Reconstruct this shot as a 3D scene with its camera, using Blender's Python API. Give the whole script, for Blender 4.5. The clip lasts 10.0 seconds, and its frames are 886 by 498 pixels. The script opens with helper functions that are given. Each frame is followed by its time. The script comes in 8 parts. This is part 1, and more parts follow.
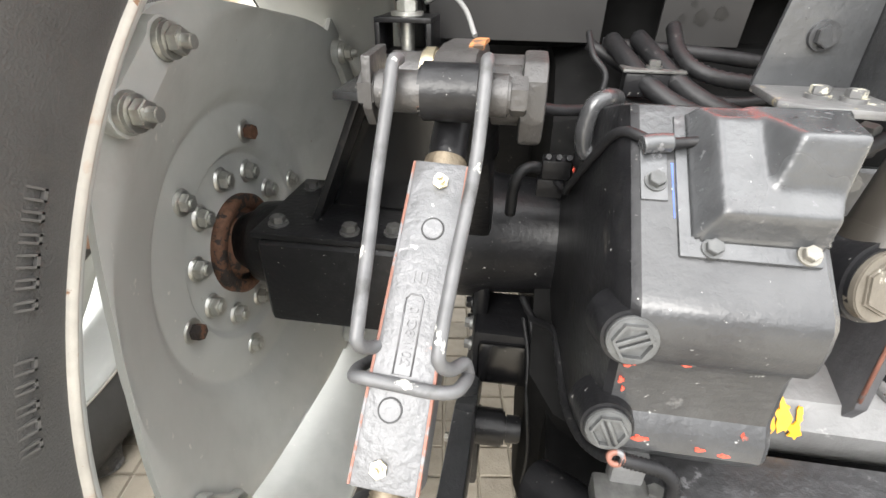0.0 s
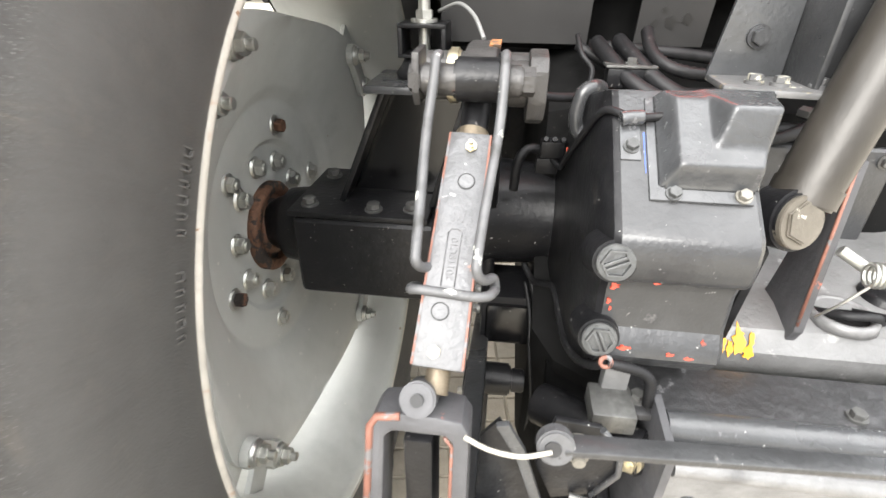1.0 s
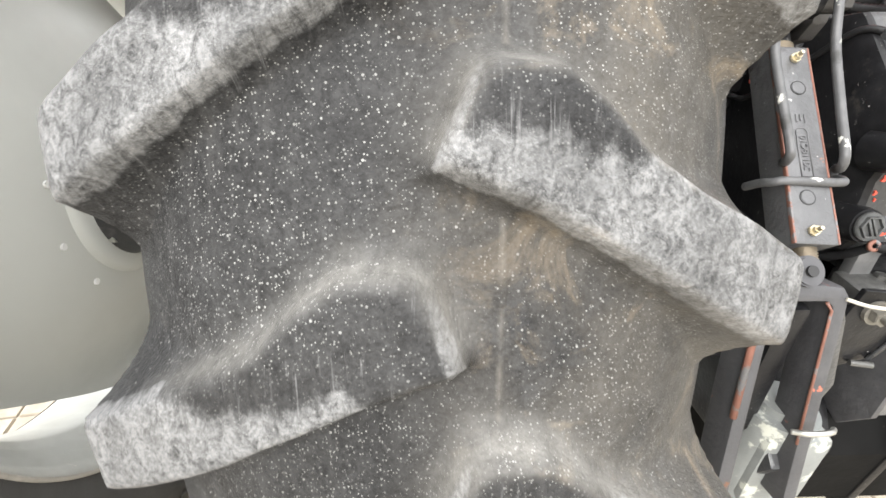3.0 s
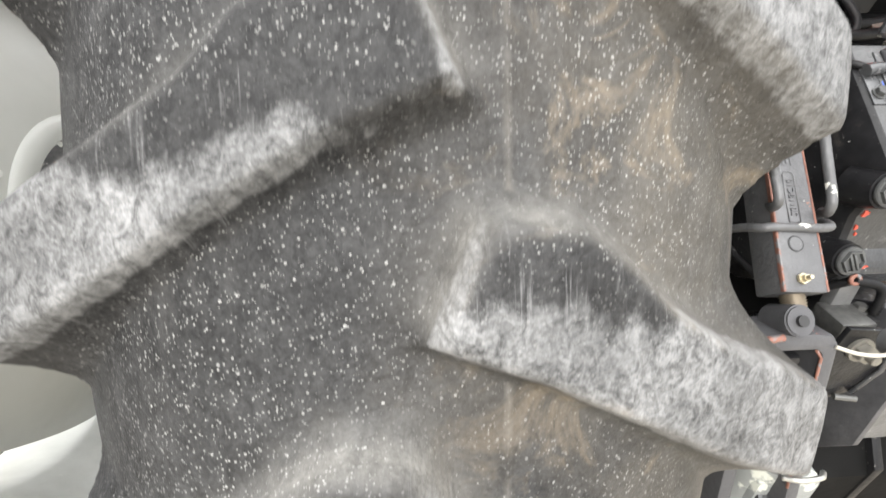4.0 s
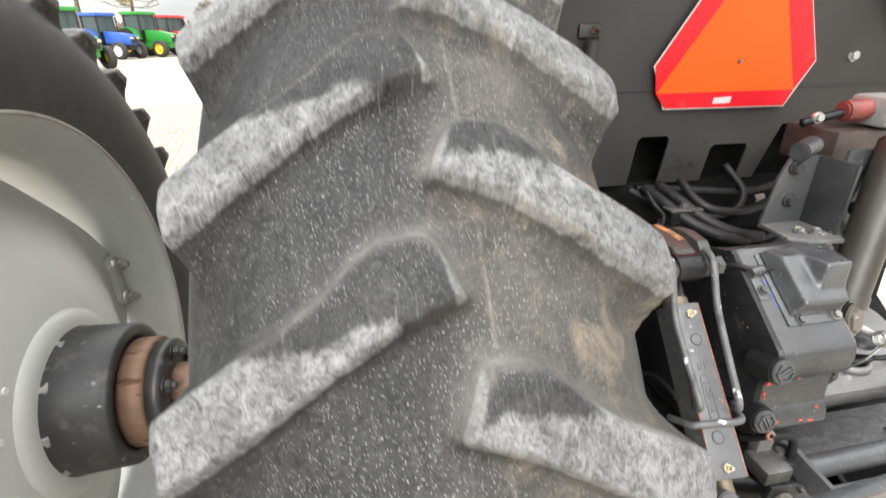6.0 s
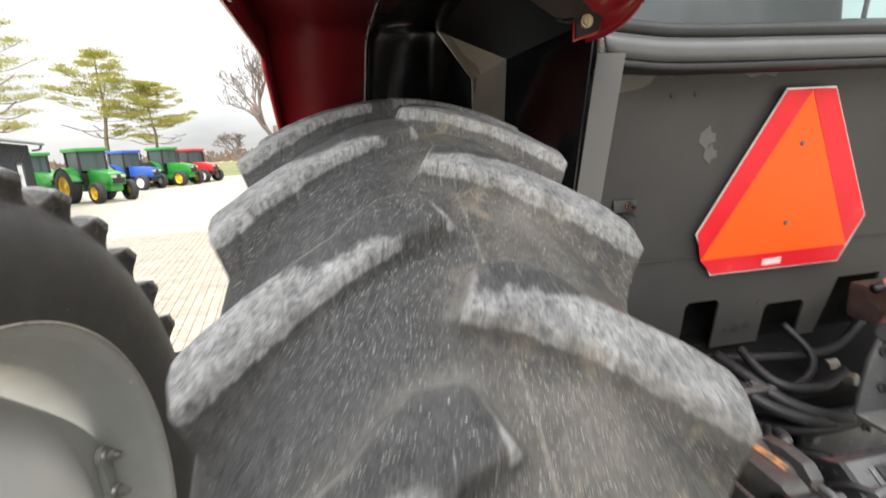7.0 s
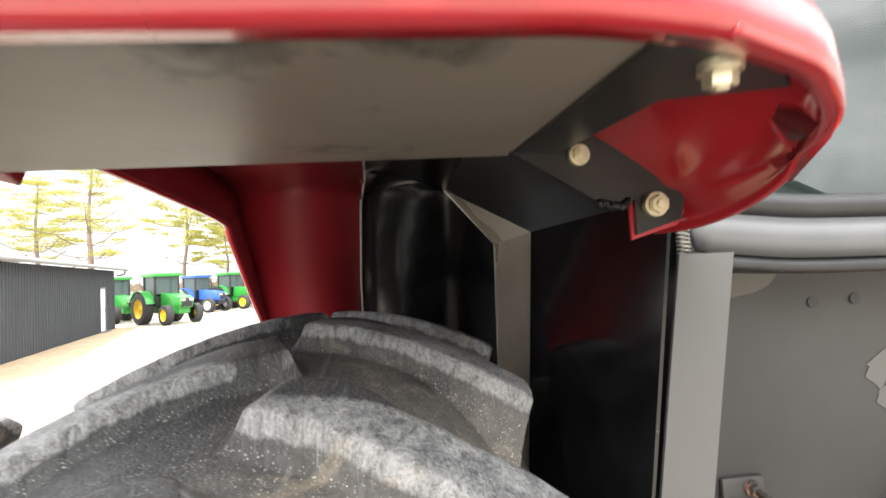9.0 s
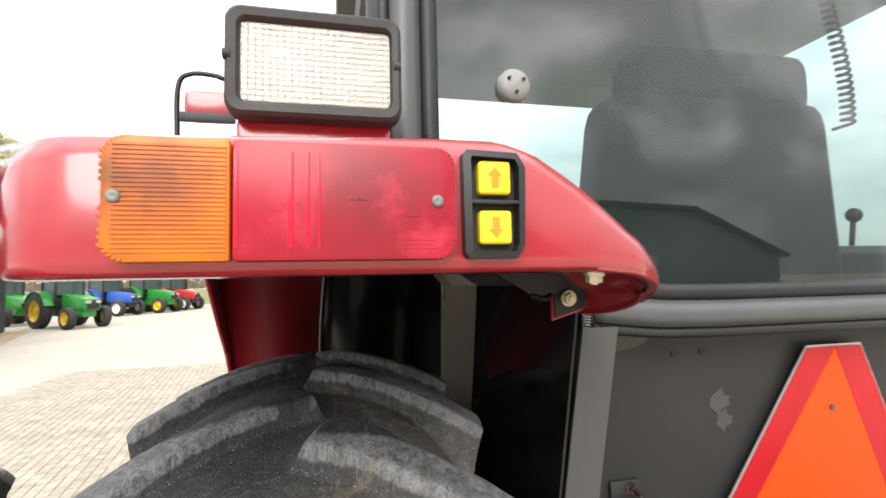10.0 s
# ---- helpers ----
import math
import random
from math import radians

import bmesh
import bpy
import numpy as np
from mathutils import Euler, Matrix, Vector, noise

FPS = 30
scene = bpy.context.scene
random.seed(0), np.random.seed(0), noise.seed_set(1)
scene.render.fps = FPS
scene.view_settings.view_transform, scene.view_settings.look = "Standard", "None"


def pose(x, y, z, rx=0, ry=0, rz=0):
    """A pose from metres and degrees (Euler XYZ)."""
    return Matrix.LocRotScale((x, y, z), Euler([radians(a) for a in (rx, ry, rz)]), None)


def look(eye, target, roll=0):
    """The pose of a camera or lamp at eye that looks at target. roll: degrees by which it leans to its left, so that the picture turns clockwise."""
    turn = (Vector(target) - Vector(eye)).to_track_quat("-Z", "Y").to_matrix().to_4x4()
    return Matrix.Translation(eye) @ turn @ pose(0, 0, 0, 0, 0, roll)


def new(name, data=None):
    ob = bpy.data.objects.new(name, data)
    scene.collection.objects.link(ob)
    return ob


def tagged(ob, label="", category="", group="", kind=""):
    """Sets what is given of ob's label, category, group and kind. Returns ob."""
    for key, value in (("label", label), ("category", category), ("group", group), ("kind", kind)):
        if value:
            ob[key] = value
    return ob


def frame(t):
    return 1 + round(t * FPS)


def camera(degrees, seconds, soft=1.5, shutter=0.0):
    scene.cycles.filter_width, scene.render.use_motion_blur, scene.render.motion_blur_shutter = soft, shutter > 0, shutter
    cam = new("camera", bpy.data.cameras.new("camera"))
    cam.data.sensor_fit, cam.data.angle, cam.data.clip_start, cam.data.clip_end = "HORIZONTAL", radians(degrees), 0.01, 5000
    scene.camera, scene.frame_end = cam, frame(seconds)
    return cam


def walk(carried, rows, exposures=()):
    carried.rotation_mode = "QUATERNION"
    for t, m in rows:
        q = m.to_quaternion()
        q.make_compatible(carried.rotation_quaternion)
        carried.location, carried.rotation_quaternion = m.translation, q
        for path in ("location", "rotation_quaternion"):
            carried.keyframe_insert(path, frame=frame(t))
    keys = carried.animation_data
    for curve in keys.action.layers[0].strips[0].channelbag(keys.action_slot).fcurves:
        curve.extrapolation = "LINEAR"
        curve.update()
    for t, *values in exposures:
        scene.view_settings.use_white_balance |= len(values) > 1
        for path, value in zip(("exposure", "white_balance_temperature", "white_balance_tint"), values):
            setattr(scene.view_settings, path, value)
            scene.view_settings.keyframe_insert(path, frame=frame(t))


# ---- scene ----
cam = camera(85.6, 10.0, 1.5, 0.3)
PATH = [
    (0, (0.005, 0.217, 1.409), (-0.255, 1.918, 0.39), 0.7),
    (0.5, (0.019, 0.175, 1.415), (-0.26, 1.876, 0.401), 0.5),
    (1, (-0.017, 0.074, 1.421), (-0.237, 1.791, 0.419), 0.5),
    (1.5, (-0.125, -0.035, 1.442), (-0.284, 1.688, 0.439), 0.3),
    (2, (-0.29, -0.115, 1.421), (-0.404, 1.626, 0.445), -0.4),
    (2.5, (-0.454, -0.077, 1.376), (-0.49, 1.641, 0.352), 0.2),
    (2.7, (-0.48, -0.061, 1.363), (-0.481, 1.651, 0.329), 0.3),
    (3.8, (-0.502, 0.021, 1.384), (-0.352, 1.697, 0.304), 1.5),
    (4, (-0.499, 0.024, 1.405), (-0.347, 1.712, 0.343), 1.1),
    (4.5, (-0.501, 0.03, 1.459), (-0.31, 1.729, 0.421), 1.1),
    (5, (-0.513, 0.019, 1.526), (-0.288, 1.739, 0.531), 0.6),
    (5.2, (-0.513, 0.014, 1.535), (-0.269, 1.741, 0.556), 0.4),
    (6.3, (-0.571, 0.029, 1.719), (-0.197, 1.851, 0.982), -1.0),
    (6.5, (-0.586, 0.036, 1.749), (-0.215, 1.889, 1.093), -1.9),
    (7, (-0.553, 0.187, 1.789), (-0.199, 2.109, 1.364), -3.5),
    (7.5, (-0.446, 0.428, 1.826), (-0.162, 2.401, 1.658), -4.2),
    (8, (-0.396, 0.565, 1.85), (-0.181, 2.553, 1.862), -4.7),
    (8.5, (-0.382, 0.578, 1.856), (-0.208, 2.568, 1.954), -4.2),
    (9, (-0.4, 0.507, 1.9), (-0.228, 2.497, 2.0), -3.1),
    (9.5, (-0.425, 0.439, 1.957), (-0.159, 2.418, 2.061), -1.8),
    (10, (-0.464, 0.359, 1.964), (-0.015, 2.304, 2.091), -1.2),
]
EXPOSURES = [(0.0, 1.55), (1.0, 1.6), (1.5, 1.55), (2.0, 1.4), (2.5, 1.15), (5.2, 0.98), (6.5, 0.72), (7.0, 0.62), (7.5, 0.70), (8.0, 0.98), (8.5, 1.4), (9.0, 1.52), (9.3, 0.95), (9.5, 0.75), (10.0, 0.42)]
walk(cam, [(t, look(eye, target, roll)) for t, eye, target, roll in PATH], EXPOSURES)

# ---- world and light ----
world = bpy.data.worlds.new("overcast_sky")
scene.world = world
world.use_nodes = True
wn = world.node_tree
wn.nodes.clear()
w_out = wn.nodes.new("ShaderNodeOutputWorld")
w_bg = wn.nodes.new("ShaderNodeBackground")
w_sky = wn.nodes.new("ShaderNodeTexSky")
w_sky.sky_type, w_sky.sun_disc = "NISHITA", False
w_sky.sun_elevation, w_sky.sun_rotation = radians(48), radians(200)
w_mix = wn.nodes.new("ShaderNodeMix")
w_mix.data_type = "RGBA"
w_tex = wn.nodes.new("ShaderNodeTexCoord")
w_map = wn.nodes.new("ShaderNodeMapping")
w_map.inputs["Scale"].default_value = (1.0, 1.0, 3.0)
w_noise = wn.nodes.new("ShaderNodeTexNoise")
w_noise.inputs["Scale"].default_value, w_noise.inputs["Detail"].default_value = 2.2, 7.0
w_ramp = wn.nodes.new("ShaderNodeValToRGB")
w_ramp.color_ramp.elements[0].position, w_ramp.color_ramp.elements[0].color = 0.34, (7.2, 7.3, 7.5, 1)
w_ramp.color_ramp.elements[1].position, w_ramp.color_ramp.elements[1].color = 0.62, (12.7, 12.5, 12.2, 1)
wn.links.new(w_tex.outputs["Generated"], w_map.inputs["Vector"])
wn.links.new(w_map.outputs["Vector"], w_noise.inputs["Vector"])
wn.links.new(w_noise.outputs["Fac"], w_ramp.inputs["Fac"])
w_sep = wn.nodes.new("ShaderNodeSeparateXYZ")
w_lift = wn.nodes.new("ShaderNodeMapRange")
w_lift.inputs["From Min"].default_value, w_lift.inputs["From Max"].default_value = 0.05, 0.85
w_lift.inputs["To Min"].default_value, w_lift.inputs["To Max"].default_value = 0.37, 1.75
w_mul = wn.nodes.new("ShaderNodeVectorMath")
w_mul.operation = "SCALE"
wn.links.new(w_tex.outputs["Generated"], w_sep.inputs["Vector"])
wn.links.new(w_sep.outputs["Z"], w_lift.inputs["Value"])
wn.links.new(w_ramp.outputs["Color"], w_mul.inputs[0])
wn.links.new(w_lift.outputs["Result"], w_mul.inputs["Scale"])
w_mix.inputs["Factor"].default_value = 0.9
wn.links.new(w_sky.outputs["Color"], w_mix.inputs["A"])
wn.links.new(w_mul.outputs["Vector"], w_mix.inputs["B"])
wn.links.new(w_mix.outputs["Result"], w_bg.inputs["Color"])
w_bg.inputs["Strength"].default_value = 0.15
wn.links.new(w_bg.outputs["Background"], w_out.inputs["Surface"])

sun_data = bpy.data.lights.new("sun", "SUN")
sun_data.energy, sun_data.angle, sun_data.color = 2.1, radians(35), (1.0, 0.97, 0.92)
sun = new("sun", sun_data)
sun.matrix_world = look((-5, -16, 12), (0, 1, 1))

# ---- materials ----


def mat(name, color, rough=0.5, metal=0.0, var=0.12, scale=30.0, bump=0.15, spots=None, spec=0.5, coat=0.0, bscale=None, stretch=(1, 1, 1)):
    """Painted or bare surface with two scales of tone, fine relief and, where asked, a second colour in spots.
    spots: (colour, cover 0..1, scale, roughness) or a list of them."""
    m = bpy.data.materials.new(name)
    m.use_nodes = True
    nt = m.node_tree
    b = nt.nodes["Principled BSDF"]
    b.inputs["Roughness"].default_value, b.inputs["Metallic"].default_value = rough, metal
    b.inputs["Specular IOR Level"].default_value = spec
    b.inputs["Coat Weight"].default_value = coat
    b.inputs["Coat Roughness"].default_value = 0.12
    tc = nt.nodes.new("ShaderNodeTexCoord")
    mp = nt.nodes.new("ShaderNodeMapping")
    mp.inputs["Scale"].default_value = stretch
    nt.links.new(tc.outputs["Object"], mp.inputs["Vector"])
    vec = mp.outputs["Vector"]

    def noise_node(sc, detail=6.0, rgh=0.55):
        n = nt.nodes.new("ShaderNodeTexNoise")
        n.inputs["Scale"].default_value, n.inputs["Detail"].default_value, n.inputs["Roughness"].default_value = sc, detail, rgh
        nt.links.new(vec, n.inputs["Vector"])
        return n.outputs["Fac"]

    def mixc(fac, a, c):
        x = nt.nodes.new("ShaderNodeMix")
        x.data_type = "RGBA"
        nt.links.new(fac, x.inputs["Factor"])
        for sock, v in (("A", a), ("B", c)):
            if isinstance(v, tuple):
                x.inputs[sock].default_value = (*v[:3], 1)
            else:
                nt.links.new(v, x.inputs[sock])
        return x.outputs["Result"]

    def ramp(fac, lo, hi):
        r = nt.nodes.new("ShaderNodeMapRange")
        r.inputs["From Min"].default_value, r.inputs["From Max"].default_value = lo, hi
        nt.links.new(fac, r.inputs["Value"])
        return r.outputs["Result"]

    n1, n2 = noise_node(scale), noise_node(scale * 0.13, 4.0)
    dark = tuple(c * (1 - var) for c in color)
    light = tuple(min(1, c * (1 + var) + 0.02 * var) for c in color)
    col = mixc(ramp(n1, 0.3, 0.7), dark, light)
    col = mixc(ramp(n2, 0.35, 0.7), col, tuple(c * (1 - 0.6 * var) for c in color))
    rg = ramp(n2, 0.2, 0.8)
    rmix = nt.nodes.new("ShaderNodeMapRange")
    rmix.inputs["To Min"].default_value, rmix.inputs["To Max"].default_value = max(0.02, rough - 0.08), min(1, rough + 0.1)
    nt.links.new(rg, rmix.inputs["Value"])
    rough_out = rmix.outputs["Result"]
    for sp in (spots if isinstance(spots, list) else [spots] if spots else []):
        c2, cover, sc, r2 = sp[:4]
        soft = sp[4] if len(sp) > 4 else 0.035
        nf = noise_node(sc, 8.0, 0.62)
        edge = 0.72 - 0.42 * cover
        f = ramp(nf, edge, edge + soft)
        col = mixc(f, col, c2)
        q = nt.nodes.new("ShaderNodeMix")
        nt.links.new(f, q.inputs["Factor"])
        nt.links.new(rough_out, q.inputs["A"])
        q.inputs["B"].default_value = r2
        rough_out = q.outputs["Result"]
    nt.links.new(col, b.inputs["Base Color"])
    nt.links.new(rough_out, b.inputs["Roughness"])
    if bump:
        bn = nt.nodes.new("ShaderNodeBump")
        bn.inputs["Strength"].default_value, bn.inputs["Distance"].default_value = bump, 0.004
        nt.links.new(noise_node(bscale or scale * 3.0, 5.0), bn.inputs["Height"])
        nt.links.new(bn.outputs["Normal"], b.inputs["Normal"])
    return m


def tyre_material(name, wear_cover, dust, specks, film_top=0.10):
    """Weathered rubber: scuffed pale lug faces, dried mud towards one shoulder, white specks."""
    m = mat(name, (0.0095, 0.0096, 0.0102), 0.52, var=0.3, scale=60, bump=0.35, bscale=420, spec=0.13)
    nt = m.node_tree
    b = nt.nodes["Principled BSDF"]
    base = b.inputs["Base Color"].links[0].from_socket
    rough0 = b.inputs["Roughness"].links[0].from_socket
    tc = nt.nodes.new("ShaderNodeTexCoord")

    def attr(nm):
        a = nt.nodes.new("ShaderNodeAttribute")
        a.attribute_name = nm
        return a.outputs["Fac"]

    def noise_node(sc, detail=6.0, rgh=0.6, stretch=None, dist=0.0):
        n = nt.nodes.new("ShaderNodeTexNoise")
        n.inputs["Scale"].default_value, n.inputs["Detail"].default_value, n.inputs["Roughness"].default_value = sc, detail, rgh
        n.inputs["Distortion"].default_value = dist
        if stretch:
            mp = nt.nodes.new("ShaderNodeMapping")
            mp.inputs["Scale"].default_value = stretch
            nt.links.new(tc.outputs["Object"], mp.inputs["Vector"])
            nt.links.new(mp.outputs["Vector"], n.inputs["Vector"])
        else:
            nt.links.new(tc.outputs["Object"], n.inputs["Vector"])
        return n.outputs["Fac"]

    def mr(fac, lo, hi, a=0.0, c=1.0):
        r = nt.nodes.new("ShaderNodeMapRange")
        r.inputs["From Min"].default_value, r.inputs["From Max"].default_value = lo, hi
        r.inputs["To Min"].default_value, r.inputs["To Max"].default_value = a, c
        nt.links.new(fac, r.inputs["Value"])
        return r.outputs["Result"]

    def math_node(op, a, c):
        x = nt.nodes.new("ShaderNodeMath")
        x.operation = op
        x.use_clamp = True
        for i, v in enumerate((a, c)):
            if isinstance(v, (int, float)):
                x.inputs[i].default_value = v
            else:
                nt.links.new(v, x.inputs[i])
        return x.outputs["Value"]

    def mixc(fac, a, c):
        x = nt.nodes.new("ShaderNodeMix")
        x.data_type = "RGBA"
        nt.links.new(fac, x.inputs["Factor"])
        for sock, v in (("A", a), ("B", c)):
            if isinstance(v, tuple):
                x.inputs[sock].default_value = (*v[:3], 1)
            else:
                nt.links.new(v, x.inputs[sock])
        return x.outputs["Result"]

    # coordinates that run with the tread: across, and round the tyre
    sep0 = nt.nodes.new("ShaderNodeSeparateXYZ")
    nt.links.new(tc.outputs["Object"], sep0.inputs["Vector"])
    tread = nt.nodes.new("ShaderNodeCombineXYZ")
    nt.links.new(sep0.outputs["X"], tread.inputs["X"])
    nt.links.new(attr("round"), tread.inputs["Y"])

    def brushed(sc, along, detail=6.0, rgh=0.65, dist=0.0):
        mp = nt.nodes.new("ShaderNodeMapping")
        mp.inputs["Scale"].default_value = (1, along, 1)
        mp.inputs["Rotation"].default_value = (0, 0, 0.18)
        nt.links.new(tread.outputs["Vector"], mp.inputs["Vector"])
        n = nt.nodes.new("ShaderNodeTexNoise")
        n.inputs["Scale"].default_value, n.inputs["Detail"].default_value, n.inputs["Roughness"].default_value = sc, detail, rgh
        n.inputs["Distortion"].default_value = dist
        nt.links.new(mp.outputs["Vector"], n.inputs["Vector"])
        return n.outputs["Fac"]

    # dried mud, thicker towards the tractor side
    mud = math_node("MULTIPLY", mr(noise_node(9, 9, 0.70), 0.34, 0.68), attr("mud"))
    col = mixc(math_node("MULTIPLY", mud, dust), base, (0.125, 0.113, 0.094))
    tan = math_node("MULTIPLY", mr(noise_node(21, 8, 0.72, None, 0.8), 0.54, 0.68), attr("mud"))
    col = mixc(math_node("MULTIPLY", tan, dust), col, (0.20, 0.160, 0.112))
    # grey dust film with pale wiped streaks
    film = mr(noise_node(6, 9, 0.68), 0.36, 0.72, 0.0, film_top)
    col = mixc(film, col, (0.10, 0.098, 0.096))
    wipe = math_node("MULTIPLY", mr(brushed(150, 0.10), 0.50, 0.70), mr(noise_node(8, 4), 0.45, 0.62, 0, 0.08))
    col = mixc(wipe, col, (0.22, 0.215, 0.21))
    # pale dusty bloom along the lugs' feet
    foot = math_node("MULTIPLY", attr("foot"), mr(noise_node(75, 9, 0.8), 0.26, 0.62, 0.25, 1.0))
    col = mixc(math_node("MULTIPLY", foot, mr(noise_node(13, 5), 0.30, 0.62, 0.20, 0.66)), col, (0.30, 0.29, 0.268))
    col = mixc(math_node("MULTIPLY", attr("seam"), mr(noise_node(40, 5), 0.38, 0.62, 0.02, 0.32)), col, (0.26, 0.24, 0.21))
    # scuffed lug faces: ragged edge, brushed pale abrasion with dark pits
    edge = math_node("SUBTRACT", math_node("ADD", attr("wear"), mr(brushed(60, 0.5, 8, 0.70), 0.25, 0.75, 0.18, 0.82)), 0.75)
    area = mr(edge, -0.05, 0.55)
    strokes = mr(brushed(125, 0.85, 9, 0.74, 1.2), 0.36, 0.62, 0.14, 0.88)
    grain = math_node("ADD", strokes, mr(noise_node(480, 5, 0.75), 0.46, 0.60, 0, 0.34))
    patch = mr(brushed(26, 0.8, 7, 0.72), 0.32, 0.66, 0.42, 1.0)
    wear = math_node("MULTIPLY", math_node("MULTIPLY", area, grain), patch)
    col = mixc(math_node("MULTIPLY", wear, wear_cover), col, (0.50, 0.505, 0.51))
    # thin scratches over the dark part of the faces
    onface = mr(attr("wear"), -0.45, -0.35)
    scratch = math_node("MULTIPLY", mr(brushed(330, 0.06, 4, 0.7), 0.58, 0.70, 0, 0.40), mr(noise_node(25, 4), 0.40, 0.60))
    col = mixc(math_node("MULTIPLY", scratch, onface), col, (0.28, 0.28, 0.285))
    # white specks of three sizes, thickest over the gaps' middle
    total = None
    gaps = mr(attr("wear"), -0.5, -0.1, 0.46, 0.14)
    for sc, r0, r1, share, mask_sc in ((620, 0.16, 0.40, 0.30, 8), (330, 0.11, 0.29, 0.38, 10), (150, 0.05, 0.14, 0.70, 6)):
        vn = nt.nodes.new("ShaderNodeTexVoronoi")
        vn.inputs["Scale"].default_value = sc
        nt.links.new(tc.outputs["Object"], vn.inputs["Vector"])
        sep = nt.nodes.new("ShaderNodeSeparateColor")
        nt.links.new(vn.outputs["Color"], sep.inputs["Color"])
        dist = math_node("ADD", vn.outputs["Distance"], math_node("MULTIPLY", mr(noise_node(sc * 5, 2), 0.3, 0.7), r0 * 0.6))
        lim = mr(sep.outputs["Green"], 0.0, 1.0, r0, r1)
        dot = mr(math_node("SUBTRACT", lim, dist), 0.0, 0.05)
        pick = mr(sep.outputs["Red"], share, share + 0.02)
        dot = math_node("MULTIPLY", math_node("MULTIPLY", dot, pick), mr(noise_node(mask_sc, 4), 0.34, 0.54))
        dot = math_node("MULTIPLY", dot, mr(sep.outputs["Blue"], 0.0, 1.0, 0.5, 1.0))
        total = dot if total is None else math_node("ADD", total, dot)
    side = attr("side")
    col = mixc(math_node("MULTIPLY", side, mr(noise_node(20, 7, 0.6), 0.25, 0.75, 0.6, 0.95)), col, (0.082, 0.081, 0.079))
    total = math_node("MULTIPLY", math_node("MULTIPLY", total, gaps), math_node("SUBTRACT", 1.0, side))
    col = mixc(math_node("MULTIPLY", total, specks), col, (0.62, 0.62, 0.60))
    # a few dried pale splashes
    splash = math_node("MULTIPLY", mr(noise_node(15, 8, 0.6, None, 0.4), 0.70, 0.73), 0.6)
    col = mixc(math_node("MULTIPLY", splash, specks), col, (0.40, 0.40, 0.36))
    nt.links.new(col, b.inputs["Base Color"])
    nt.links.new(math_node("ADD", rough0, math_node("MULTIPLY", wear, 0.12)), b.inputs["Roughness"])
    return m


M = {}
M["rubber"] = tyre_material("weathered_tyre_rubber", 0.95, 0.58, 0.85, 0.045)
M["rubber_mark"] = mat("dusty_sidewall_rubber", (0.088, 0.085, 0.081), 0.7, 0, 0.2, 40, 0.2, spec=0.3)
M["rim"] = mat("silver_grey_rim_paint", (0.45, 0.46, 0.44), 0.5, 0.0, 0.10, 14, 0.06, spots=[((0.36, 0.36, 0.34), 0.30, 5, 0.6, 0.2), ((0.60, 0.59, 0.55), 0.12, 34, 0.6), ((0.26, 0.21, 0.16), 0.04, 22, 0.7)])
M["rim_edge"] = mat("dusty_rim_flange", (0.42, 0.395, 0.35), 0.65, 0, 0.25, 40, 0.25, spots=[((0.33, 0.24, 0.17), 0.30, 22, 0.8, 0.12), ((0.20, 0.11, 0.06), 0.14, 60, 0.8)])
M["zinc"] = mat("zinc_plated_steel", (0.52, 0.52, 0.49), 0.36, 0.85, 0.2, 120, 0.12)
M["rust"] = mat("rusty_steel", (0.125, 0.060, 0.034), 0.8, 0.1, 0.4, 70, 0.5, spots=[((0.022, 0.017, 0.015), 0.50, 28, 0.75)])
M["brass"] = mat("yellow_zinc_steel", (0.56, 0.50, 0.36), 0.35, 0.85, 0.2, 90, 0.1)
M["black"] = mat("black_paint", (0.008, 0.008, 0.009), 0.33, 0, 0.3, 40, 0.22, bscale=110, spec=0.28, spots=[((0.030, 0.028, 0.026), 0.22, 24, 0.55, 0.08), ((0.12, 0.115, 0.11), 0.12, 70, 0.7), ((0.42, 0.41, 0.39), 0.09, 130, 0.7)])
M["black_gloss"] = mat("black_sheet_steel", (0.004, 0.004, 0.0045), 0.16, 0, 0.3, 20, 0.02, spots=[((0.10, 0.095, 0.09), 0.05, 150, 0.6)])
M["grey"] = mat("worn_dark_grey_casting", (0.040, 0.041, 0.043), 0.30, 0.15, 0.3, 26, 0.30, bscale=130, coat=0.2, spots=[((0.022, 0.022, 0.024), 0.36, 9, 0.5, 0.12), ((0.10, 0.10, 0.10), 0.18, 36, 0.5, 0.06), ((0.34, 0.34, 0.33), 0.10, 110, 0.6), ((0.36, 0.10, 0.06), 0.02, 36, 0.6)])
M["arm"] = mat("grey_painted_steel", (0.105, 0.106, 0.11), 0.40, 0.3, 0.25, 34, 0.35, bscale=160, spots=[((0.075, 0.075, 0.077), 0.34, 16, 0.5, 0.10), ((0.42, 0.16, 0.09), 0.10, 22, 0.6), ((0.05, 0.05, 0.05), 0.16, 60, 0.6), ((0.40, 0.40, 0.39), 0.12, 120, 0.6)])
M["chip"] = mat("chipped_red_oxide_edge", (0.215, 0.095, 0.068), 0.6, 0.1, 0.3, 40, 0.4, spots=[((0.14, 0.14, 0.145), 0.40, 34, 0.5)])
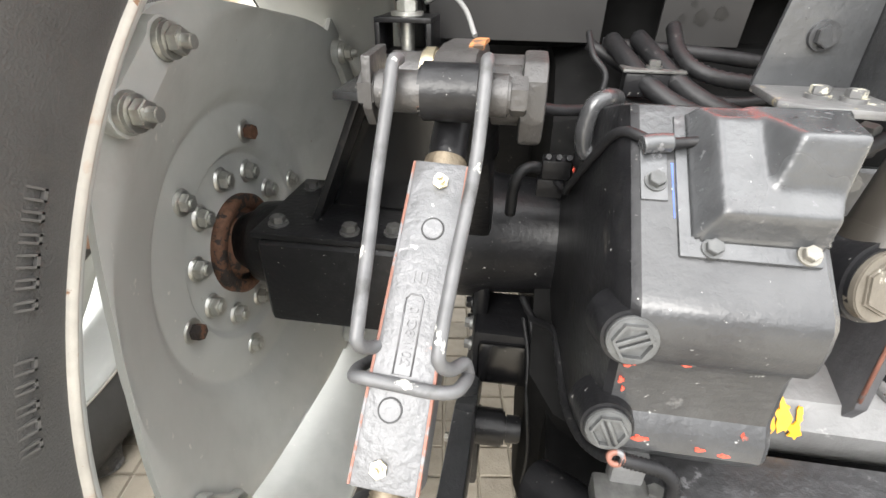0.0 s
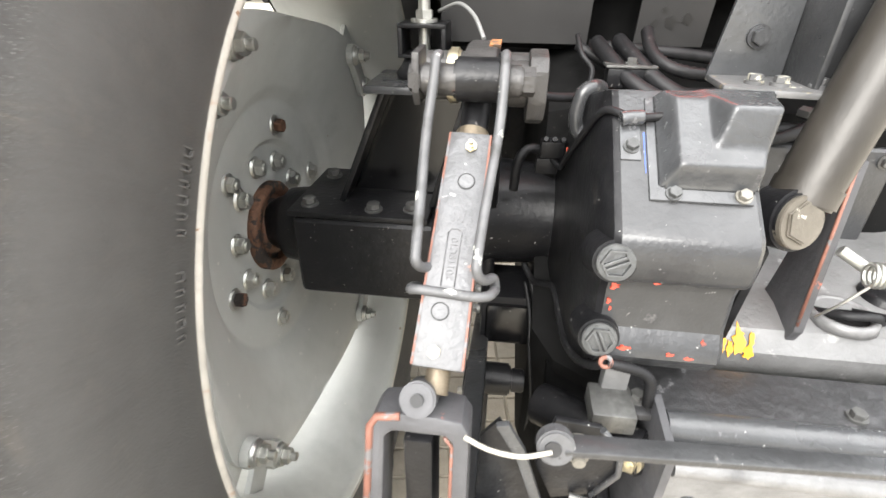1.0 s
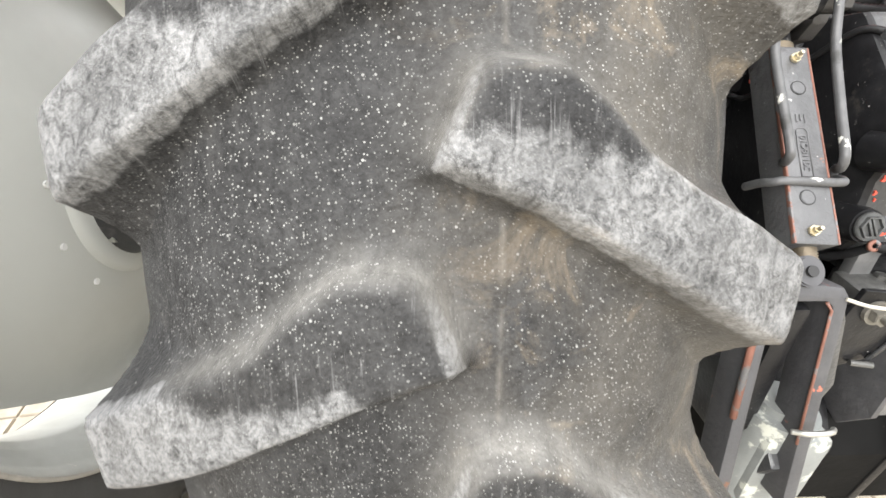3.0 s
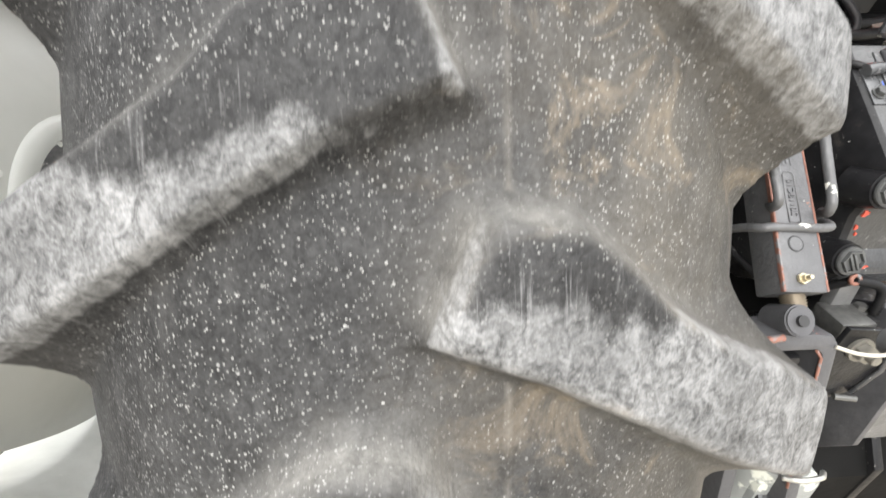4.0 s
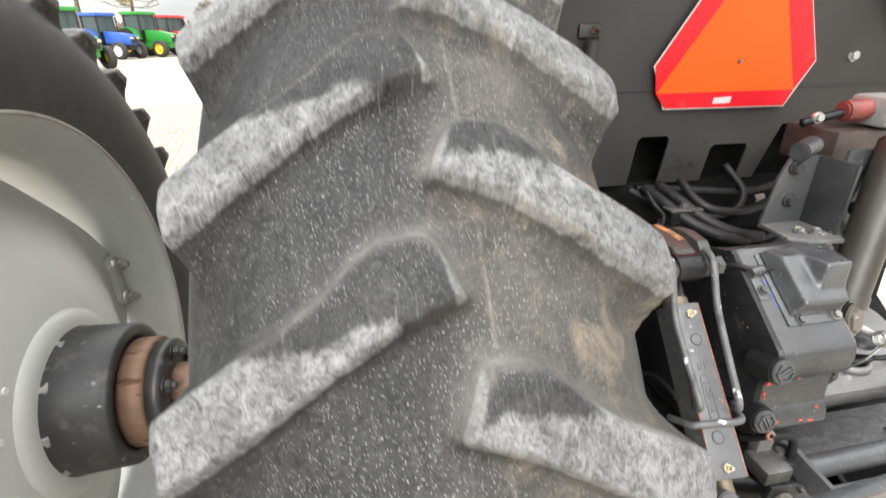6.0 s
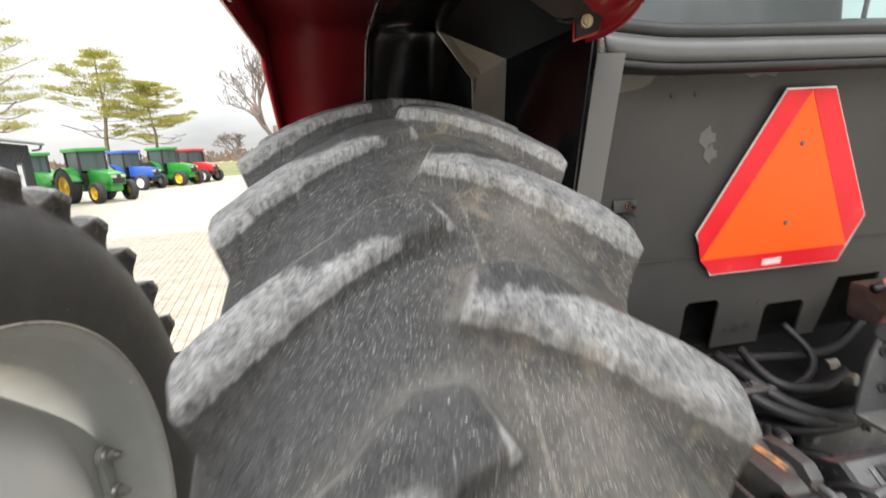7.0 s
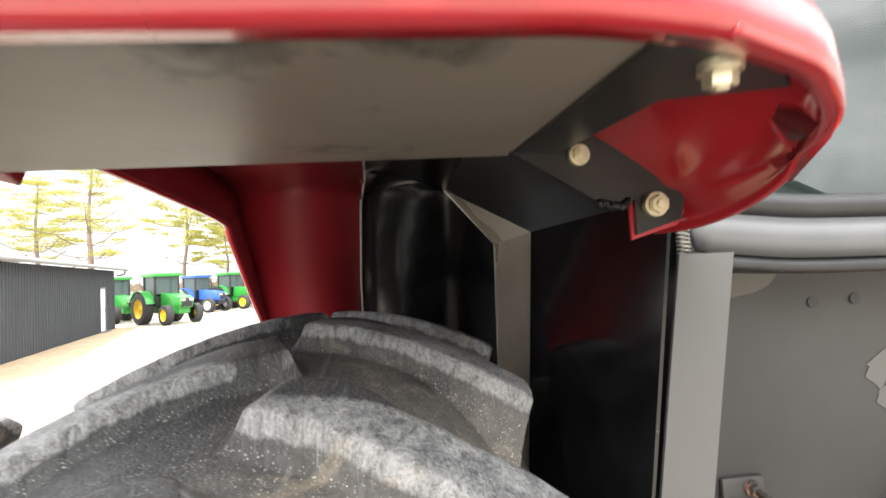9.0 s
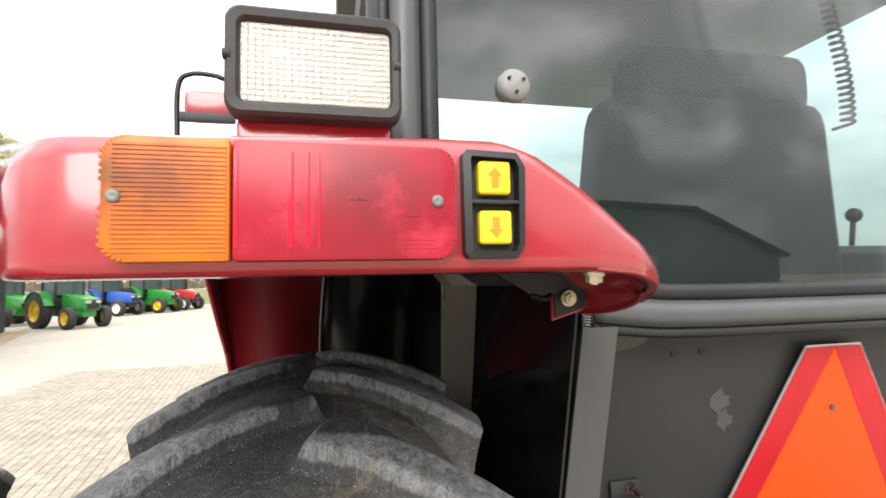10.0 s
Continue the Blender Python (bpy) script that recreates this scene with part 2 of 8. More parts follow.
M["plate"] = mat("dark_grey_painted_plate", (0.028, 0.0272, 0.027), 0.5, 0, 0.16, 9, 0.04, spec=0.4, spots=[((0.060, 0.056, 0.052), 0.22, 5, 0.7, 0.12), ((0.020, 0.020, 0.020), 0.10, 26, 0.5)])
M["red"] = mat("red_fender_paint", (0.37, 0.014, 0.022), 0.26, 0, 0.10, 12, 0.03, coat=0.9, spots=[((0.55, 0.10, 0.10), 0.10, 5, 0.45)])
# darker copy of the fender red: shade inside the fender as colour
M["red_shaded"] = mat("shaded_red_fender_paint", (0.24, 0.010, 0.016), 0.38, 0, 0.15, 10, 0.05, coat=0.1)
M["white"] = mat("white_paint", (0.78, 0.78, 0.76), 0.6, 0, 0.1, 30, 0.05)
M["hose"] = mat("black_rubber_hose", (0.011, 0.011, 0.012), 0.5, 0, 0.25, 60, 0.15, spec=0.28, spots=[((0.07, 0.068, 0.066), 0.16, 40, 0.7)])
M["orange"] = mat("fluorescent_orange_sheet", (0.92, 0.075, 0.005), 0.5, 0, 0.05, 8, 0.0, spec=0.3, spots=[((0.92, 0.12, 0.03), 0.10, 12, 0.5)])
M["refl_red"] = mat("retroreflective_red_film", (0.50, 0.008, 0.016), 0.35, 0, 0.10, 18, 0.05, spec=0.35, spots=[((0.58, 0.03, 0.035), 0.2, 9, 0.4)])
M["stamped"] = mat("stamped_concrete_square", (0.335, 0.295, 0.235), 0.85, 0, 0.25, 14, 0.6, bscale=120, spots=[((0.23, 0.21, 0.17), 0.30, 5, 0.9, 0.1), ((0.13, 0.12, 0.10), 0.14, 26, 0.9)])
M["concrete"] = mat("grooved_concrete", (0.40, 0.362, 0.295), 0.85, 0, 0.2, 3.0, 0.5, bscale=40, spots=[((0.36, 0.33, 0.27), 0.22, 0.9, 0.9), ((0.25, 0.23, 0.19), 0.10, 7, 0.9)])

M["bar_steel"] = mat("brown_weathered_axle_bar", (0.20, 0.12, 0.08), 0.6, 0.4, 0.25, 40, 0.2, spots=[((0.10, 0.05, 0.03), 0.25, 25, 0.8)], stretch=(0.3, 1, 1))
M["steel_dark"] = mat("dull_dark_bolt_steel", (0.14, 0.14, 0.135), 0.45, 0.6, 0.3, 90, 0.15)
M["grey_worn"] = mat("worn_satin_grey_paint", (0.058, 0.060, 0.063), 0.27, 0.1, 0.25, 30, 0.30, bscale=120, coat=0.25, spots=[((0.045, 0.045, 0.047), 0.36, 11, 0.45, 0.12), ((0.16, 0.16, 0.165), 0.20, 34, 0.5, 0.06), ((0.022, 0.022, 0.023), 0.16, 75, 0.6), ((0.42, 0.42, 0.41), 0.10, 120, 0.6), ((0.36, 0.10, 0.06), 0.02, 40, 0.6)])
M["hub_black"] = mat("chipped_black_hub_paint", (0.026, 0.026, 0.027), 0.4, 0, 0.3, 30, 0.15, spots=[((0.085, 0.082, 0.078), 0.34, 16, 0.6, 0.12), ((0.26, 0.25, 0.235), 0.15, 34, 0.6), ((0.14, 0.09, 0.06), 0.10, 26, 0.7)])
M["plug"] = mat("dark_plug_paint", (0.07, 0.072, 0.072), 0.45, 0.2, 0.3, 60, 0.3)
# dark pieces for holes and slots: their inner shade as colour
M["plug_dark"] = mat("dark_recess", (0.02, 0.02, 0.021), 0.6, 0, 0.2, 60, 0.1)
M["brass_worn"] = mat("greasy_thread_steel", (0.17, 0.14, 0.10), 0.5, 0.6, 0.3, 80, 0.2)
M["rod"] = mat("grey_rod_with_flaked_paint", (0.088, 0.089, 0.092), 0.5, 0.1, 0.25, 60, 0.15, spots=[((0.045, 0.045, 0.045), 0.30, 22, 0.6, 0.1), ((0.70, 0.70, 0.64), 0.22, 34, 0.6)])
M["arm_dark"] = mat("greasy_dark_lift_casting", (0.046, 0.044, 0.043), 0.42, 0.1, 0.3, 30, 0.35, bscale=120, spots=[((0.085, 0.078, 0.072), 0.30, 18, 0.5, 0.12), ((0.62, 0.61, 0.57), 0.12, 60, 0.6), ((0.30, 0.10, 0.05), 0.08, 36, 0.7)])
M["orange_wear"] = mat("orange_brown_wear", (0.40, 0.17, 0.06), 0.7, 0, 0.35, 60, 0.3, spots=[((0.10, 0.07, 0.05), 0.34, 40, 0.6)])
# deep black puts the shade under the cab plates into the colour
M["shaded_black"] = mat("shaded_black_steel", (0.005, 0.005, 0.005), 0.65, 0, 0.3, 20, 0.2, spec=0.08, spots=[((0.03, 0.028, 0.025), 0.12, 40, 0.7)])
M["cast_pale"] = mat("bare_pale_casting", (0.17, 0.17, 0.17), 0.42, 0.2, 0.25, 24, 0.35, bscale=110, spots=[((0.07, 0.07, 0.07), 0.34, 9, 0.5, 0.16), ((0.36, 0.36, 0.35), 0.22, 26, 0.5, 0.1)])
M["cap_brown"] = mat("grimy_grey_brown_cap", (0.11, 0.098, 0.08), 0.5, 0.2, 0.3, 40, 0.3, spots=[((0.045, 0.04, 0.035), 0.34, 26, 0.6, 0.1), ((0.40, 0.38, 0.33), 0.14, 50, 0.6)])
M["barrel_brown"] = mat("olive_brown_cylinder_paint", (0.036, 0.032, 0.027), 0.40, 0.1, 0.3, 24, 0.15, spots=[((0.065, 0.056, 0.046), 0.30, 9, 0.45, 0.14), ((0.42, 0.13, 0.07), 0.05, 20, 0.6)], stretch=(1, 1, 0.4))
M["yoke"] = mat("dark_steel_with_red_chips", (0.075, 0.075, 0.08), 0.5, 0.2, 0.3, 30, 0.3, spots=[((0.45, 0.14, 0.09), 0.10, 24, 0.6), ((0.16, 0.08, 0.05), 0.14, 14, 0.7)])
M["flaked"] = mat("flaked_white_over_grey", (0.20, 0.21, 0.205), 0.55, 0.1, 0.25, 20, 0.4, spots=[((0.44, 0.45, 0.40), 0.32, 14, 0.6), ((0.10, 0.05, 0.03), 0.12, 18, 0.8)])

M["rough_black"] = mat("rough_scaly_black_steel", (0.045, 0.045, 0.047), 0.42, 0.3, 0.4, 60, 0.9, bscale=55, spots=[((0.16, 0.16, 0.165), 0.24, 30, 0.45)])
M["white_rope"] = mat("off_white_cable", (0.40, 0.38, 0.33), 0.7, 0, 0.15, 90, 0.2)
M["foot_worn"] = mat("steel_with_worn_pale_paint", (0.13, 0.13, 0.13), 0.5, 0.3, 0.3, 40, 0.3, spots=[((0.50, 0.48, 0.40), 0.30, 34, 0.7), ((0.30, 0.26, 0.18), 0.12, 50, 0.7)])
M["brown_valve"] = mat("oily_brown_casting", (0.048, 0.034, 0.029), 0.55, 0.1, 0.35, 30, 0.4, spots=[((0.03, 0.03, 0.03), 0.3, 16, 0.5)])
M["red_brown"] = mat("faded_red_coupler", (0.17, 0.038, 0.032), 0.5, 0, 0.25, 30, 0.2)
M["flaked_grey"] = mat("worn_pale_grey", (0.26, 0.26, 0.255), 0.5, 0.1, 0.2, 30, 0.2, spots=[((0.12, 0.12, 0.12), 0.14, 30, 0.6)])
M["pale_edge"] = mat("bare_pale_metal", (0.55, 0.54, 0.52), 0.45, 0.4, 0.15, 60, 0.1)
M["pink_label"] = mat("faded_label", (0.85, 0.42, 0.42), 0.6, 0, 0.05, 40, 0.0)
M["flange_grey"] = mat("plain_grey_sheet", (0.068, 0.066, 0.064), 0.5, 0, 0.06, 8, 0.02)
# tan base stands in for yard light reflected by the glossy plate
M["under_plate"] = mat("ground_sheen_underside", (0.34, 0.30, 0.25), 0.34, 0.0, 0.18, 5, 0.06, spots=[((0.045, 0.042, 0.040), 0.32, 6, 0.4, 0.08)])
M["seal_black"] = mat("black_rubber_seal", (0.012, 0.012, 0.013), 0.5, 0, 0.2, 60, 0.05)
M["frame_grey"] = mat("grey_window_frame", (0.085, 0.087, 0.09), 0.4, 0, 0.1, 20, 0.05)
M["headliner"] = mat("grey_cloth_headliner", (0.17, 0.178, 0.172), 0.9, 0, 0.1, 9, 0.0)
M["interior"] = mat("dark_cab_plastic", (0.030, 0.031, 0.033), 0.6, 0, 0.15, 30, 0.1)
M["seat_cloth"] = mat("dark_grey_seat_cloth", (0.034, 0.035, 0.034), 0.9, 0, 0.2, 12, 0.0)
M["lamp_black"] = mat("faded_black_plastic", (0.035, 0.033, 0.032), 0.6, 0, 0.2, 40, 0.15)
M["yellow_button"] = mat("yellow_plastic", (0.80, 0.62, 0.02), 0.45, 0, 0.06, 60, 0.03)
M["arrow_ink"] = mat("dark_amber_ink", (0.42, 0.25, 0.01), 0.5, 0, 0.1, 60, 0.0)
M["reflector"] = mat("bright_reflector", (0.58, 0.535, 0.45), 0.3, 0.7, 0.12, 30, 0.0)


def clear(name, color, rough, trans, ior=1.45):
    m = bpy.data.materials.new(name)
    m.use_nodes = True
    b = m.node_tree.nodes["Principled BSDF"]
    b.inputs["Base Color"].default_value = (*color, 1)
    b.inputs["Roughness"].default_value, b.inputs["Transmission Weight"].default_value, b.inputs["IOR"].default_value = rough, trans, ior
    return m


M["glass"] = bpy.data.materials.new("tinted_window_glass")
M["glass"].use_nodes = True
gn = M["glass"].node_tree
gn.nodes.clear()
g_out, g_mix = gn.nodes.new("ShaderNodeOutputMaterial"), gn.nodes.new("ShaderNodeMixShader")
g_tr, g_gl, g_fr = gn.nodes.new("ShaderNodeBsdfTransparent"), gn.nodes.new("ShaderNodeBsdfGlossy"), gn.nodes.new("ShaderNodeFresnel")
g_tr.inputs["Color"].default_value = (0.58, 0.77, 0.72, 1)
g_gl.inputs["Roughness"].default_value = 0.01
g_fr.inputs["IOR"].default_value = 1.85
# noise in the gloss imitates cloud streaks reflected in the pane
g_nz, g_mr, g_tc, g_mu = gn.nodes.new("ShaderNodeTexNoise"), gn.nodes.new("ShaderNodeMapRange"), gn.nodes.new("ShaderNodeTexCoord"), gn.nodes.new("ShaderNodeMath")
g_nz.inputs["Scale"].default_value, g_nz.inputs["Detail"].default_value, g_nz.inputs["Distortion"].default_value = 4.5, 5.0, 0.6
g_mr.inputs["From Min"].default_value, g_mr.inputs["From Max"].default_value, g_mr.inputs["To Min"].default_value, g_mr.inputs["To Max"].default_value = 0.42, 0.70, 0.80, 2.3
g_mu.operation = "MULTIPLY"
gn.links.new(g_tc.outputs["Object"], g_nz.inputs["Vector"])
gn.links.new(g_nz.outputs["Fac"], g_mr.inputs["Value"])
for a_, b_ in ((g_fr.outputs["Fac"], g_mu.inputs[0]), (g_mr.outputs["Result"], g_mu.inputs[1]), (g_mu.outputs["Value"], g_mix.inputs["Fac"]), (g_tr.outputs["BSDF"], g_mix.inputs[1]), (g_gl.outputs["BSDF"], g_mix.inputs[2]), (g_mix.outputs["Shader"], g_out.inputs["Surface"])):
    gn.links.new(a_, b_)
M["lens_clear"] = clear("clear_lamp_glass", (0.95, 0.95, 0.93), 0.05, 0.75, 1.45)
M["amber_lens"] = mat("amber_lamp_plastic", (0.80, 0.20, 0.008), 0.28, 0, 0.12, 20, 0.02, spec=0.4, spots=[((0.30, 0.075, 0.015), 0.66, 9, 0.4, 0.22), ((0.18, 0.07, 0.02), 0.30, 26, 0.4, 0.12)])
M["red_lens"] = mat("red_lamp_plastic", (0.37, 0.005, 0.022), 0.26, 0, 0.12, 14, 0.02, spec=0.4, spots=[((0.20, 0.010, 0.020), 0.52, 10, 0.4, 0.24), ((0.52, 0.03, 0.06), 0.30, 17, 0.35, 0.15)])
M["red_lens_rib"] = mat("bright_red_lamp_rib", (0.56, 0.006, 0.034), 0.22, 0, 0.08, 14, 0.02, spec=0.4)

def vary(m, amount):
    """Each piece a little lighter or darker."""
    nt = m.node_tree
    b = nt.nodes["Principled BSDF"]
    src = b.inputs["Base Color"].links[0].from_socket
    oi, geo = nt.nodes.new("ShaderNodeObjectInfo"), nt.nodes.new("ShaderNodeNewGeometry")
    ad = nt.nodes.new("ShaderNodeMath")
    ad.operation = "ADD"
    nt.links.new(oi.outputs["Random"], ad.inputs[0])
    nt.links.new(geo.outputs["Random Per Island"], ad.inputs[1])
    fr = nt.nodes.new("ShaderNodeMath")
    fr.operation = "FRACT"
    nt.links.new(ad.outputs["Value"], fr.inputs[0])
    mr = nt.nodes.new("ShaderNodeMapRange")
    mr.inputs["To Min"].default_value, mr.inputs["To Max"].default_value = 1 - amount, 1 + amount
    nt.links.new(fr.outputs["Value"], mr.inputs["Value"])
    hs = nt.nodes.new("ShaderNodeHueSaturation")
    nt.links.new(mr.outputs["Result"], hs.inputs["Value"])
    nt.links.new(src, hs.inputs["Color"])
    nt.links.new(hs.outputs["Color"], b.inputs["Base Color"])


vary(M["stamped"], 0.14)

# ---- mesh helpers ----


def bm_object(name, bm, material, parent=None, label="", smooth=False):
    me = bpy.data.meshes.new(name)
    bm.normal_update()
    bm.to_mesh(me)
    bm.free()
    for mm in (material if isinstance(material, (list, tuple)) else [material]):
        me.materials.append(mm)
    if smooth:
        me.shade_smooth()
    elif not any(p.use_smooth for p in me.polygons):
        me.shade_smooth()
        me.set_sharp_from_angle(angle=radians(24))
    ob = new(name, me)
    if parent is not None:
        ob.parent = parent
    if label:
        ob["label"] = label
    return ob


def part(name, bm, material, parent, label="", smooth=False):
    return bm_object(name, bm, material, parent, label, smooth)


def thing(name, label, category, group="", kind="", at=None):
    e = new(name)
    e.empty_display_size = 0.05
    if at is not None:
        e.matrix_world = at
    return tagged(e, label, category, group, kind)


def add_box(bm, lo, hi, bevel=0.0, m=None, seg=2, mi=0):
    """An axis-aligned box from lo to hi, bevelled, then moved by m."""
    r = bmesh.ops.create_cube(bm, size=1.0)
    vs = r["verts"]
    mid = [(a + b) / 2 for a, b in zip(lo, hi)]
    for v in vs:
        v.co = Vector([mid[i] + v.co[i] * (hi[i] - lo[i]) for i in range(3)])
    fs = list({f for v in vs for f in v.link_faces})
    if bevel:
        es = list({e for v in vs for e in v.link_edges})
        rr = bmesh.ops.bevel(bm, geom=es, offset=bevel, segments=seg, affect="EDGES", profile=0.6)
        fs = list({f for v in rr["verts"] for f in v.link_faces} | {f for f in fs if f.is_valid})
        vs = list({v for f in fs for v in f.verts})
    if m is not None:
        bmesh.ops.transform(bm, matrix=m, verts=vs)
    for f in fs:
        f.material_index = mi
    return vs


def axis_matrix(p, q):
    d = Vector(q) - Vector(p)
    return Matrix.Translation((Vector(p) + Vector(q)) / 2) @ d.to_track_quat("Z", "Y").to_matrix().to_4x4()


def add_cyl(bm, p, q, r, r2=None, seg=24, bevel=0.0, mi=0):
    """A cylinder or cone from p to q."""
    d = (Vector(q) - Vector(p)).length
    rr = bmesh.ops.create_cone(bm, cap_ends=True, segments=seg, radius1=r, radius2=r if r2 is None else r2, depth=d)
    vs = rr["verts"]
    fs = list({f for v in vs for f in v.link_faces})
    if bevel:
        es = [e for e in {e for v in vs for e in v.link_edges} if len(e.link_faces) == 2 and any(len(f.verts) > 4 for f in e.link_faces)]
        b = bmesh.ops.bevel(bm, geom=es, offset=bevel, segments=2, affect="EDGES")
        fs = list({f for v in b["verts"] for f in v.link_faces} | {f for f in fs if f.is_valid})
        vs = list({v for f in fs for v in f.verts})
    bmesh.ops.transform(bm, matrix=axis_matrix(p, q), verts=vs)
    for f in fs:
        f.material_index = mi
    return vs


def add_prism(bm, pts, depth, m=None, bevel=0.0, mi=0):
    """A flat outline in x, y, pushed up by depth along z, then moved by m."""
    vs = [bm.verts.new((x, y, 0)) for x, y in pts]
    f = bm.faces.new(vs)
    r = bmesh.ops.extrude_face_region(bm, geom=[f])
    top = [g for g in r["geom"] if isinstance(g, bmesh.types.BMVert)]
    bmesh.ops.translate(bm, verts=top, vec=(0, 0, depth))
    al = vs + top
    fs = list({f for v in al for f in v.link_faces})
    bmesh.ops.recalc_face_normals(bm, faces=fs)
    if bevel:
        es = list({e for v in al for e in v.link_edges})
        b = bmesh.ops.bevel(bm, geom=es, offset=bevel, segments=2, affect="EDGES", profile=0.6)
        fs = list({f for v in b["verts"] for f in v.link_faces} | {f for f in fs if f.is_valid})
        al = list({v for f in fs for v in f.verts})
    if m is not None:
        bmesh.ops.transform(bm, matrix=m, verts=al)
    for f in fs:
        f.material_index = mi
    return al


# outline in (x, z), depth along +y
XZ = Matrix(((1, 0, 0, 0), (0, 0, 1, 0), (0, 1, 0, 0), (0, 0, 0, 1)))
# outline in (y, z), depth along +x
YZ = Matrix(((0, 0, 1, 0), (1, 0, 0, 0), (0, 1, 0, 0), (0, 0, 0, 1)))


def smooth_path(points, n=8):
    """A Catmull-Rom line through the points."""
    P = [Vector(p) for p in points]
    P = [P[0] * 2 - P[1]] + P + [P[-1] * 2 - P[-2]]
    out = []
    for i in range(1, len(P) - 2):
        a, b, c, d = P[i - 1:i + 3]
        for k in range(n):
            t = k / n
            out.append(0.5 * (2 * b + (c - a) * t + (2 * a - 5 * b + 4 * c - d) * t * t + (3 * b - a - 3 * c + d) * t ** 3))
    out.append(P[-2].copy())
    return out


def add_tube(bm, points, r, seg=10, n=8, smooth_line=True, wave=0.0, pitch=0.006, mi=0):
    """A round bar or hose along a line; wave makes the ribs of a corrugated sleeve."""
    line = smooth_path(points, n) if smooth_line else [Vector(p) for p in points]
    if wave:
        dense = []
        for a, b in zip(line, line[1:]):
            k = max(1, int((b - a).length / (pitch / 2)))
            dense += [a.lerp(b, i / k) for i in range(k)]
        line = dense + [line[-1]]
    rings = []
    up = None
    for i, p in enumerate(line):
        t = (line[min(i + 1, len(line) - 1)] - line[max(i - 1, 0)]).normalized()
        if up is None:
            up = t.orthogonal().normalized()
        up = (up - t * up.dot(t)).normalized()
        side = t.cross(up)
        rr = r * (1 + (wave if i % 2 else -wave))
        rings.append([bm.verts.new(p + (up * math.cos(a) + side * math.sin(a)) * rr) for a in (2 * math.pi * k / seg for k in range(seg))])
    fs = []
    for A, B in zip(rings, rings[1:]):
        for k in range(seg):
            fs.append(bm.faces.new((A[k], A[(k + 1) % seg], B[(k + 1) % seg], B[k])))
    fs.append(bm.faces.new(rings[0][::-1]))
    fs.append(bm.faces.new(rings[-1]))
    for f in fs:
        f.smooth = True
        f.material_index = mi
    fs[-1].smooth = fs[-2].smooth = False
    return fs


def add_lathe(bm, profile, seg=64, axis="x", close=False, mi=0, smooth=True):
    """Turns (along, radius) points round the x axis."""
    rings = []
    for s, r in profile:
        ring = []
        for k in range(seg):
            a = 2 * math.pi * k / seg
            c, d = r * math.cos(a), r * math.sin(a)
            ring.append(bm.verts.new((s, c, d) if axis == "x" else (c, d, s)))
        rings.append(ring)
    pairs = list(zip(rings, rings[1:])) + ([(rings[-1], rings[0])] if close else [])
    fs = []
    for A, B in pairs:
        for k in range(seg):
            f = bm.faces.new((A[k], B[k], B[(k + 1) % seg], A[(k + 1) % seg]))
            f.smooth, f.material_index = smooth, mi
            fs.append(f)
    return fs


def add_hex(bm, p, direction, r, h, mi=0):
    """A hexagon head or nut from p along direction."""
    d = Vector(direction).normalized()
    return add_cyl(bm, p, Vector(p) + d * h, r, seg=6, bevel=r * 0.08, mi=mi)


def add_bolt(bm, p, direction, r, mi=0, stud=0.0):
    """Washer and head, with a stud end where there is one."""
    d = Vector(direction).normalized()
    p = Vector(p)
    add_cyl(bm, p - d * 0.004, p + d * 0.002, r * 1.45, seg=20, mi=mi)
    add_hex(bm, p + d * 0.002, d, r * 1.12, r * 0.95, mi)
    if stud:
        add_cyl(bm, p, p + d * (stud + r), r * 0.6, seg=12, bevel=r * 0.08, mi=mi)
M["black_satin"] = mat("satin_black_sheet", (0.012, 0.0118, 0.0115), 0.34, 0, 0.3, 14, 0.05, spots=[((0.055, 0.050, 0.044), 0.16, 7, 0.5, 0.20)])
M["zinc_dull"] = mat("dull_zinc_bolt", (0.20, 0.19, 0.165), 0.5, 0.4, 0.25, 120, 0.12)
# pale base colour stands in for sky sheen on black sheet
M["black_sheen"] = mat("sheen_toned_black_sheet", (0.38, 0.335, 0.28), 0.28, 0.0, 0.25, 12, 0.04, spec=0.7, spots=[((0.09, 0.08, 0.07), 0.14, 8, 0.5)])
# matt black puts the darkness of open voids into a colour
M["void_black"] = mat("matt_black_void", (0.006, 0.006, 0.006), 0.8, 0, 0.3, 20, 0.1, spec=0.05)

# ---- plan ----
GROUND = -0.03
AXLE_Y, AXLE_Z = 1.013, 0.904
WHEEL_X = -0.487
DUAL_X = -1.355
LUGS = 35

# ---- ground ----
bm = bmesh.new()
bmesh.ops.create_grid(bm, x_segments=2, y_segments=2, size=400)
bmesh.ops.translate(bm, verts=bm.verts, vec=(0, 100, GROUND))
ground = tagged(bm_object("ground", bm, M["concrete"]), "pale grooved concrete yard", "ground", kind="structure")

# ---- tyres ----


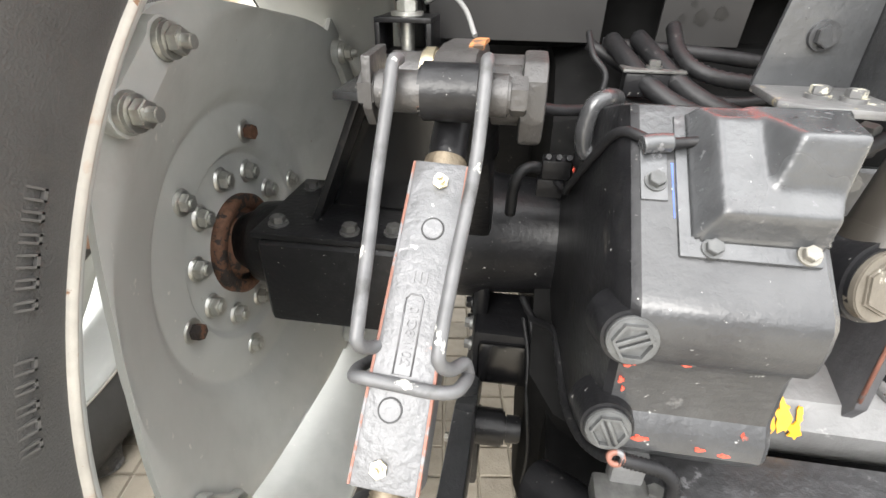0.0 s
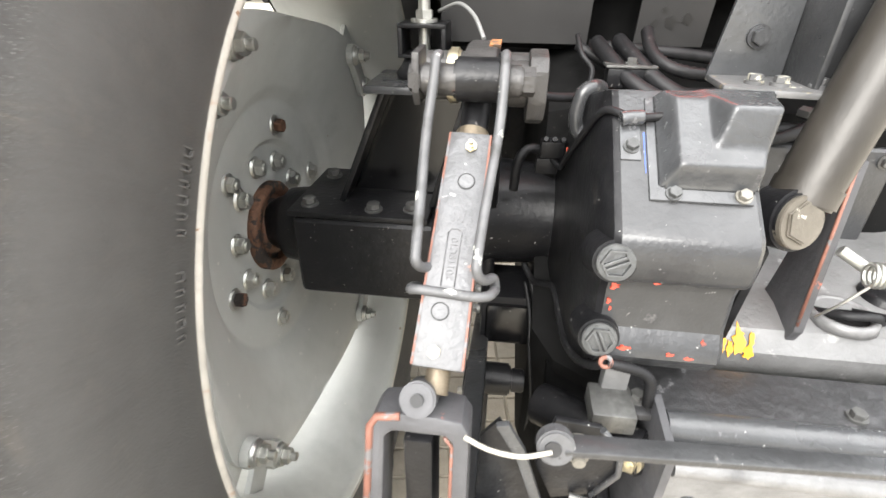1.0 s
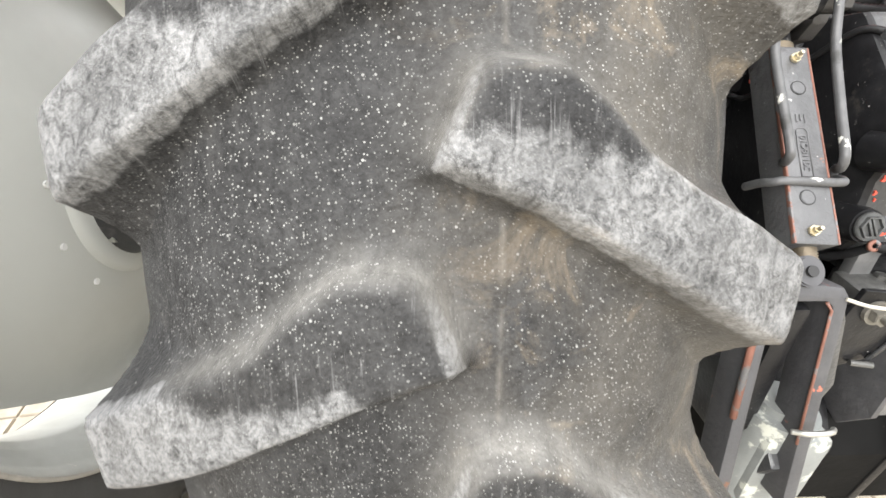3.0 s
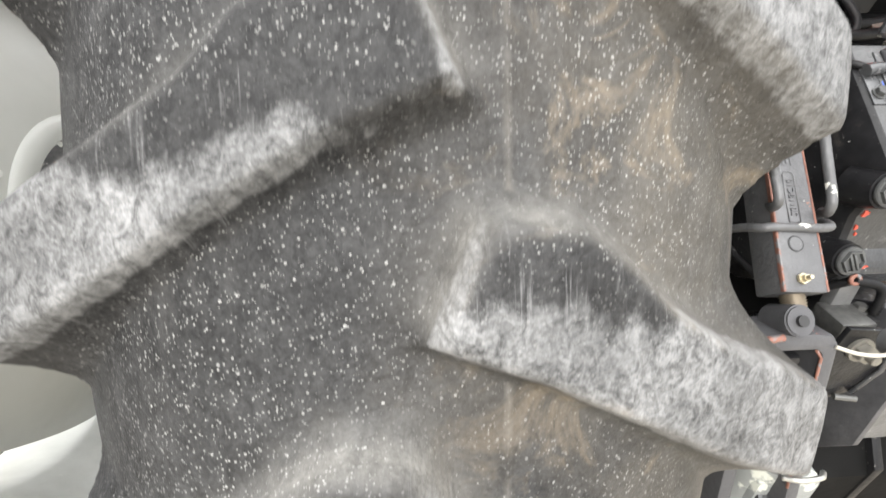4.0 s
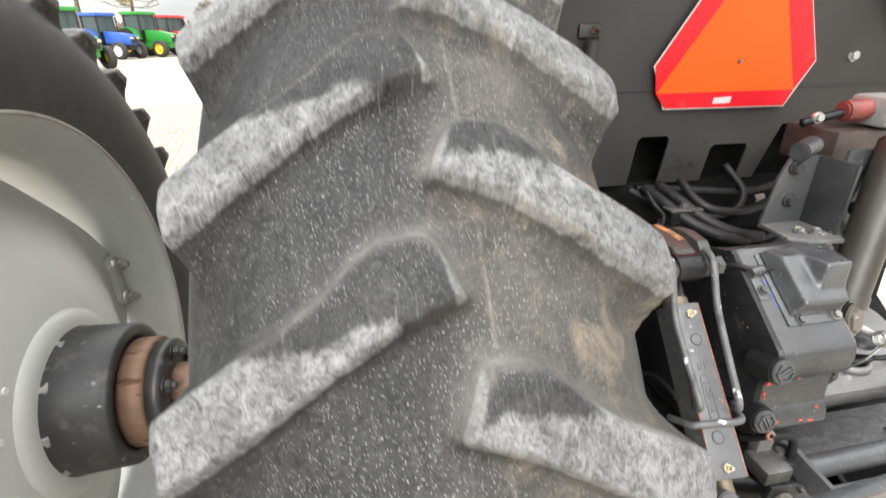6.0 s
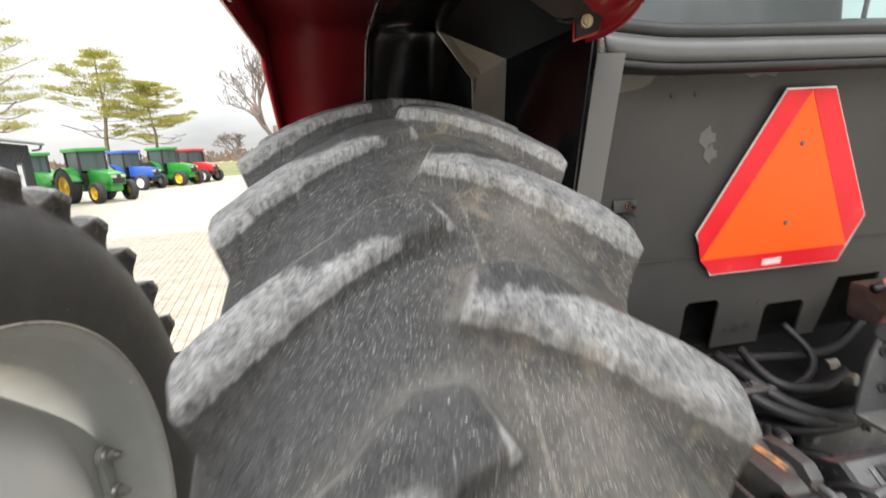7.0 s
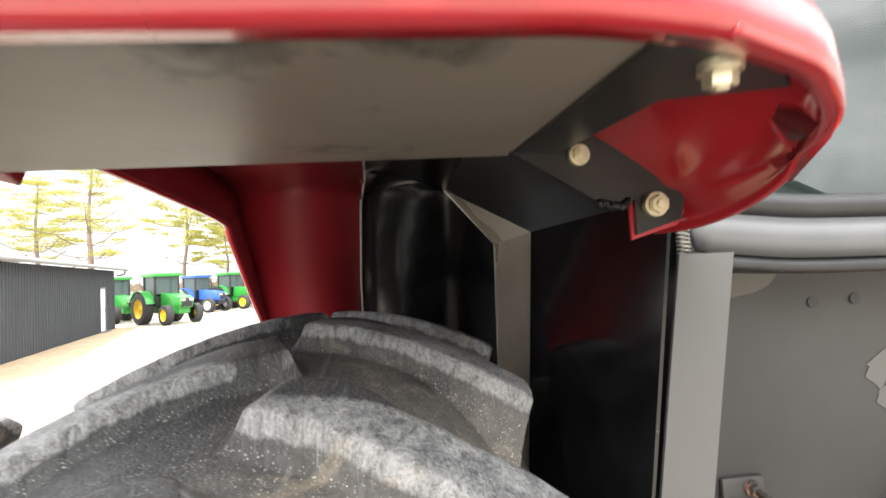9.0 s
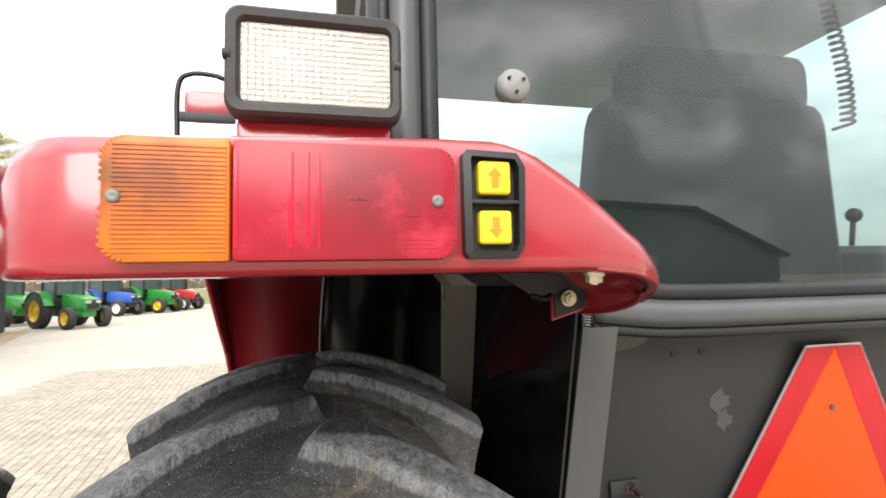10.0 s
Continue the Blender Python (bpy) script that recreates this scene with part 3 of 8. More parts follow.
def tyre_mesh(name, phase, fine):
    """Tread as one sheet: a round carcass, and lugs whose flat tops stand out further towards the shoulders, with filleted feet."""
    SHIFT = -0.005
    half = [(0.176, 0.616), (0.183, 0.640), (0.194, 0.680), (0.202, 0.725), (0.204, 0.765), (0.201, 0.795), (0.194, 0.822), (0.183, 0.843), (0.169, 0.862), (0.153, 0.881), (0.135, 0.900), (0.113, 0.917), (0.085, 0.929), (0.045, 0.936)]
    prof = [(-a, b) for a, b in half] + [(0.0, 0.938)] + half[::-1]
    line = np.array([tuple(p) for p in smooth_path([(a, b, 0) for a, b in prof], 12)])[:, :2]
    seglen = np.r_[0, np.cumsum(np.hypot(*np.diff(line, axis=0).T))]
    mid = seglen[-1] / 2
    na = 220 if fine else 100
    dens = np.concatenate([np.linspace(0, mid - 0.245, 14)[:-1], np.linspace(mid - 0.245, mid + 0.245, na), np.linspace(mid + 0.245, seglen[-1], 14)[1:]])
    xs, rs = np.interp(dens, seglen, line[:, 0]), np.interp(dens, seglen, line[:, 1])
    across = dens - mid
    # lug tops: where each station of the carcass goes when it is raised
    xt = SHIFT * np.clip(1 - np.abs(across) / 0.3, 0, 1) + across * 1.03
    rt = 0.961 - 1.45 * np.minimum(np.abs(xt), 0.215) ** 2
    xs = xs + SHIFT
    tall = np.hypot(xt - xs, rt - rs)
    pitch = 2 * math.pi / LUGS
    if fine:
        th = np.concatenate([np.arange(-0.06, 2.05, 0.0024), np.linspace(2.05, 2 * math.pi - 0.06, 720)[:-1]])
    else:
        th = np.linspace(0, 2 * math.pi, 32 * 26 + 1)[:-1]
    A, S = np.meshgrid(th, xt, indexing="ij")
    A = A - 0.53 * np.abs(S) / 0.95
    TALL = np.broadcast_to(np.minimum(tall, 0.055), A.shape)

    WORN = []

    def side(sign):
        """Signed distance to the lug's edges on one side, in metres, inside positive."""
        s = S * sign + (0.003 if sign < 0 else 0.0)
        q = pitch * 0.95
        low = np.interp(s, [-0.05, 0.0, 0.04, 0.08, 0.12, 0.17, 0.24], [0.022, 0.0, -0.0155, -0.037, -0.0615, -0.089, -0.126])
        v = (A - phase - (0.0 if sign > 0 else pitch * 0.5)) * 0.95
        v = (v - low + 0.38 * q) % q - 0.38 * q + low
        high = np.interp(s, [-0.05, 0.018, 0.048, 0.066, 0.086, 0.118, 0.15, 0.184, 0.24], [0.041, 0.0395, 0.0365, 0.0235, 0.0035, -0.0145, -0.0285, -0.047, -0.078])
        up, lo = (high - v) * 0.84, (v - low) * 0.88
        nose = (s + 0.001 - 0.43 * np.clip(v, -0.02, 0.05)) * 0.92
        out = ((0.186 if sign > 0 else 0.200) - s + 0.22 * np.minimum(v - low - 0.032, 0)) * 0.97
        # corners between nose, upper edge and end are well rounded
        turn = -np.logaddexp(-230 * up, -230 * nose) / 230 + 0.0012
        end = -np.logaddexp(np.logaddexp(-190 * up, -190 * out), -300 * lo) / 190 + 0.001
        swell = np.maximum(TALL - 0.024, 0)
        e = np.minimum(np.minimum(turn / (0.0125 + 1.25 * swell), lo / (0.0115 + 0.75 * swell)), out / 0.020)
        inside = np.minimum(np.minimum(turn, lo), np.minimum(out, np.where(s > 0.15, end + 0.002, 1)))
        # dust lies on the upper feet: a sharp pale line that fades outwards
        far = np.clip(-turn - 0.004, -0.01, 1)
        foot = np.where(far < 0, np.exp(-(far / 0.0045) ** 2), np.exp(-far / 0.0062)) * np.clip((lo + 0.004) / 0.010, 0, 1)
        if sign > 0:
            keep = np.interp(s, [0.0, 0.055, 0.078, 0.105], [0.027, 0.024, 0.010, -0.02])
        else:
            keep = np.interp(s, [0.0, 0.03, 0.06, 0.10, 0.15], [0.060, 0.050, 0.036, 0.020, -0.005])
        # scuffing spreads from the lower edge; the nose's own flank is rubbed pale
        worn = 0.5 + np.maximum((up - keep) / 0.024, (0.0035 - nose) / 0.010 - 0.10 - lo / 0.060)
        WORN.append(np.minimum(worn, (inside + 0.0050) / 0.0045))
        return e, inside, foot

    eR, iR, fR = side(1.0)
    eL, iL, fL = side(-1.0)
    e = np.maximum(eR, eL)
    d = np.maximum(iR, iL)
    rise = np.clip(1 + e, 0, 1)
    f = np.where(e < 0, rise ** 1.9 * 0.93, 1 - 0.07 * np.exp(-np.clip(d, 0, 1) / 0.0022))
    # worn tops are a little uneven
    f = f + 0.012 * np.sin(A * 95 + S * 60) * np.sin(S * 130 - A * 40) * (e > 0)
    X = xs[None, :] + (xt - xs)[None, :] * f
    R = rs[None, :] + (rt - rs)[None, :] * f
    # mould seam round the tread
    R = R + 0.0013 * np.exp(-((S - 0.027) / 0.0012) ** 2) * (e < -1)
    Y, Z = -R * np.cos(A), R * np.sin(A)
    n, k = X.shape
    verts = np.stack([X, Y, Z], -1).reshape(-1, 3)
    i, j = np.meshgrid(np.arange(n), np.arange(k - 1), indexing="ij")
    i2 = (i + 1) % n
    faces = np.stack([i * k + j, i2 * k + j, i2 * k + j + 1, i * k + j + 1], -1).reshape(-1, 4)
    me = bpy.data.meshes.new(name)
    me.vertices.add(len(verts))
    me.vertices.foreach_set("co", verts.astype(np.float32).ravel())
    me.loops.add(faces.size)
    me.loops.foreach_set("vertex_index", faces.astype(np.int32).ravel())
    me.polygons.add(len(faces))
    me.polygons.foreach_set("loop_start", np.arange(0, faces.size, 4, dtype=np.int32))
    me.polygons.foreach_set("loop_total", np.full(len(faces), 4, dtype=np.int32))
    me.update(calc_edges=True)
    # worn faces, dusty feet, mud side, and the way round the tyre for brushed scuffs
    wear = np.clip(np.maximum(WORN[0], WORN[1]), -0.5, 2.0)
    foot = np.clip(np.maximum(fR, fL), 0, 1) * np.clip((0.165 - np.abs(S)) / 0.07, 0, 1)
    mud = np.clip((S + 0.035) / 0.10, 0, 1) * np.clip(1 - d / 0.004, 0, 1) * np.clip(1 - (np.abs(S) - 0.19) / 0.03, 0.35, 1)
    seam = np.exp(-((S - 0.027) / 0.0014) ** 2) * (e < -0.8)
    for nm, arr in (("wear", wear), ("foot", foot), ("mud", mud), ("seam", seam), ("round", A * 0.95), ("side", np.clip((np.abs(S) - 0.225) / 0.03, 0, 1))):
        at = me.attributes.new(nm, "FLOAT", "POINT")
        at.data.foreach_set("value", arr.astype(np.float32).ravel())
    me.shade_smooth()
    me.materials.append(M["rubber"])
    return me


def wheel(name, label, at, tyre, disc, bolts_r, side, clamp):
    """disc: (along, radius) profile of the dished plate; side: which way the nuts face."""
    e = thing(name, label, "wheel", "rear dual wheels", at=at)
    t = new("tyre", tyre)
    t.parent = e
    t["label"] = "black farm tyre with scuffed pale lugs"
    bm = bmesh.new()
    prof = [(-0.172, 0.628), (-0.176, 0.622), (-0.172, 0.612), (-0.160, 0.606), (-0.137, 0.602), (-0.128, 0.590), (-0.112, 0.588), (-0.104, 0.576), (-0.075, 0.572), (-0.064, 0.560), (0.0, 0.556),
            (0.064, 0.560), (0.075, 0.572), (0.104, 0.576), (0.112, 0.588), (0.128, 0.590), (0.137, 0.602), (0.160, 0.606), (0.172, 0.612), (0.176, 0.622), (0.172, 0.628)]
    add_lathe(bm, prof, 144)
    part("rim", bm, M["rim"], e)
    for s in (-1, 1):
        bm = bmesh.new()
        add_lathe(bm, [(s * 0.174, 0.6200), (s * 0.178, 0.6212), (s * 0.1795, 0.6242), (s * 0.1772, 0.629), (s * 0.170, 0.630)], 144)
        part("rim_flange", bm, M["rim_edge"], e, "chalky flange with rust")
    # dished disc, front and back skins, its edge cut straight between the clamp stations
    bm = bmesh.new()
    seg = 160
    edge_s, edge_r = disc[-1]
    keep = disc[-3][1]
    loop = disc + [(q[0] - side * 0.010, q[1]) for q in reversed(disc)]
    rings = []
    for s, r in loop:
        ring = []
        for k in range(seg):
            a = 2 * math.pi * k / seg
            w = (a - clamp + math.pi / 4) % (math.pi / 2) - math.pi / 4
            lim = edge_r if abs(w) < 0.17 else edge_r - 0.070 * math.sin((abs(w) - 0.17) / (math.pi / 4 - 0.17) * math.pi / 2)
            rr = r if r <= keep else keep + (r - keep) / (edge_r - keep) * (lim - keep)
            ring.append(bm.verts.new((s, rr * math.cos(a), rr * math.sin(a))))
        rings.append(ring)
    for A, B in zip(rings, rings[1:] + rings[:1]):
        for k in range(seg):
            f = bm.faces.new((A[k], B[k], B[(k + 1) % seg], A[(k + 1) % seg]))
            f.smooth = True
    bmesh.ops.recalc_face_normals(bm, faces=bm.faces)
    dsk = part("disc", bm, M["rim"] if bolts_r else M["rim_light"], e)
    dsk.data.set_sharp_from_angle(angle=radians(40))
    hub_s = disc[0][0] + side * 0.006
    for k in range(10):
        a = 2 * math.pi * k / 10 + 1.70
        bm = bmesh.new()
        p = Vector((hub_s - side * 0.004, 0.150 * math.cos(a), 0.150 * math.sin(a)))
        add_cyl(bm, p, p + Vector((side * 0.005, 0, 0)), 0.0250, 0.0215, seg=20, bevel=0.001)
        add_hex(bm, p + Vector((side * 0.005, 0, 0)), (side, 0.05 * math.cos(k * 5.0), 0.05 * math.sin(k * 5.0)), 0.0182, 0.016)
        add_cyl(bm, p + Vector((side * 0.019, 0, 0)), p + Vector((side * 0.025, 0, 0)), 0.0105, seg=14, bevel=0.001)
        part("wheel_nut", bm, M["zinc"], e)
    if bolts_r:
        s2 = float(np.interp(bolts_r, [q[1] for q in disc], [q[0] for q in disc]))
        for k in range(6):
            a = radians(73.5) + k * 2 * math.pi / 6
            p = Vector((s2 + side * 0.0005, bolts_r * math.cos(a), bolts_r * math.sin(a)))
            bm = bmesh.new()
            add_cyl(bm, p, p + Vector((side * 0.004, 0, 0)), 0.024, 0.022, seg=20, bevel=0.001)
            if k % 2:
                add_hex(bm, p + Vector((side * 0.004, 0, 0)), (side, 0, 0), 0.0165, 0.014)
            bolt = part("disc_bolt", bm, M["zinc"], e)
            bm = bmesh.new()
            if k % 2:
                add_cyl(bm, p + Vector((side * 0.015, 0, 0)), p + Vector((side * 0.021, 0, 0)), 0.0075, seg=14, bevel=0.001)
            else:
                add_hex(bm, p + Vector((side * 0.004, 0, 0)), (side, 0, 0), 0.0150, 0.018)
            part("bolt_end", bm, M["zinc"] if k % 2 else M["rust"], bolt, "" if k % 2 else "rusty bolt head")
    # clamp lugs on the rim with a pair of bolts each
    for k in range(4):
        for d in (-0.113, 0.113):
            a = clamp + k * math.pi / 2 + d
            c, sn = math.cos(a), math.sin(a)
            bm = bmesh.new()
            r0 = edge_r - 0.026
            m = Matrix.Rotation(a, 4, "X")
            add_box(bm, (edge_s - 0.024, r0 - 0.03, -0.032), (edge_s - 0.0105, 0.582, 0.032), 0.006, m)
            lug = part("rim_lug", bm, M["rim"], e)
            bm = bmesh.new()
            p = Vector((edge_s + side * 0.0185, r0 * c, r0 * sn))
            add_cyl(bm, p, p + Vector((side * 0.008, 0, 0)), 0.026, 0.022, seg=20, bevel=0.002)
            add_bolt(bm, p + Vector((side * 0.010, 0, 0)), (side, 0, 0), 0.015, stud=0.014)
            part("clamp_bolt", bm, M["zinc"], lug, "zinc bolt and nut")
        # dog-bone plate that joins the pair
        bm = bmesh.new()
        am = clamp + k * math.pi / 2
        half = (edge_r - 0.026) * math.sin(0.113)
        rc = (edge_r - 0.026) * math.cos(0.113)
        bone = []
        for sgn in (1, -1):
            for i in range(9):
                th = math.pi / 2 - sgn * math.pi / 2 + (i - 4) / 4 * 2.2
                bone.append((0.029 * math.sin(th), sgn * half + 0.029 * math.cos(th)))
        m = Matrix.Rotation(am, 4, "X") @ Matrix(((0, 0, 1, edge_s + (0.001 if side > 0 else -0.018)), (1, 0, 0, rc), (0, 1, 0, 0), (0, 0, 0, 1)))
        add_prism(bm, bone, 0.017, m, 0.003)
        part("clamp_plate", bm, M["rim"], e)
    return e


M["rim_light"] = mat("light_silver_disc_paint", (0.52, 0.53, 0.50), 0.42, 0.0, 0.07, 10, 0.04, coat=0.1, spots=[((0.40, 0.39, 0.35), 0.12, 5, 0.6)])
inner_disc = [(-0.060, 0.098), (-0.060, 0.183), (-0.056, 0.189), (-0.046, 0.196), (-0.042, 0.202), (-0.040, 0.278), (-0.036, 0.288), (-0.020, 0.305), (-0.012, 0.318), (0.030, 0.415), (0.044, 0.44), (0.048, 0.475), (0.048, 0.512)]
inner = wheel("rear_wheel", "grey steel tractor rear wheel with worn black lugged tyre", pose(WHEEL_X, AXLE_Y, AXLE_Z), tyre_mesh("tyre", radians(34.29), True), inner_disc, 0.228, 1, 0.62)
outer_disc = [(0.165, 0.150), (0.160, 0.20), (0.148, 0.26), (0.120, 0.33), (0.078, 0.41), (0.052, 0.455), (0.042, 0.475), (0.040, 0.52), (0.040, 0.56)]
outer = wheel("rear_wheel", "outer dual rear wheel with light grey dished disc and black tyre", pose(DUAL_X, AXLE_Y, AXLE_Z), tyre_mesh("tyre", 0.1, False), outer_disc, 0, 1, 0.061)
for k, (yy, zz) in enumerate(((-0.16, 0.16), (-0.215, 0.09), (-0.24, -0.03), (-0.20, -0.14))):
    bm = bmesh.new()
    r_here = math.hypot(yy, zz)
    s_here = np.interp(r_here, [p[1] for p in outer_disc], [p[0] for p in outer_disc])
    add_cyl(bm, (s_here - 0.002, yy, zz), (s_here + 0.003, yy, zz), 0.007, seg=16)
    part("plug", bm, M["white"], outer, "small white plug")

# raised moulding on the tyre's inner sidewall
for k in range(11):
    bm = bmesh.new()
    ang = radians(146 + k * 1.25 + (2.2 if k > 5 else 0))
    wdt = 0.0035 if k % 3 else 0.0048
    m = Matrix.Rotation(ang, 4, "X") @ Matrix.Translation((0.1868, 0.672, 0))
    for lo, hi in (((-0.001, -0.009, -wdt), (0.002, -0.0068, wdt)), ((-0.001, 0.0068, -wdt), (0.002, 0.009, wdt)), ((-0.001, -0.009, -wdt), (0.002, 0.009, -wdt + 0.0018)), ((-0.001, -0.009, wdt - 0.0018), (0.002, 0.009, wdt))):
        add_box(bm, lo, hi, 0, m)
    part("raised_mark", bm, M["rubber_mark"], inner, "raised black sidewall marks")

# spacer hub between the duals
hub = thing("dual_hub", "black cast hub with brown clamp flange on the axle bar", "hub")


def hub_lathe(profile):
    bm = bmesh.new()
    add_lathe(bm, profile, 56)
    bmesh.ops.translate(bm, verts=bm.verts, vec=(0, AXLE_Y, AXLE_Z))
    bmesh.ops.recalc_face_normals(bm, faces=bm.faces)
    return bm


part("collar_ring", hub_lathe([(-1.205, 0.10), (-1.203, 0.207), (-1.195, 0.207), (-1.184, 0.196), (-1.180, 0.178), (-1.180, 0.10)]), M["rim_light"], hub, "light grey ring")
part("hub_barrel", hub_lathe([(-1.200, 0.06), (-1.200, 0.167), (-1.176, 0.165), (-1.170, 0.163), (-1.066, 0.158), (-1.060, 0.152), (-1.062, 0.128), (-1.075, 0.124), (-1.075, 0.06)]), M["hub_black"], hub)
part("clamp_flange", hub_lathe([(-1.066, 0.05), (-1.064, 0.122), (-1.018, 0.122), (-1.014, 0.116), (-1.014, 0.05)]), M["bar_steel"], hub, "brown rusty flange")
part("rear_flange", hub_lathe([(-1.013, 0.05), (-1.013, 0.114), (-0.985, 0.114), (-0.982, 0.108), (-0.982, 0.05)]), M["hub_black"], hub)
for k in range(6):
    a = 2 * math.pi * k / 6 + 0.35
    bm = bmesh.new()
    add_bolt(bm, (-0.981, AXLE_Y + 0.088 * math.cos(a), AXLE_Z + 0.088 * math.sin(a)), (1, 0, 0), 0.014, stud=0.010)
    part("hub_bolt", bm, M["hub_black"], hub)

# ---- rear axle ----
axle = thing("rear_axle", "black rear axle housing with box section and rusty hub flange", "axle")


def lathe_at(profile, y, z, seg=64, x0=0.0):
    bm = bmesh.new()
    add_lathe(bm, [(x + x0, r) for x, r in profile], seg)
    bmesh.ops.translate(bm, verts=bm.verts, vec=(0, y, z))
    bmesh.ops.recalc_face_normals(bm, faces=bm.faces)
    return bm


part("axle_bar", lathe_at([(-1.40, 0.0), (-1.40, 0.050), (-0.50, 0.050), (-0.50, 0.0)], AXLE_Y, AXLE_Z + 0.005), M["bar_steel"], axle, "bare rusty axle bar")
part("hub_flange", lathe_at([(-0.552, 0.03), (-0.552, 0.104), (-0.530, 0.104), (-0.526, 0.098), (-0.526, 0.080), (-0.540, 0.076), (-0.540, 0.066), (-0.528, 0.062), (-0.528, 0.05)], AXLE_Y, AXLE_Z), M["rust"], axle, "rust-brown hub flange")
part("bearing_housing", lathe_at([(-0.535, 0.05), (-0.515, 0.060), (-0.500, 0.066), (-0.485, 0.082), (-0.440, 0.088), (-0.405, 0.090), (-0.40, 0.02)], AXLE_Y - 0.005, AXLE_Z + 0.012), M["black"], axle)
bm = bmesh.new()
add_box(bm, (-0.425, 0.872, 0.822), (-0.135, 1.125, 1.000), 0.018, seg=3)
part("axle_box", bm, M["black"], axle)
bm = bmesh.new()
add_box(bm, (-0.432, 0.876, 1.0005), (-0.150, 1.122, 1.013), 0.004)
top_plate = part("top_plate", bm, M["black"], axle)
for x, y in ((-0.396, 0.913), (-0.397, 1.069), (-0.187, 0.915), (-0.262, 0.905)):
    bm = bmesh.new()
    add_bolt(bm, (x, y, 1.016), (0, 0, 1), 0.012, stud=0.002)
    part("bolt", bm, M["steel_dark"], top_plate)
for x in (-0.33, -0.21):
    bm = bmesh.new()
    add_bolt(bm, (x, 0.93, 0.820), (0, 0, -1), 0.011)
    part("lower_bolt", bm, M["black"], axle)
part("axle_tube", lathe_at([(-0.150, 0.060), (-0.135, 0.108), (-0.10, 0.122), (-0.05, 0.120), (-0.02, 0.110), (0.06, 0.104), (0.085, 0.104), (0.108, 0.1045)], 1.0, 0.985), M["black"], axle)
part("tube_collar", lathe_at([(0.106, 0.080), (0.107, 0.1065), (0.112, 0.108), (0.150, 0.110), (0.175, 0.13), (0.19, 0.16)], 1.0, 0.985), M["black"], axle)
# ring of bolts at the trumpet's flange
flange = part("trumpet_flange", lathe_at([(-0.045, 0.07), (-0.045, 0.150), (-0.030, 0.154), (-0.018, 0.150), (-0.018, 0.08)], 1.06, 0.90), M["black"], axle)
for k in range(10):
    a = 2 * math.pi * k / 10 + 0.2
    bm = bmesh.new()
    add_bolt(bm, (-0.047, 1.06 + 0.132 * math.cos(a), 0.90 + 0.132 * math.sin(a)), (-1, 0, 0), 0.010)
    part("flange_bolt", bm, M["black"], flange)
# splash of red paint across the collar joint
bm = bmesh.new()
for i in range(8):
    a0 = math.pi - 0.42 + i * 0.115
    wv = 0.006 + 0.009 * math.exp(-((i - 4.5) / 2.2) ** 2) + 0.003 * math.sin(i * 2.1)
    pts = []
    for aa in (a0, a0 + 0.115):
        for xx in (0.104 - wv, 0.106 + wv * 0.7):
            pts.append(bm.verts.new((xx, 1.0 + 0.1092 * math.cos(aa), 0.985 + 0.1092 * math.sin(aa))))
    bm.faces.new((pts[0], pts[1], pts[3], pts[2]))
bmesh.ops.solidify(bm, geom=list(bm.faces), thickness=0.0012)
M["red_touch"] = mat("red_marking_paint", (0.50, 0.075, 0.045), 0.55, 0, 0.3, 60, 0.1, spots=[((0.10, 0.06, 0.055), 0.30, 50, 0.6)])
part("paint_splash", bm, M["red_touch"], axle, "red paint splash")

# bracket and rubber cab mount over the axle
mount = thing("cab_mount", "black steel cab mount bracket with vertical bolt", "bracket")
bm = bmesh.new()
add_prism(bm, [(-0.335, 1.016), (-0.150, 1.016), (-0.085, 1.238), (-0.238, 1.238)], 0.010, Matrix.Translation((0, 1.005, 0)) @ XZ)
part("web", bm, M["black_gloss"], mount)
for a, b in (((-0.335, 1.016), (-0.238, 1.238)), ((-0.150, 1.016), (-0.085, 1.238))):
    bm = bmesh.new()
    n = Vector((b[1] - a[1], 0, -(b[0] - a[0]))).normalized() * 0.006
    add_prism(bm, [(a[0] - n.x, a[1] - n.z), (a[0] + n.x, a[1] + n.z), (b[0] + n.x, b[1] + n.z), (b[0] - n.x, b[1] - n.z)], 0.075, Matrix.Translation((0, 0.930, 0)) @ XZ, 0.002)
    part("flange", bm, M["black"], mount)
bm = bmesh.new()
add_box(bm, (-0.262, 0.886, 1.240), (-0.075, 1.05, 1.254), 0.005)
part("platform", bm, M["grey"], mount, "chipped grey plate")
bm = bmesh.new()
add_lathe(bm, [(1.254, 0.0), (1.254, 0.050), (1.262, 0.052), (1.275, 0.042), (1.288, 0.036), (1.288, 0.0)], 32, "z")
bmesh.ops.translate(bm, verts=bm.verts, vec=(-0.170, 0.985, 0))
part("rubber_cushion", bm, M["hose"], mount)
for lo, hi in (((-0.212, 0.95, 1.290), (-0.128, 1.03, 1.296)), ((-0.212, 0.95, 1.296), (-0.204, 1.03, 1.338)), ((-0.136, 0.95, 1.296), (-0.128, 1.03, 1.338)), ((-0.212, 0.95, 1.338), (-0.128, 1.03, 1.345))):
    bm = bmesh.new()
    add_box(bm, lo, hi, 0.0015)
    part("channel_side", bm, M["black"], mount)
bm = bmesh.new()
add_cyl(bm, (-0.170, 0.985, 1.288), (-0.170, 0.985, 1.385), 0.0105, seg=20)
add_cyl(bm, (-0.170, 0.985, 1.3455), (-0.170, 0.985, 1.351), 0.024, seg=28)
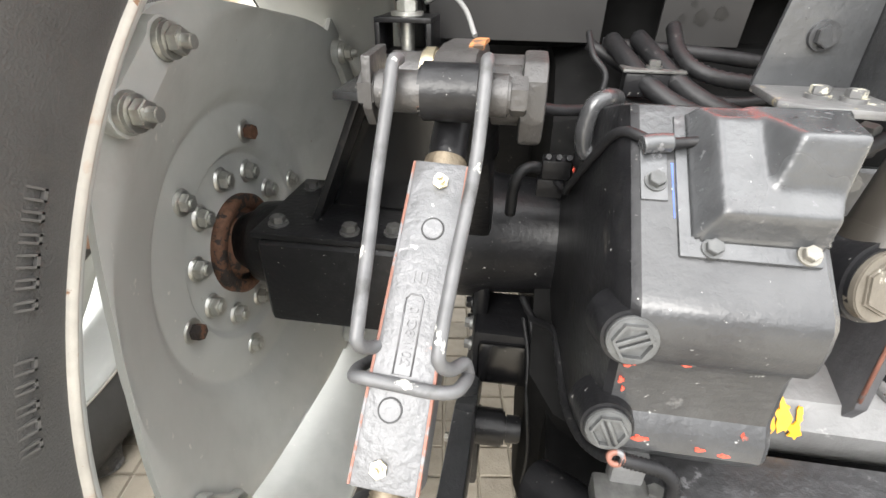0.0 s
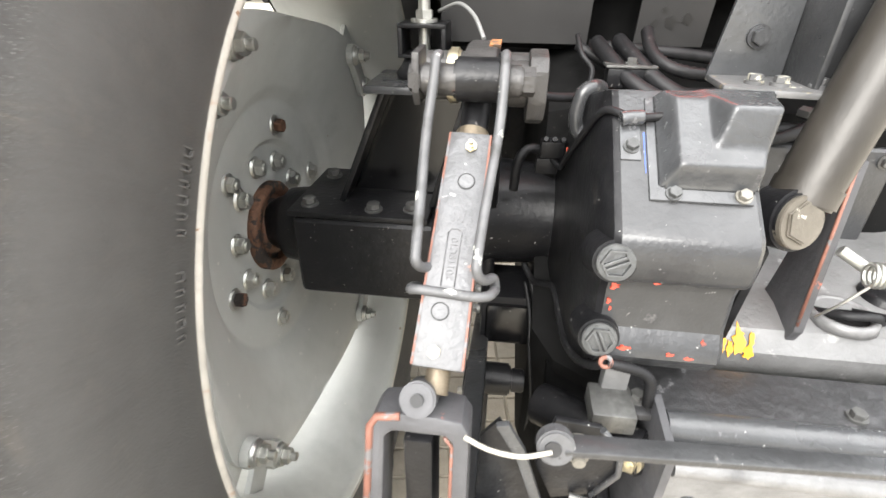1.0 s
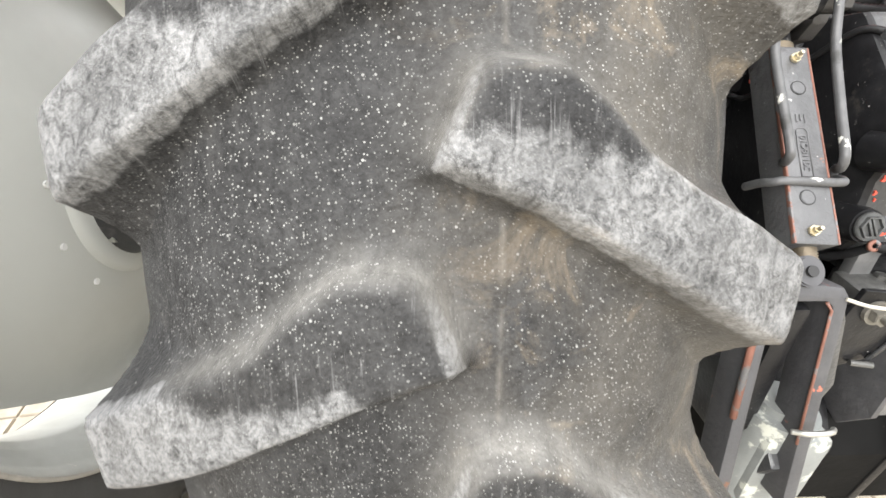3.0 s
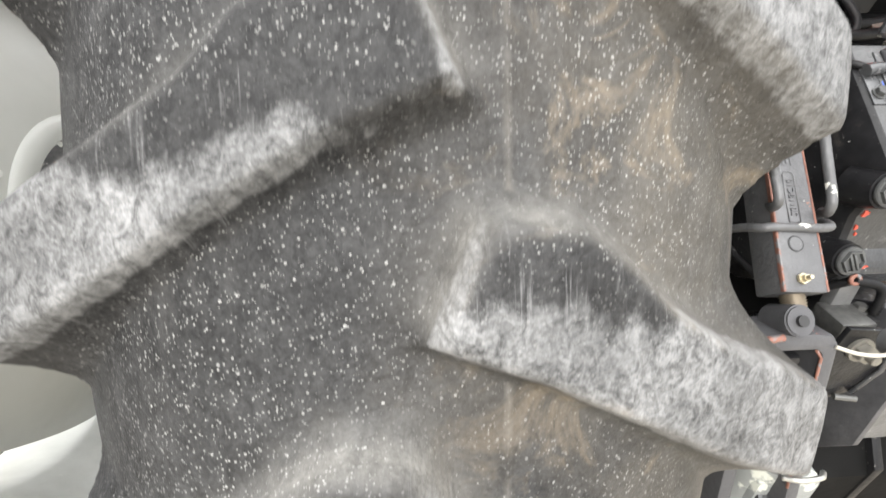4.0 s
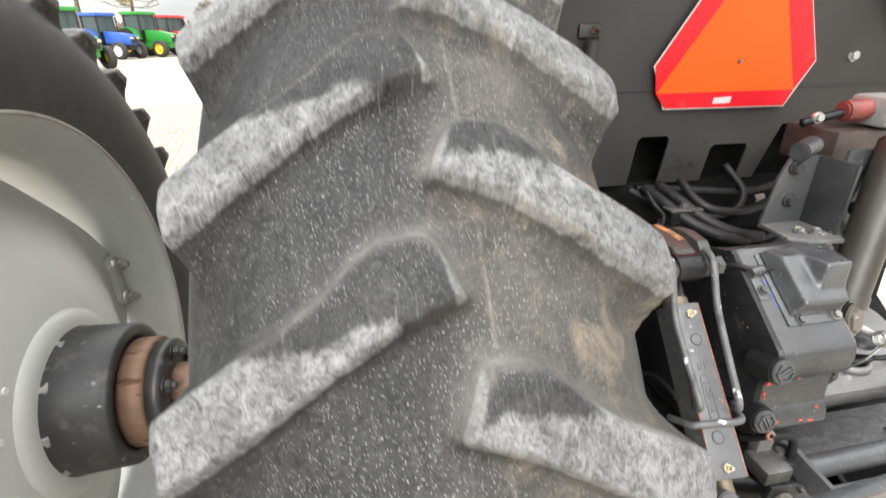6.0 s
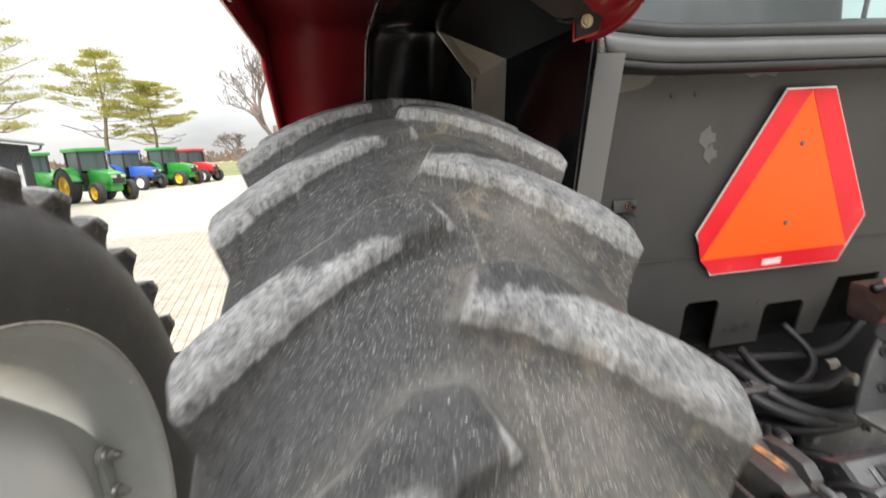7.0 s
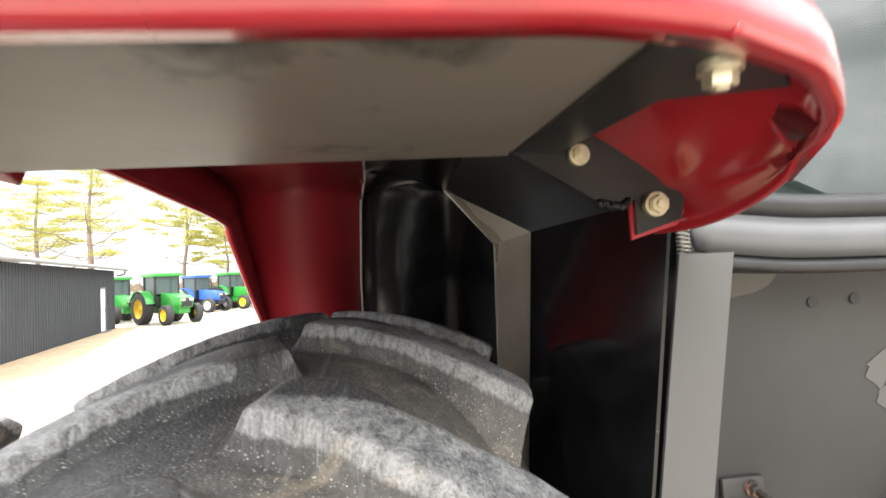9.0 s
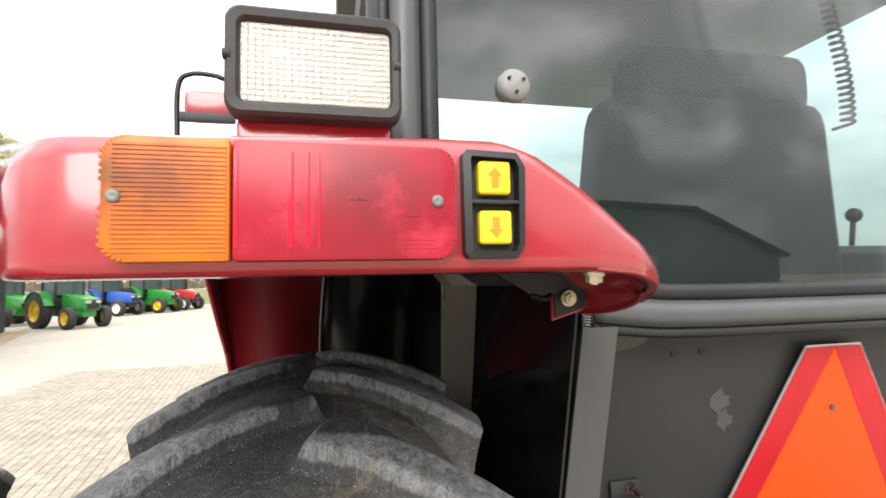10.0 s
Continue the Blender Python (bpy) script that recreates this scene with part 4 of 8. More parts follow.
add_hex(bm, (-0.170, 0.985, 1.351), (0, 0, 1), 0.016, 0.014)
part("mount_bolt", bm, M["zinc"], mount, "bright zinc bolt")

# ---- transmission casting ----
gear = thing("transmission_housing", "dark grey cast transmission housing with worn paint", "gearbox")
profile = [(1.25, 1.10), (0.80, 1.18), (0.715, 1.285), (0.700, 1.299), (0.682, 1.302), (0.672, 1.296), (0.600, 1.238), (0.545, 1.193), (0.536, 1.186), (0.531, 1.178), (0.528, 1.160), (0.529, 1.138), (0.533, 1.130),
           (0.548, 1.120), (0.552, 1.105), (0.548, 1.055), (0.537, 1.040), (0.533, 1.022), (0.546, 1.000), (0.575, 0.985), (0.60, 0.955), (0.70, 0.90), (1.25, 0.86)]


def loft_x(stations, pts, name, material, parent, smooth=True):
    """stations: (x, pull): the outline at x, drawn towards its middle by pull."""
    bm = bmesh.new()
    cy, cz = 1.05, 1.08
    rings = [[bm.verts.new((x, cy + (y - cy) * (1 - pull), cz + (z - cz) * (1 - pull * 0.55))) for y, z in pts] for x, pull in stations]
    for A, B in zip(rings, rings[1:]):
        for k in range(len(pts) - 1):
            bm.faces.new((A[k], A[k + 1], B[k + 1], B[k]))
    bm.faces.new(rings[0][::-1])
    bm.faces.new(rings[-1])
    bmesh.ops.recalc_face_normals(bm, faces=bm.faces)
    ob = part(name, bm, material, parent)
    if smooth:
        for p in ob.data.polygons:
            p.use_smooth = len(p.vertices) == 4
        ob.data.set_sharp_from_angle(angle=radians(28))
    return ob


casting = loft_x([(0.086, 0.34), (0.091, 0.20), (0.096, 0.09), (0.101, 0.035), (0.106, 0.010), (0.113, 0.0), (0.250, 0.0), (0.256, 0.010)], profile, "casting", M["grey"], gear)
# faces turned towards the wheel get the black material
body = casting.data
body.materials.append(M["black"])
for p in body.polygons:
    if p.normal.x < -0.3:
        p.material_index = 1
TILT_COVER = Matrix.Translation((0, 0.570, 1.2135)) @ Matrix.Rotation(radians(-51.8), 4, "X")
bm = bmesh.new()
add_box(bm, (0.141, -0.004, -0.004), (0.246, 0.004, 0.130), 0.002, TILT_COVER, 2)
cover = part("valve_cover", bm, M["grey_worn"], gear, "pressed grey cover")


def cover_height(x, u):
    """Height of the pressing over its plate: a low hump that runs into a taller wedge."""
    up = (u - 0.012) * 3.4
    low = min(0.030, up, (x - 0.1515) * 2.6, max(0.0, 0.030 - (u - 0.108) * 0.78))
    edge = 0.2505 + 0.24 * (u - 0.017)
    wedge = min(0.004 + (u - 0.016) * 0.98, 0.061 - (u - 0.0735) * 0.786, (edge - x) * 9.0)
    if x < 0.207:
        wedge = min(wedge, 0.061 - (0.207 - x) * 3.6)
    return max(0.0, low if x < 0.204 else min(low, (edge - x) * 9.0), wedge)


bm = bmesh.new()
nx, nu = 62, 70
xs, us = np.linspace(0.146, 0.274, nx), np.linspace(0.008, 0.130, nu)
field = np.array([[cover_height(x, u) for u in us] for x in xs])
for _ in range(6):
    pad = np.pad(field, 1, mode="edge")
    field = (pad[:-2, 1:-1] + pad[2:, 1:-1] + pad[1:-1, :-2] + pad[1:-1, 2:] + 2 * field) / 6
grid = [[bm.verts.new(TILT_COVER @ Vector((x, -0.0035 - field[i, j], u))) if field[i, j] > 0.0006 else None for j, u in enumerate(us)] for i, x in enumerate(xs)]
for i in range(nx - 1):
    for j in range(nu - 1):
        q = (grid[i][j], grid[i + 1][j], grid[i + 1][j + 1], grid[i][j + 1])
        if None not in q:
            bm.faces.new(q)
bmesh.ops.recalc_face_normals(bm, faces=bm.faces)
bmesh.ops.solidify(bm, geom=list(bm.faces), thickness=0.003)
bmesh.ops.recalc_face_normals(bm, faces=bm.faces)
part("cover_hump", bm, M["grey_worn"], cover, smooth=True)
for p in (TILT_COVER @ Vector((0.1655, -0.004, 0.004)), TILT_COVER @ Vector((0.2355, -0.004, 0.005))):
    bm = bmesh.new()
    add_bolt(bm, p, (0, -0.618, 0.786), 0.0060)
    part("cover_bolt", bm, M["zinc_dull"] if p[0] > 0.2 else M["plug"], cover)
# bosses and filler plugs
FACE = Vector((0, -0.966, 0.26))
for x, y, z in ((0.110, 0.526, 1.156), (0.1105, 0.527, 1.050)):
    c = Vector((x, y, z))
    bm = bmesh.new()
    add_cyl(bm, c - FACE * 0.05, c - FACE * 0.001, 0.030, 0.0235, seg=36, bevel=0.003)
    part("plug_boss", bm, M["black"], gear)
    bm = bmesh.new()
    add_cyl(bm, c - FACE * 0.002, c + FACE * 0.003, 0.0208, 0.0202, seg=36, bevel=0.001)
    turn = Matrix.Translation(c + FACE * 0.003) @ FACE.to_track_quat("Z", "X").to_matrix().to_4x4() @ Matrix.Rotation(radians(30), 4, "Z")
    ring = bmesh.new()
    add_lathe(ring, [(0.0, 0.0172), (0.0045, 0.0168), (0.0045, 0.0142), (0.0, 0.0138)], 6, "z", close=True, smooth=False)
    bmesh.ops.transform(ring, matrix=turn, verts=ring.verts)
    plug = part("filler_plug", bm, M["plug"], gear, "dark slotted hexagon plug")
    part("hexagon_rim", ring, M["plug"], plug)
    bm = bmesh.new()
    add_box(bm, (-0.0138, 0.0012, 0.0002), (0.0138, 0.0046, 0.0040), 0.0006, turn @ Matrix.Rotation(radians(-95 if z > 1.1 else -5), 4, "Z"))
    add_box(bm, (-0.0138, -0.0046, 0.0002), (0.0138, -0.0012, 0.0040), 0.0006, turn @ Matrix.Rotation(radians(-95 if z > 1.1 else -5), 4, "Z"))
    part("slot_rib", bm, M["plug"], plug)
    bm = bmesh.new()
    add_box(bm, (-0.0138, -0.0010, 0.0002), (0.0138, 0.0010, 0.0012), 0, turn @ Matrix.Rotation(radians(-95 if z > 1.1 else -5), 4, "Z"))
    part("slot", bm, M["plug_dark"], plug)
# paint chips left by earlier red marking
for x, z, w, h in ((0.121, 1.112, 0.013, 0.011), (0.118, 1.090, 0.007, 0.008), (0.121, 1.080, 0.004, 0.006), (0.143, 1.034, 0.019, 0.007), (0.196, 1.030, 0.011, 0.004), (0.218, 1.027, 0.011, 0.004), (0.232, 1.046, 0.006, 0.009), (0.160, 1.128, 0.008, 0.003)):
    bm = bmesh.new()
    n = 11
    y = float(np.interp(z, [1.022, 1.040, 1.055, 1.105, 1.120, 1.130, 1.138], [0.533, 0.537, 0.548, 0.552, 0.548, 0.533, 0.529]))
    ring = [(x + w / 2 * math.cos(2 * math.pi * k / n) * (0.75 + 0.4 * math.sin(k * 2.3 + x * 90)), z + h / 2 * math.sin(2 * math.pi * k / n) * (0.75 + 0.4 * math.cos(k * 1.7))) for k in range(n)]
    add_prism(bm, ring, 0.004, Matrix.Translation((0, y - 0.002, 0)) @ XZ)
    part("paint_chip", bm, M["red_touch"], gear)
# blue marking streak beside the cover
M["blue_touch"] = mat("blue_marking_paint", (0.05, 0.12, 0.55), 0.5, 0, 0.2, 60, 0.1)
bm = bmesh.new()
add_prism(bm, [(0.1372, 0.127), (0.1400, 0.128), (0.1402, 0.10), (0.1396, 0.068), (0.1396, 0.030), (0.1388, 0.030), (0.1386, 0.066), (0.1380, 0.09)], 0.0012, TILT_COVER @ Matrix.Translation((0, -0.0012, 0)) @ XZ)
part("paint_streak", bm, M["blue_touch"], gear)
# cable clip and cable
clip = thing("cable_clip", "small grey bent cable clip bolted to housing", "clip")
bm = bmesh.new()
add_box(bm, (0.1125, -0.003, 0.045), (0.1345, 0.0, 0.100), 0.001, TILT_COVER)
part("tab", bm, M["grey_worn"], clip)
bm = bmesh.new()
add_tube(bm, [TILT_COVER @ Vector(p) for p in ((0.1125, -0.008, 0.094), (0.124, -0.008, 0.097), (0.1375, -0.008, 0.098))], 0.0085, 14)
part("sleeve", bm, M["grey_worn"], clip)
bm = bmesh.new()
add_bolt(bm, TILT_COVER @ Vector((0.1245, -0.003, 0.062)), (0, -0.618, 0.786), 0.0065)
part("bolt", bm, M["plug"], clip)
bm = bmesh.new()
add_tube(bm, [TILT_COVER @ Vector(p) for p in ((0.168, -0.016, 0.098), (0.150, -0.010, 0.098), (0.124, -0.009, 0.097))] + [Vector(p) for p in ((0.098, 0.668, 1.280), (0.086, 0.72, 1.235), (0.076, 0.79, 1.175), (0.078, 0.84, 1.145), (0.066, 0.875, 1.145))], 0.0048, 10)
tagged(bm_object("sensor_cable", bm, M["hose"]), "thin black sensor cable on the housing", "cable")

# ---- lift linkage ----
U = Vector((-0.012, -0.175, -0.177)).normalized()
N = Vector((0, -0.711, 0.703))
X0 = N.cross(U).normalized()
if X0.x < 0:
    X0 = -X0
N = U.cross(X0).normalized()
if N.z < 0:
    N = -N
BAR = Matrix(((X0.x, U.x, N.x, -0.053), (X0.y, U.y, N.y, 0.5825), (X0.z, U.z, N.z, 1.272), (0, 0, 0, 1)))
link = thing("lift_link", "grey painted lift link with chipped red edges and punched holes", "lift link")
L_BAR = 0.250
bm = bmesh.new()
pts = [(-0.0225, 0.0), (0.0225, 0.0), (0.0255, L_BAR), (-0.0255, L_BAR)]
add_prism(bm, pts, 0.046, BAR @ Matrix.Translation((0, 0, -0.046)), 0.0035)
bar = part("bar", bm, M["arm"], link)
# chipped edges
for sx in (-1, 1):
    bm = bmesh.new()
    add_prism(bm, [(sx * 0.0205, 0.001), (sx * 0.0232, 0.001), (sx * 0.0262, L_BAR - 0.001), (sx * 0.0235, L_BAR - 0.001)], 0.0062, BAR @ Matrix.Translation((0, 0, -0.0058)), 0.0016)
    part("worn_edge", bm, M["chip"], bar, "edge worn to red primer")


def on_bar(p):
    """Distance down the bar and across it for a world point."""
    q = BAR.inverted() @ Vector(p)
    return q.x, q.y


for p, kind in (((-0.051, 0.570, 1.259), "bolt"), ((-0.053, 0.546, 1.228), "hole"), ((-0.067, 0.448, 1.131), "hole"), ((-0.069, 0.418, 1.105), "bolt")):
    x, y = on_bar(p)
    bm = bmesh.new()
    if kind == "bolt":
        add_hex(bm, (0, 0, 0.0005), (0, 0, 1), 0.0064, 0.004)
        add_cyl(bm, (0, 0, 0), (0, 0, 0.010), 0.0040, seg=14, bevel=0.0006)
        add_cyl(bm, (0, 0, 0.010), (0, 0, 0.015), 0.0028, 0.0022, seg=12)
        bmesh.ops.transform(bm, matrix=BAR @ Matrix.Translation((x, y, 0)), verts=bm.verts)
        part("grease_fitting", bm, M["brass"], link, "yellow zinc grease fitting")
    else:
        add_lathe(bm, [(-0.0005, 0.0094), (0.0006, 0.0092), (0.0006, 0.0080), (-0.0005, 0.0078)], 28, "z", close=True)
        bmesh.ops.transform(bm, matrix=BAR @ Matrix.Translation((x, y, 0)), verts=bm.verts)
        hole = part("hole_rim", bm, M["plug_dark"], link, "dark ring of a filled hole")
        bm = bmesh.new()
        add_cyl(bm, (0, 0, -0.001), (0, 0, 0.0009), 0.0079, seg=24, bevel=0.0004)
        bmesh.ops.transform(bm, matrix=BAR @ Matrix.Translation((x, y, 0)), verts=bm.verts)
        part("pin_end", bm, M["arm"], hole)


def text_mesh(name, body, size, m, material, parent, extrude=0.0008, label=""):
    cu = bpy.data.curves.new(name, "FONT")
    cu.body, cu.size, cu.extrude, cu.align_x, cu.align_y = body, size, extrude, "CENTER", "CENTER"
    tmp = new(name + "_tmp", cu)
    bpy.context.view_layer.update()
    me = bpy.data.meshes.new_from_object(tmp.evaluated_get(bpy.context.evaluated_depsgraph_get()))
    bpy.data.objects.remove(tmp)
    bpy.data.curves.remove(cu)
    me.materials.append(material)
    ob = new(name, me)
    ob.parent = parent
    ob.matrix_basis = m
    if label:
        ob["label"] = label
    return ob


M["cast_text"] = mat("raised_cast_letters", (0.11, 0.11, 0.115), 0.5, 0.3, 0.2, 60, 0.1)
tx, ty = -0.001, 0.141
text_mesh("cast_number", "20118C10", 0.0105, BAR @ Matrix.Translation((tx, ty, 0.0006)) @ Matrix.Rotation(radians(-90), 4, "Z"), M["cast_text"], bar, label="raised cast part number")
bm = bmesh.new()
ring = [(tx + 0.0068 * sx, ty + yy) for sx, yy in ((-1, -0.027), (-0.6, -0.031), (0.6, -0.031), (1, -0.027), (1, 0.029), (-1, 0.029))]
path3 = [BAR @ Vector((x, y, 0.0004)) for x, y in ring]
add_tube(bm, path3 + [path3[0]], 0.0007, 6, smooth_line=False)
part("cast_border", bm, M["cast_text"], bar)
for dx in (-0.005, 0.0, 0.005):
    bm = bmesh.new()
    add_box(bm, (dx - 0.0008, 0.092, 0.0), (dx + 0.0008, 0.102 if dx else 0.100, 0.001), 0, BAR)
    part("cast_mark", bm, M["cast_text"], bar)

# threaded ends
for a, b, r, nm, mm in ((-0.055, 0.002, 0.0165, "upper_shank", "black"), (-0.012, 0.001, 0.0185, "upper_collar", "brass_worn"), (L_BAR - 0.002, L_BAR + 0.024, 0.0125, "lower_thread", "brass_worn")):
    bm = bmesh.new()
    c = Vector((0, 0, -0.022))
    p, q = BAR @ (c + Vector((0, a, 0))), BAR @ (c + Vector((0, b, 0)))
    if nm == "lower_thread":
        add_tube(bm, [p, p.lerp(q, 0.5), q], r, 20, wave=0.07, pitch=0.004)
    else:
        add_cyl(bm, p, q, r, seg=24, bevel=0.0015)
    part(nm, bm, M[mm] if mm in M else M["zinc"], link)
# eye on the cross pin
PIN = Vector((-0.050, 0.606, 1.322))
bm = bmesh.new()
add_cyl(bm, PIN + Vector((-0.024, 0, 0)), PIN + Vector((0.026, 0, 0)), 0.023, seg=32, bevel=0.003)
part("eye", bm, M["black"], link)
# cross pin with nuts
pin = thing("lift_pin", "grey steel cross pin with nuts", "pin")
bm = bmesh.new()
add_cyl(bm, PIN + Vector((-0.058, -0.004, 0)), PIN + Vector((0.048, -0.004, 0)), 0.0165, seg=28, bevel=0.002)
part("shank", bm, M["arm_dark"], pin)
for x in (-0.058, 0.046):
    bm = bmesh.new()
    add_hex(bm, PIN + Vector((x - (0.014 if x < 0 else -0.002), -0.004, 0)), (1, 0, 0), 0.0155, 0.013)
    part("nut", bm, M["arm_dark"], pin)
# bail rods hanging from the pin
for pts, nm in (([(-0.090, 0.600, 1.347), (-0.091, 0.585, 1.346), (-0.092, 0.572, 1.325), (-0.096, 0.545, 1.275), (-0.095, 0.505, 1.228), (-0.094, 0.470, 1.190), (-0.093, 0.463, 1.178), (-0.088, 0.472, 1.166), (-0.078, 0.488, 1.160)], "left"),
                ([(-0.021, 0.606, 1.348), (-0.021, 0.590, 1.347), (-0.021, 0.574, 1.325), (-0.023, 0.550, 1.280), (-0.030, 0.500, 1.225), (-0.034, 0.464, 1.186), (-0.033, 0.458, 1.172), (-0.026, 0.466, 1.160), (-0.018, 0.480, 1.154), (-0.015, 0.484, 1.140)], "right")):
    bm = bmesh.new()
    add_tube(bm, pts, 0.0052, 12)
    ob = tagged(bm_object("bail_rod", bm, M["rod"]), "bent grey rod with flaked white paint beside the lift link", "rod", "bail rods")
bm = bmesh.new()
add_tube(bm, [(-0.100, 0.505, 1.120), (-0.101, 0.480, 1.136), (-0.099, 0.464, 1.144), (-0.090, 0.459, 1.148), (-0.060, 0.456, 1.148), (-0.037, 0.454, 1.148), (-0.022, 0.458, 1.147), (-0.016, 0.472, 1.144), (-0.015, 0.486, 1.136)], 0.0052, 12)
tagged(bm_object("retaining_clip", bm, M["rod"]), "bent wire clip with flaked white paint across the lift link", "clip")

# rockshaft and lift arm
rock = thing("hydraulic_rockshaft", "dark grey cast lift arm on a rockshaft with brass bush", "lift arm")
bm = bmesh.new()
add_cyl(bm, (-0.128, 0.720, 1.305), (0.020, 0.720, 1.305), 0.030, seg=36, bevel=0.003)
part("rockshaft", bm, M["arm_dark"], rock)
bm = bmesh.new()
add_cyl(bm, (-0.094, 0.720, 1.305), (-0.078, 0.720, 1.305), 0.0345, seg=36, bevel=0.003)
part("bush", bm, M["brass"], rock, "brass bush")
bm = bmesh.new()
arm_out = [(0.770, 1.310), (0.755, 1.340), (0.715, 1.349), (0.660, 1.352), (0.620, 1.350), (0.590, 1.339), (0.584, 1.312), (0.604, 1.300), (0.650, 1.295), (0.690, 1.276), (0.745, 1.270)]
add_prism(bm, arm_out, 0.036, Matrix.Translation((-0.066, 0, 0)) @ YZ, 0.006)
part("arm", bm, M["arm_dark"], rock).data.shade_smooth()
bm = bmesh.new()
add_prism(bm, [(0.712, 1.3505), (0.668, 1.3535), (0.640, 1.3525), (0.642, 1.349), (0.670, 1.350), (0.713, 1.347)], 0.012, Matrix.Translation((-0.040, 0, 0)) @ YZ)
part("worn_patch", bm, M["orange_wear"], rock, "orange-brown worn patch")
bm = bmesh.new()
out2 = [(0.740, 1.318), (0.725, 1.338), (0.690, 1.344), (0.655, 1.340), (0.640, 1.326), (0.640, 1.292), (0.655, 1.268), (0.690, 1.255), (0.735, 1.268)]
add_prism(bm, out2, 0.022, Matrix.Translation((0.006, 0, 0)) @ YZ, 0.005)
part("end_disc", bm, M["arm_dark"], rock).data.shade_smooth()
bm = bmesh.new()
add_cyl(bm, (-0.026, 0.680, 1.305), (0.008, 0.680, 1.305), 0.027, seg=32, bevel=0.003)
part("end_boss", bm, M["arm_dark"], rock)
bm = bmesh.new()
add_prism(bm, [(0.590, 1.350), (0.640, 1.352), (0.640, 1.298), (0.600, 1.294), (0.588, 1.31)], 0.008, Matrix.Translation((-0.118, 0, 0)) @ YZ, 0.002)
part("side_lug", bm, M["arm_dark"], rock)
# short ram eye behind the link
ram = thing("lift_ram", "black hydraulic ram eye behind the lift link", "cylinder")
bm = bmesh.new()
add_cyl(bm, (-0.040, 0.640, 1.330), (-0.036, 0.730, 1.235), 0.024, seg=28, bevel=0.003)
part("rod_end", bm, M["black"], ram)
bm = bmesh.new()
add_prism(bm, [(0.69, 1.28), (0.74, 1.30), (0.90, 1.09), (0.86, 1.05)], 0.04, Matrix.Translation((-0.06, 0, 0)) @ YZ, 0.010)
part("lug", bm, M["black"], ram)

# clevis below the link
CL = Vector((-0.080, 0.389, 1.068))
clevis = thing("clevis", "dark clevis yoke with chipped red edges", "clevis")
bm = bmesh.new()
add_cyl(bm, CL + Vector((0, -0.004, 0.006)), CL + Vector((0, 0.030, -0.020)), 0.0175, seg=28, bevel=0.002)
part("eye", bm, M["yoke"], clevis, "eye with red primer")
bm = bmesh.new()
add_cyl(bm, CL + Vector((0, -0.0075, 0.0085)), CL + Vector((0, 0.0, 0.002)), 0.0062, seg=20)
part("pin_hole", bm, M["plug_dark"], clevis)
bm = bmesh.new()
yoke = [(-0.049, -0.004), (-0.041, 0.008), (-0.016, 0.011), (0.016, 0.011), (0.041, 0.008), (0.049, -0.004), (0.053, -0.30), (0.036, -0.30), (0.033, -0.016), (0.025, -0.009), (-0.025, -0.009), (-0.033, -0.016), (-0.038, -0.30), (-0.056, -0.30)]
YM = Matrix.Translation(CL + Vector((0.002, -0.012, -0.020))) @ Matrix.Rotation(radians(-14), 4, "X") @ XZ
add_prism(bm, yoke, 0.050, YM, 0.004)
part("yoke", bm, M["yoke"], clevis)
bm = bmesh.new()
add_tube(bm, [YM @ Vector((x, z, 0.001)) for x, z in ((-0.053, -0.16), (-0.0475, -0.006), (-0.041, 0.005), (-0.018, 0.008))], 0.0042, 8, smooth_line=False)
add_tube(bm, [YM @ Vector((x, z, 0.001)) for x, z in ((0.0345, -0.20), (0.0325, -0.020), (0.025, -0.010))], 0.0018, 8, smooth_line=False)
part("worn_edge", bm, M["chip"], clevis, "edges worn to red primer")
bm = bmesh.new()
add_box(bm, (-0.094, 0.375, 0.82), (-0.064, 0.43, 1.028), 0.006)
part("screw_block", bm, M["black"], clevis)
# lower link and its ball end
low = thing("lower_link", "chipped pale grey lower link end casting", "lower link")
bm = bmesh.new()
add_cyl(bm, (-0.026, 0.388, 0.660), (-0.026, 0.388, 0.868), 0.046, seg=32, bevel=0.014)
add_box(bm, (-0.060, 0.345, 0.70), (0.030, 0.395, 0.835), 0.012)
part("ball_end", bm, M["flaked"], low, "casting with flaked white paint")
bm = bmesh.new()
add_prism(bm, [(0.33, 0.80), (0.40, 0.86), (0.75, 0.80), (1.30, 0.60), (1.30, 0.50), (0.75, 0.68), (0.36, 0.74)], 0.035, Matrix.Translation((-0.055, 0, 0)) @ YZ, 0.006)
part("draft_bar", bm, M["grey"], low)
bm = bmesh.new()
add_tube(bm, [(-0.066, 0.325, 0.884), (-0.050, 0.315, 0.892), (-0.025, 0.318, 0.890), (-0.008, 0.330, 0.880)], 0.0035, 8)
part("spring_wire", bm, M["zinc"], low)

# ---- rest of the hitch ----
# right-hand lift cylinder with hexagon cap
top_link = thing("top_cylinder", "dark steel hydraulic cylinder with hexagon end cap", "cylinder")
bm = bmesh.new()
add_cyl(bm, (0.416, 0.700, 1.480), (0.330, 0.634, 1.205), 0.034, seg=36, bevel=0.003)
part("barrel", bm, M["barrel_brown"], top_link)
bm = bmesh.new()
add_cyl(bm, (0.334, 0.637, 1.218), (0.327, 0.631, 1.192), 0.036, seg=36, bevel=0.003)
part("gland", bm, M["barrel_brown"], top_link)
bm = bmesh.new()
add_cyl(bm, (0.302, 0.640, 1.172), (0.316, 0.598, 1.184), 0.036, seg=32, bevel=0.004)
part("pivot", bm, M["black"], top_link)
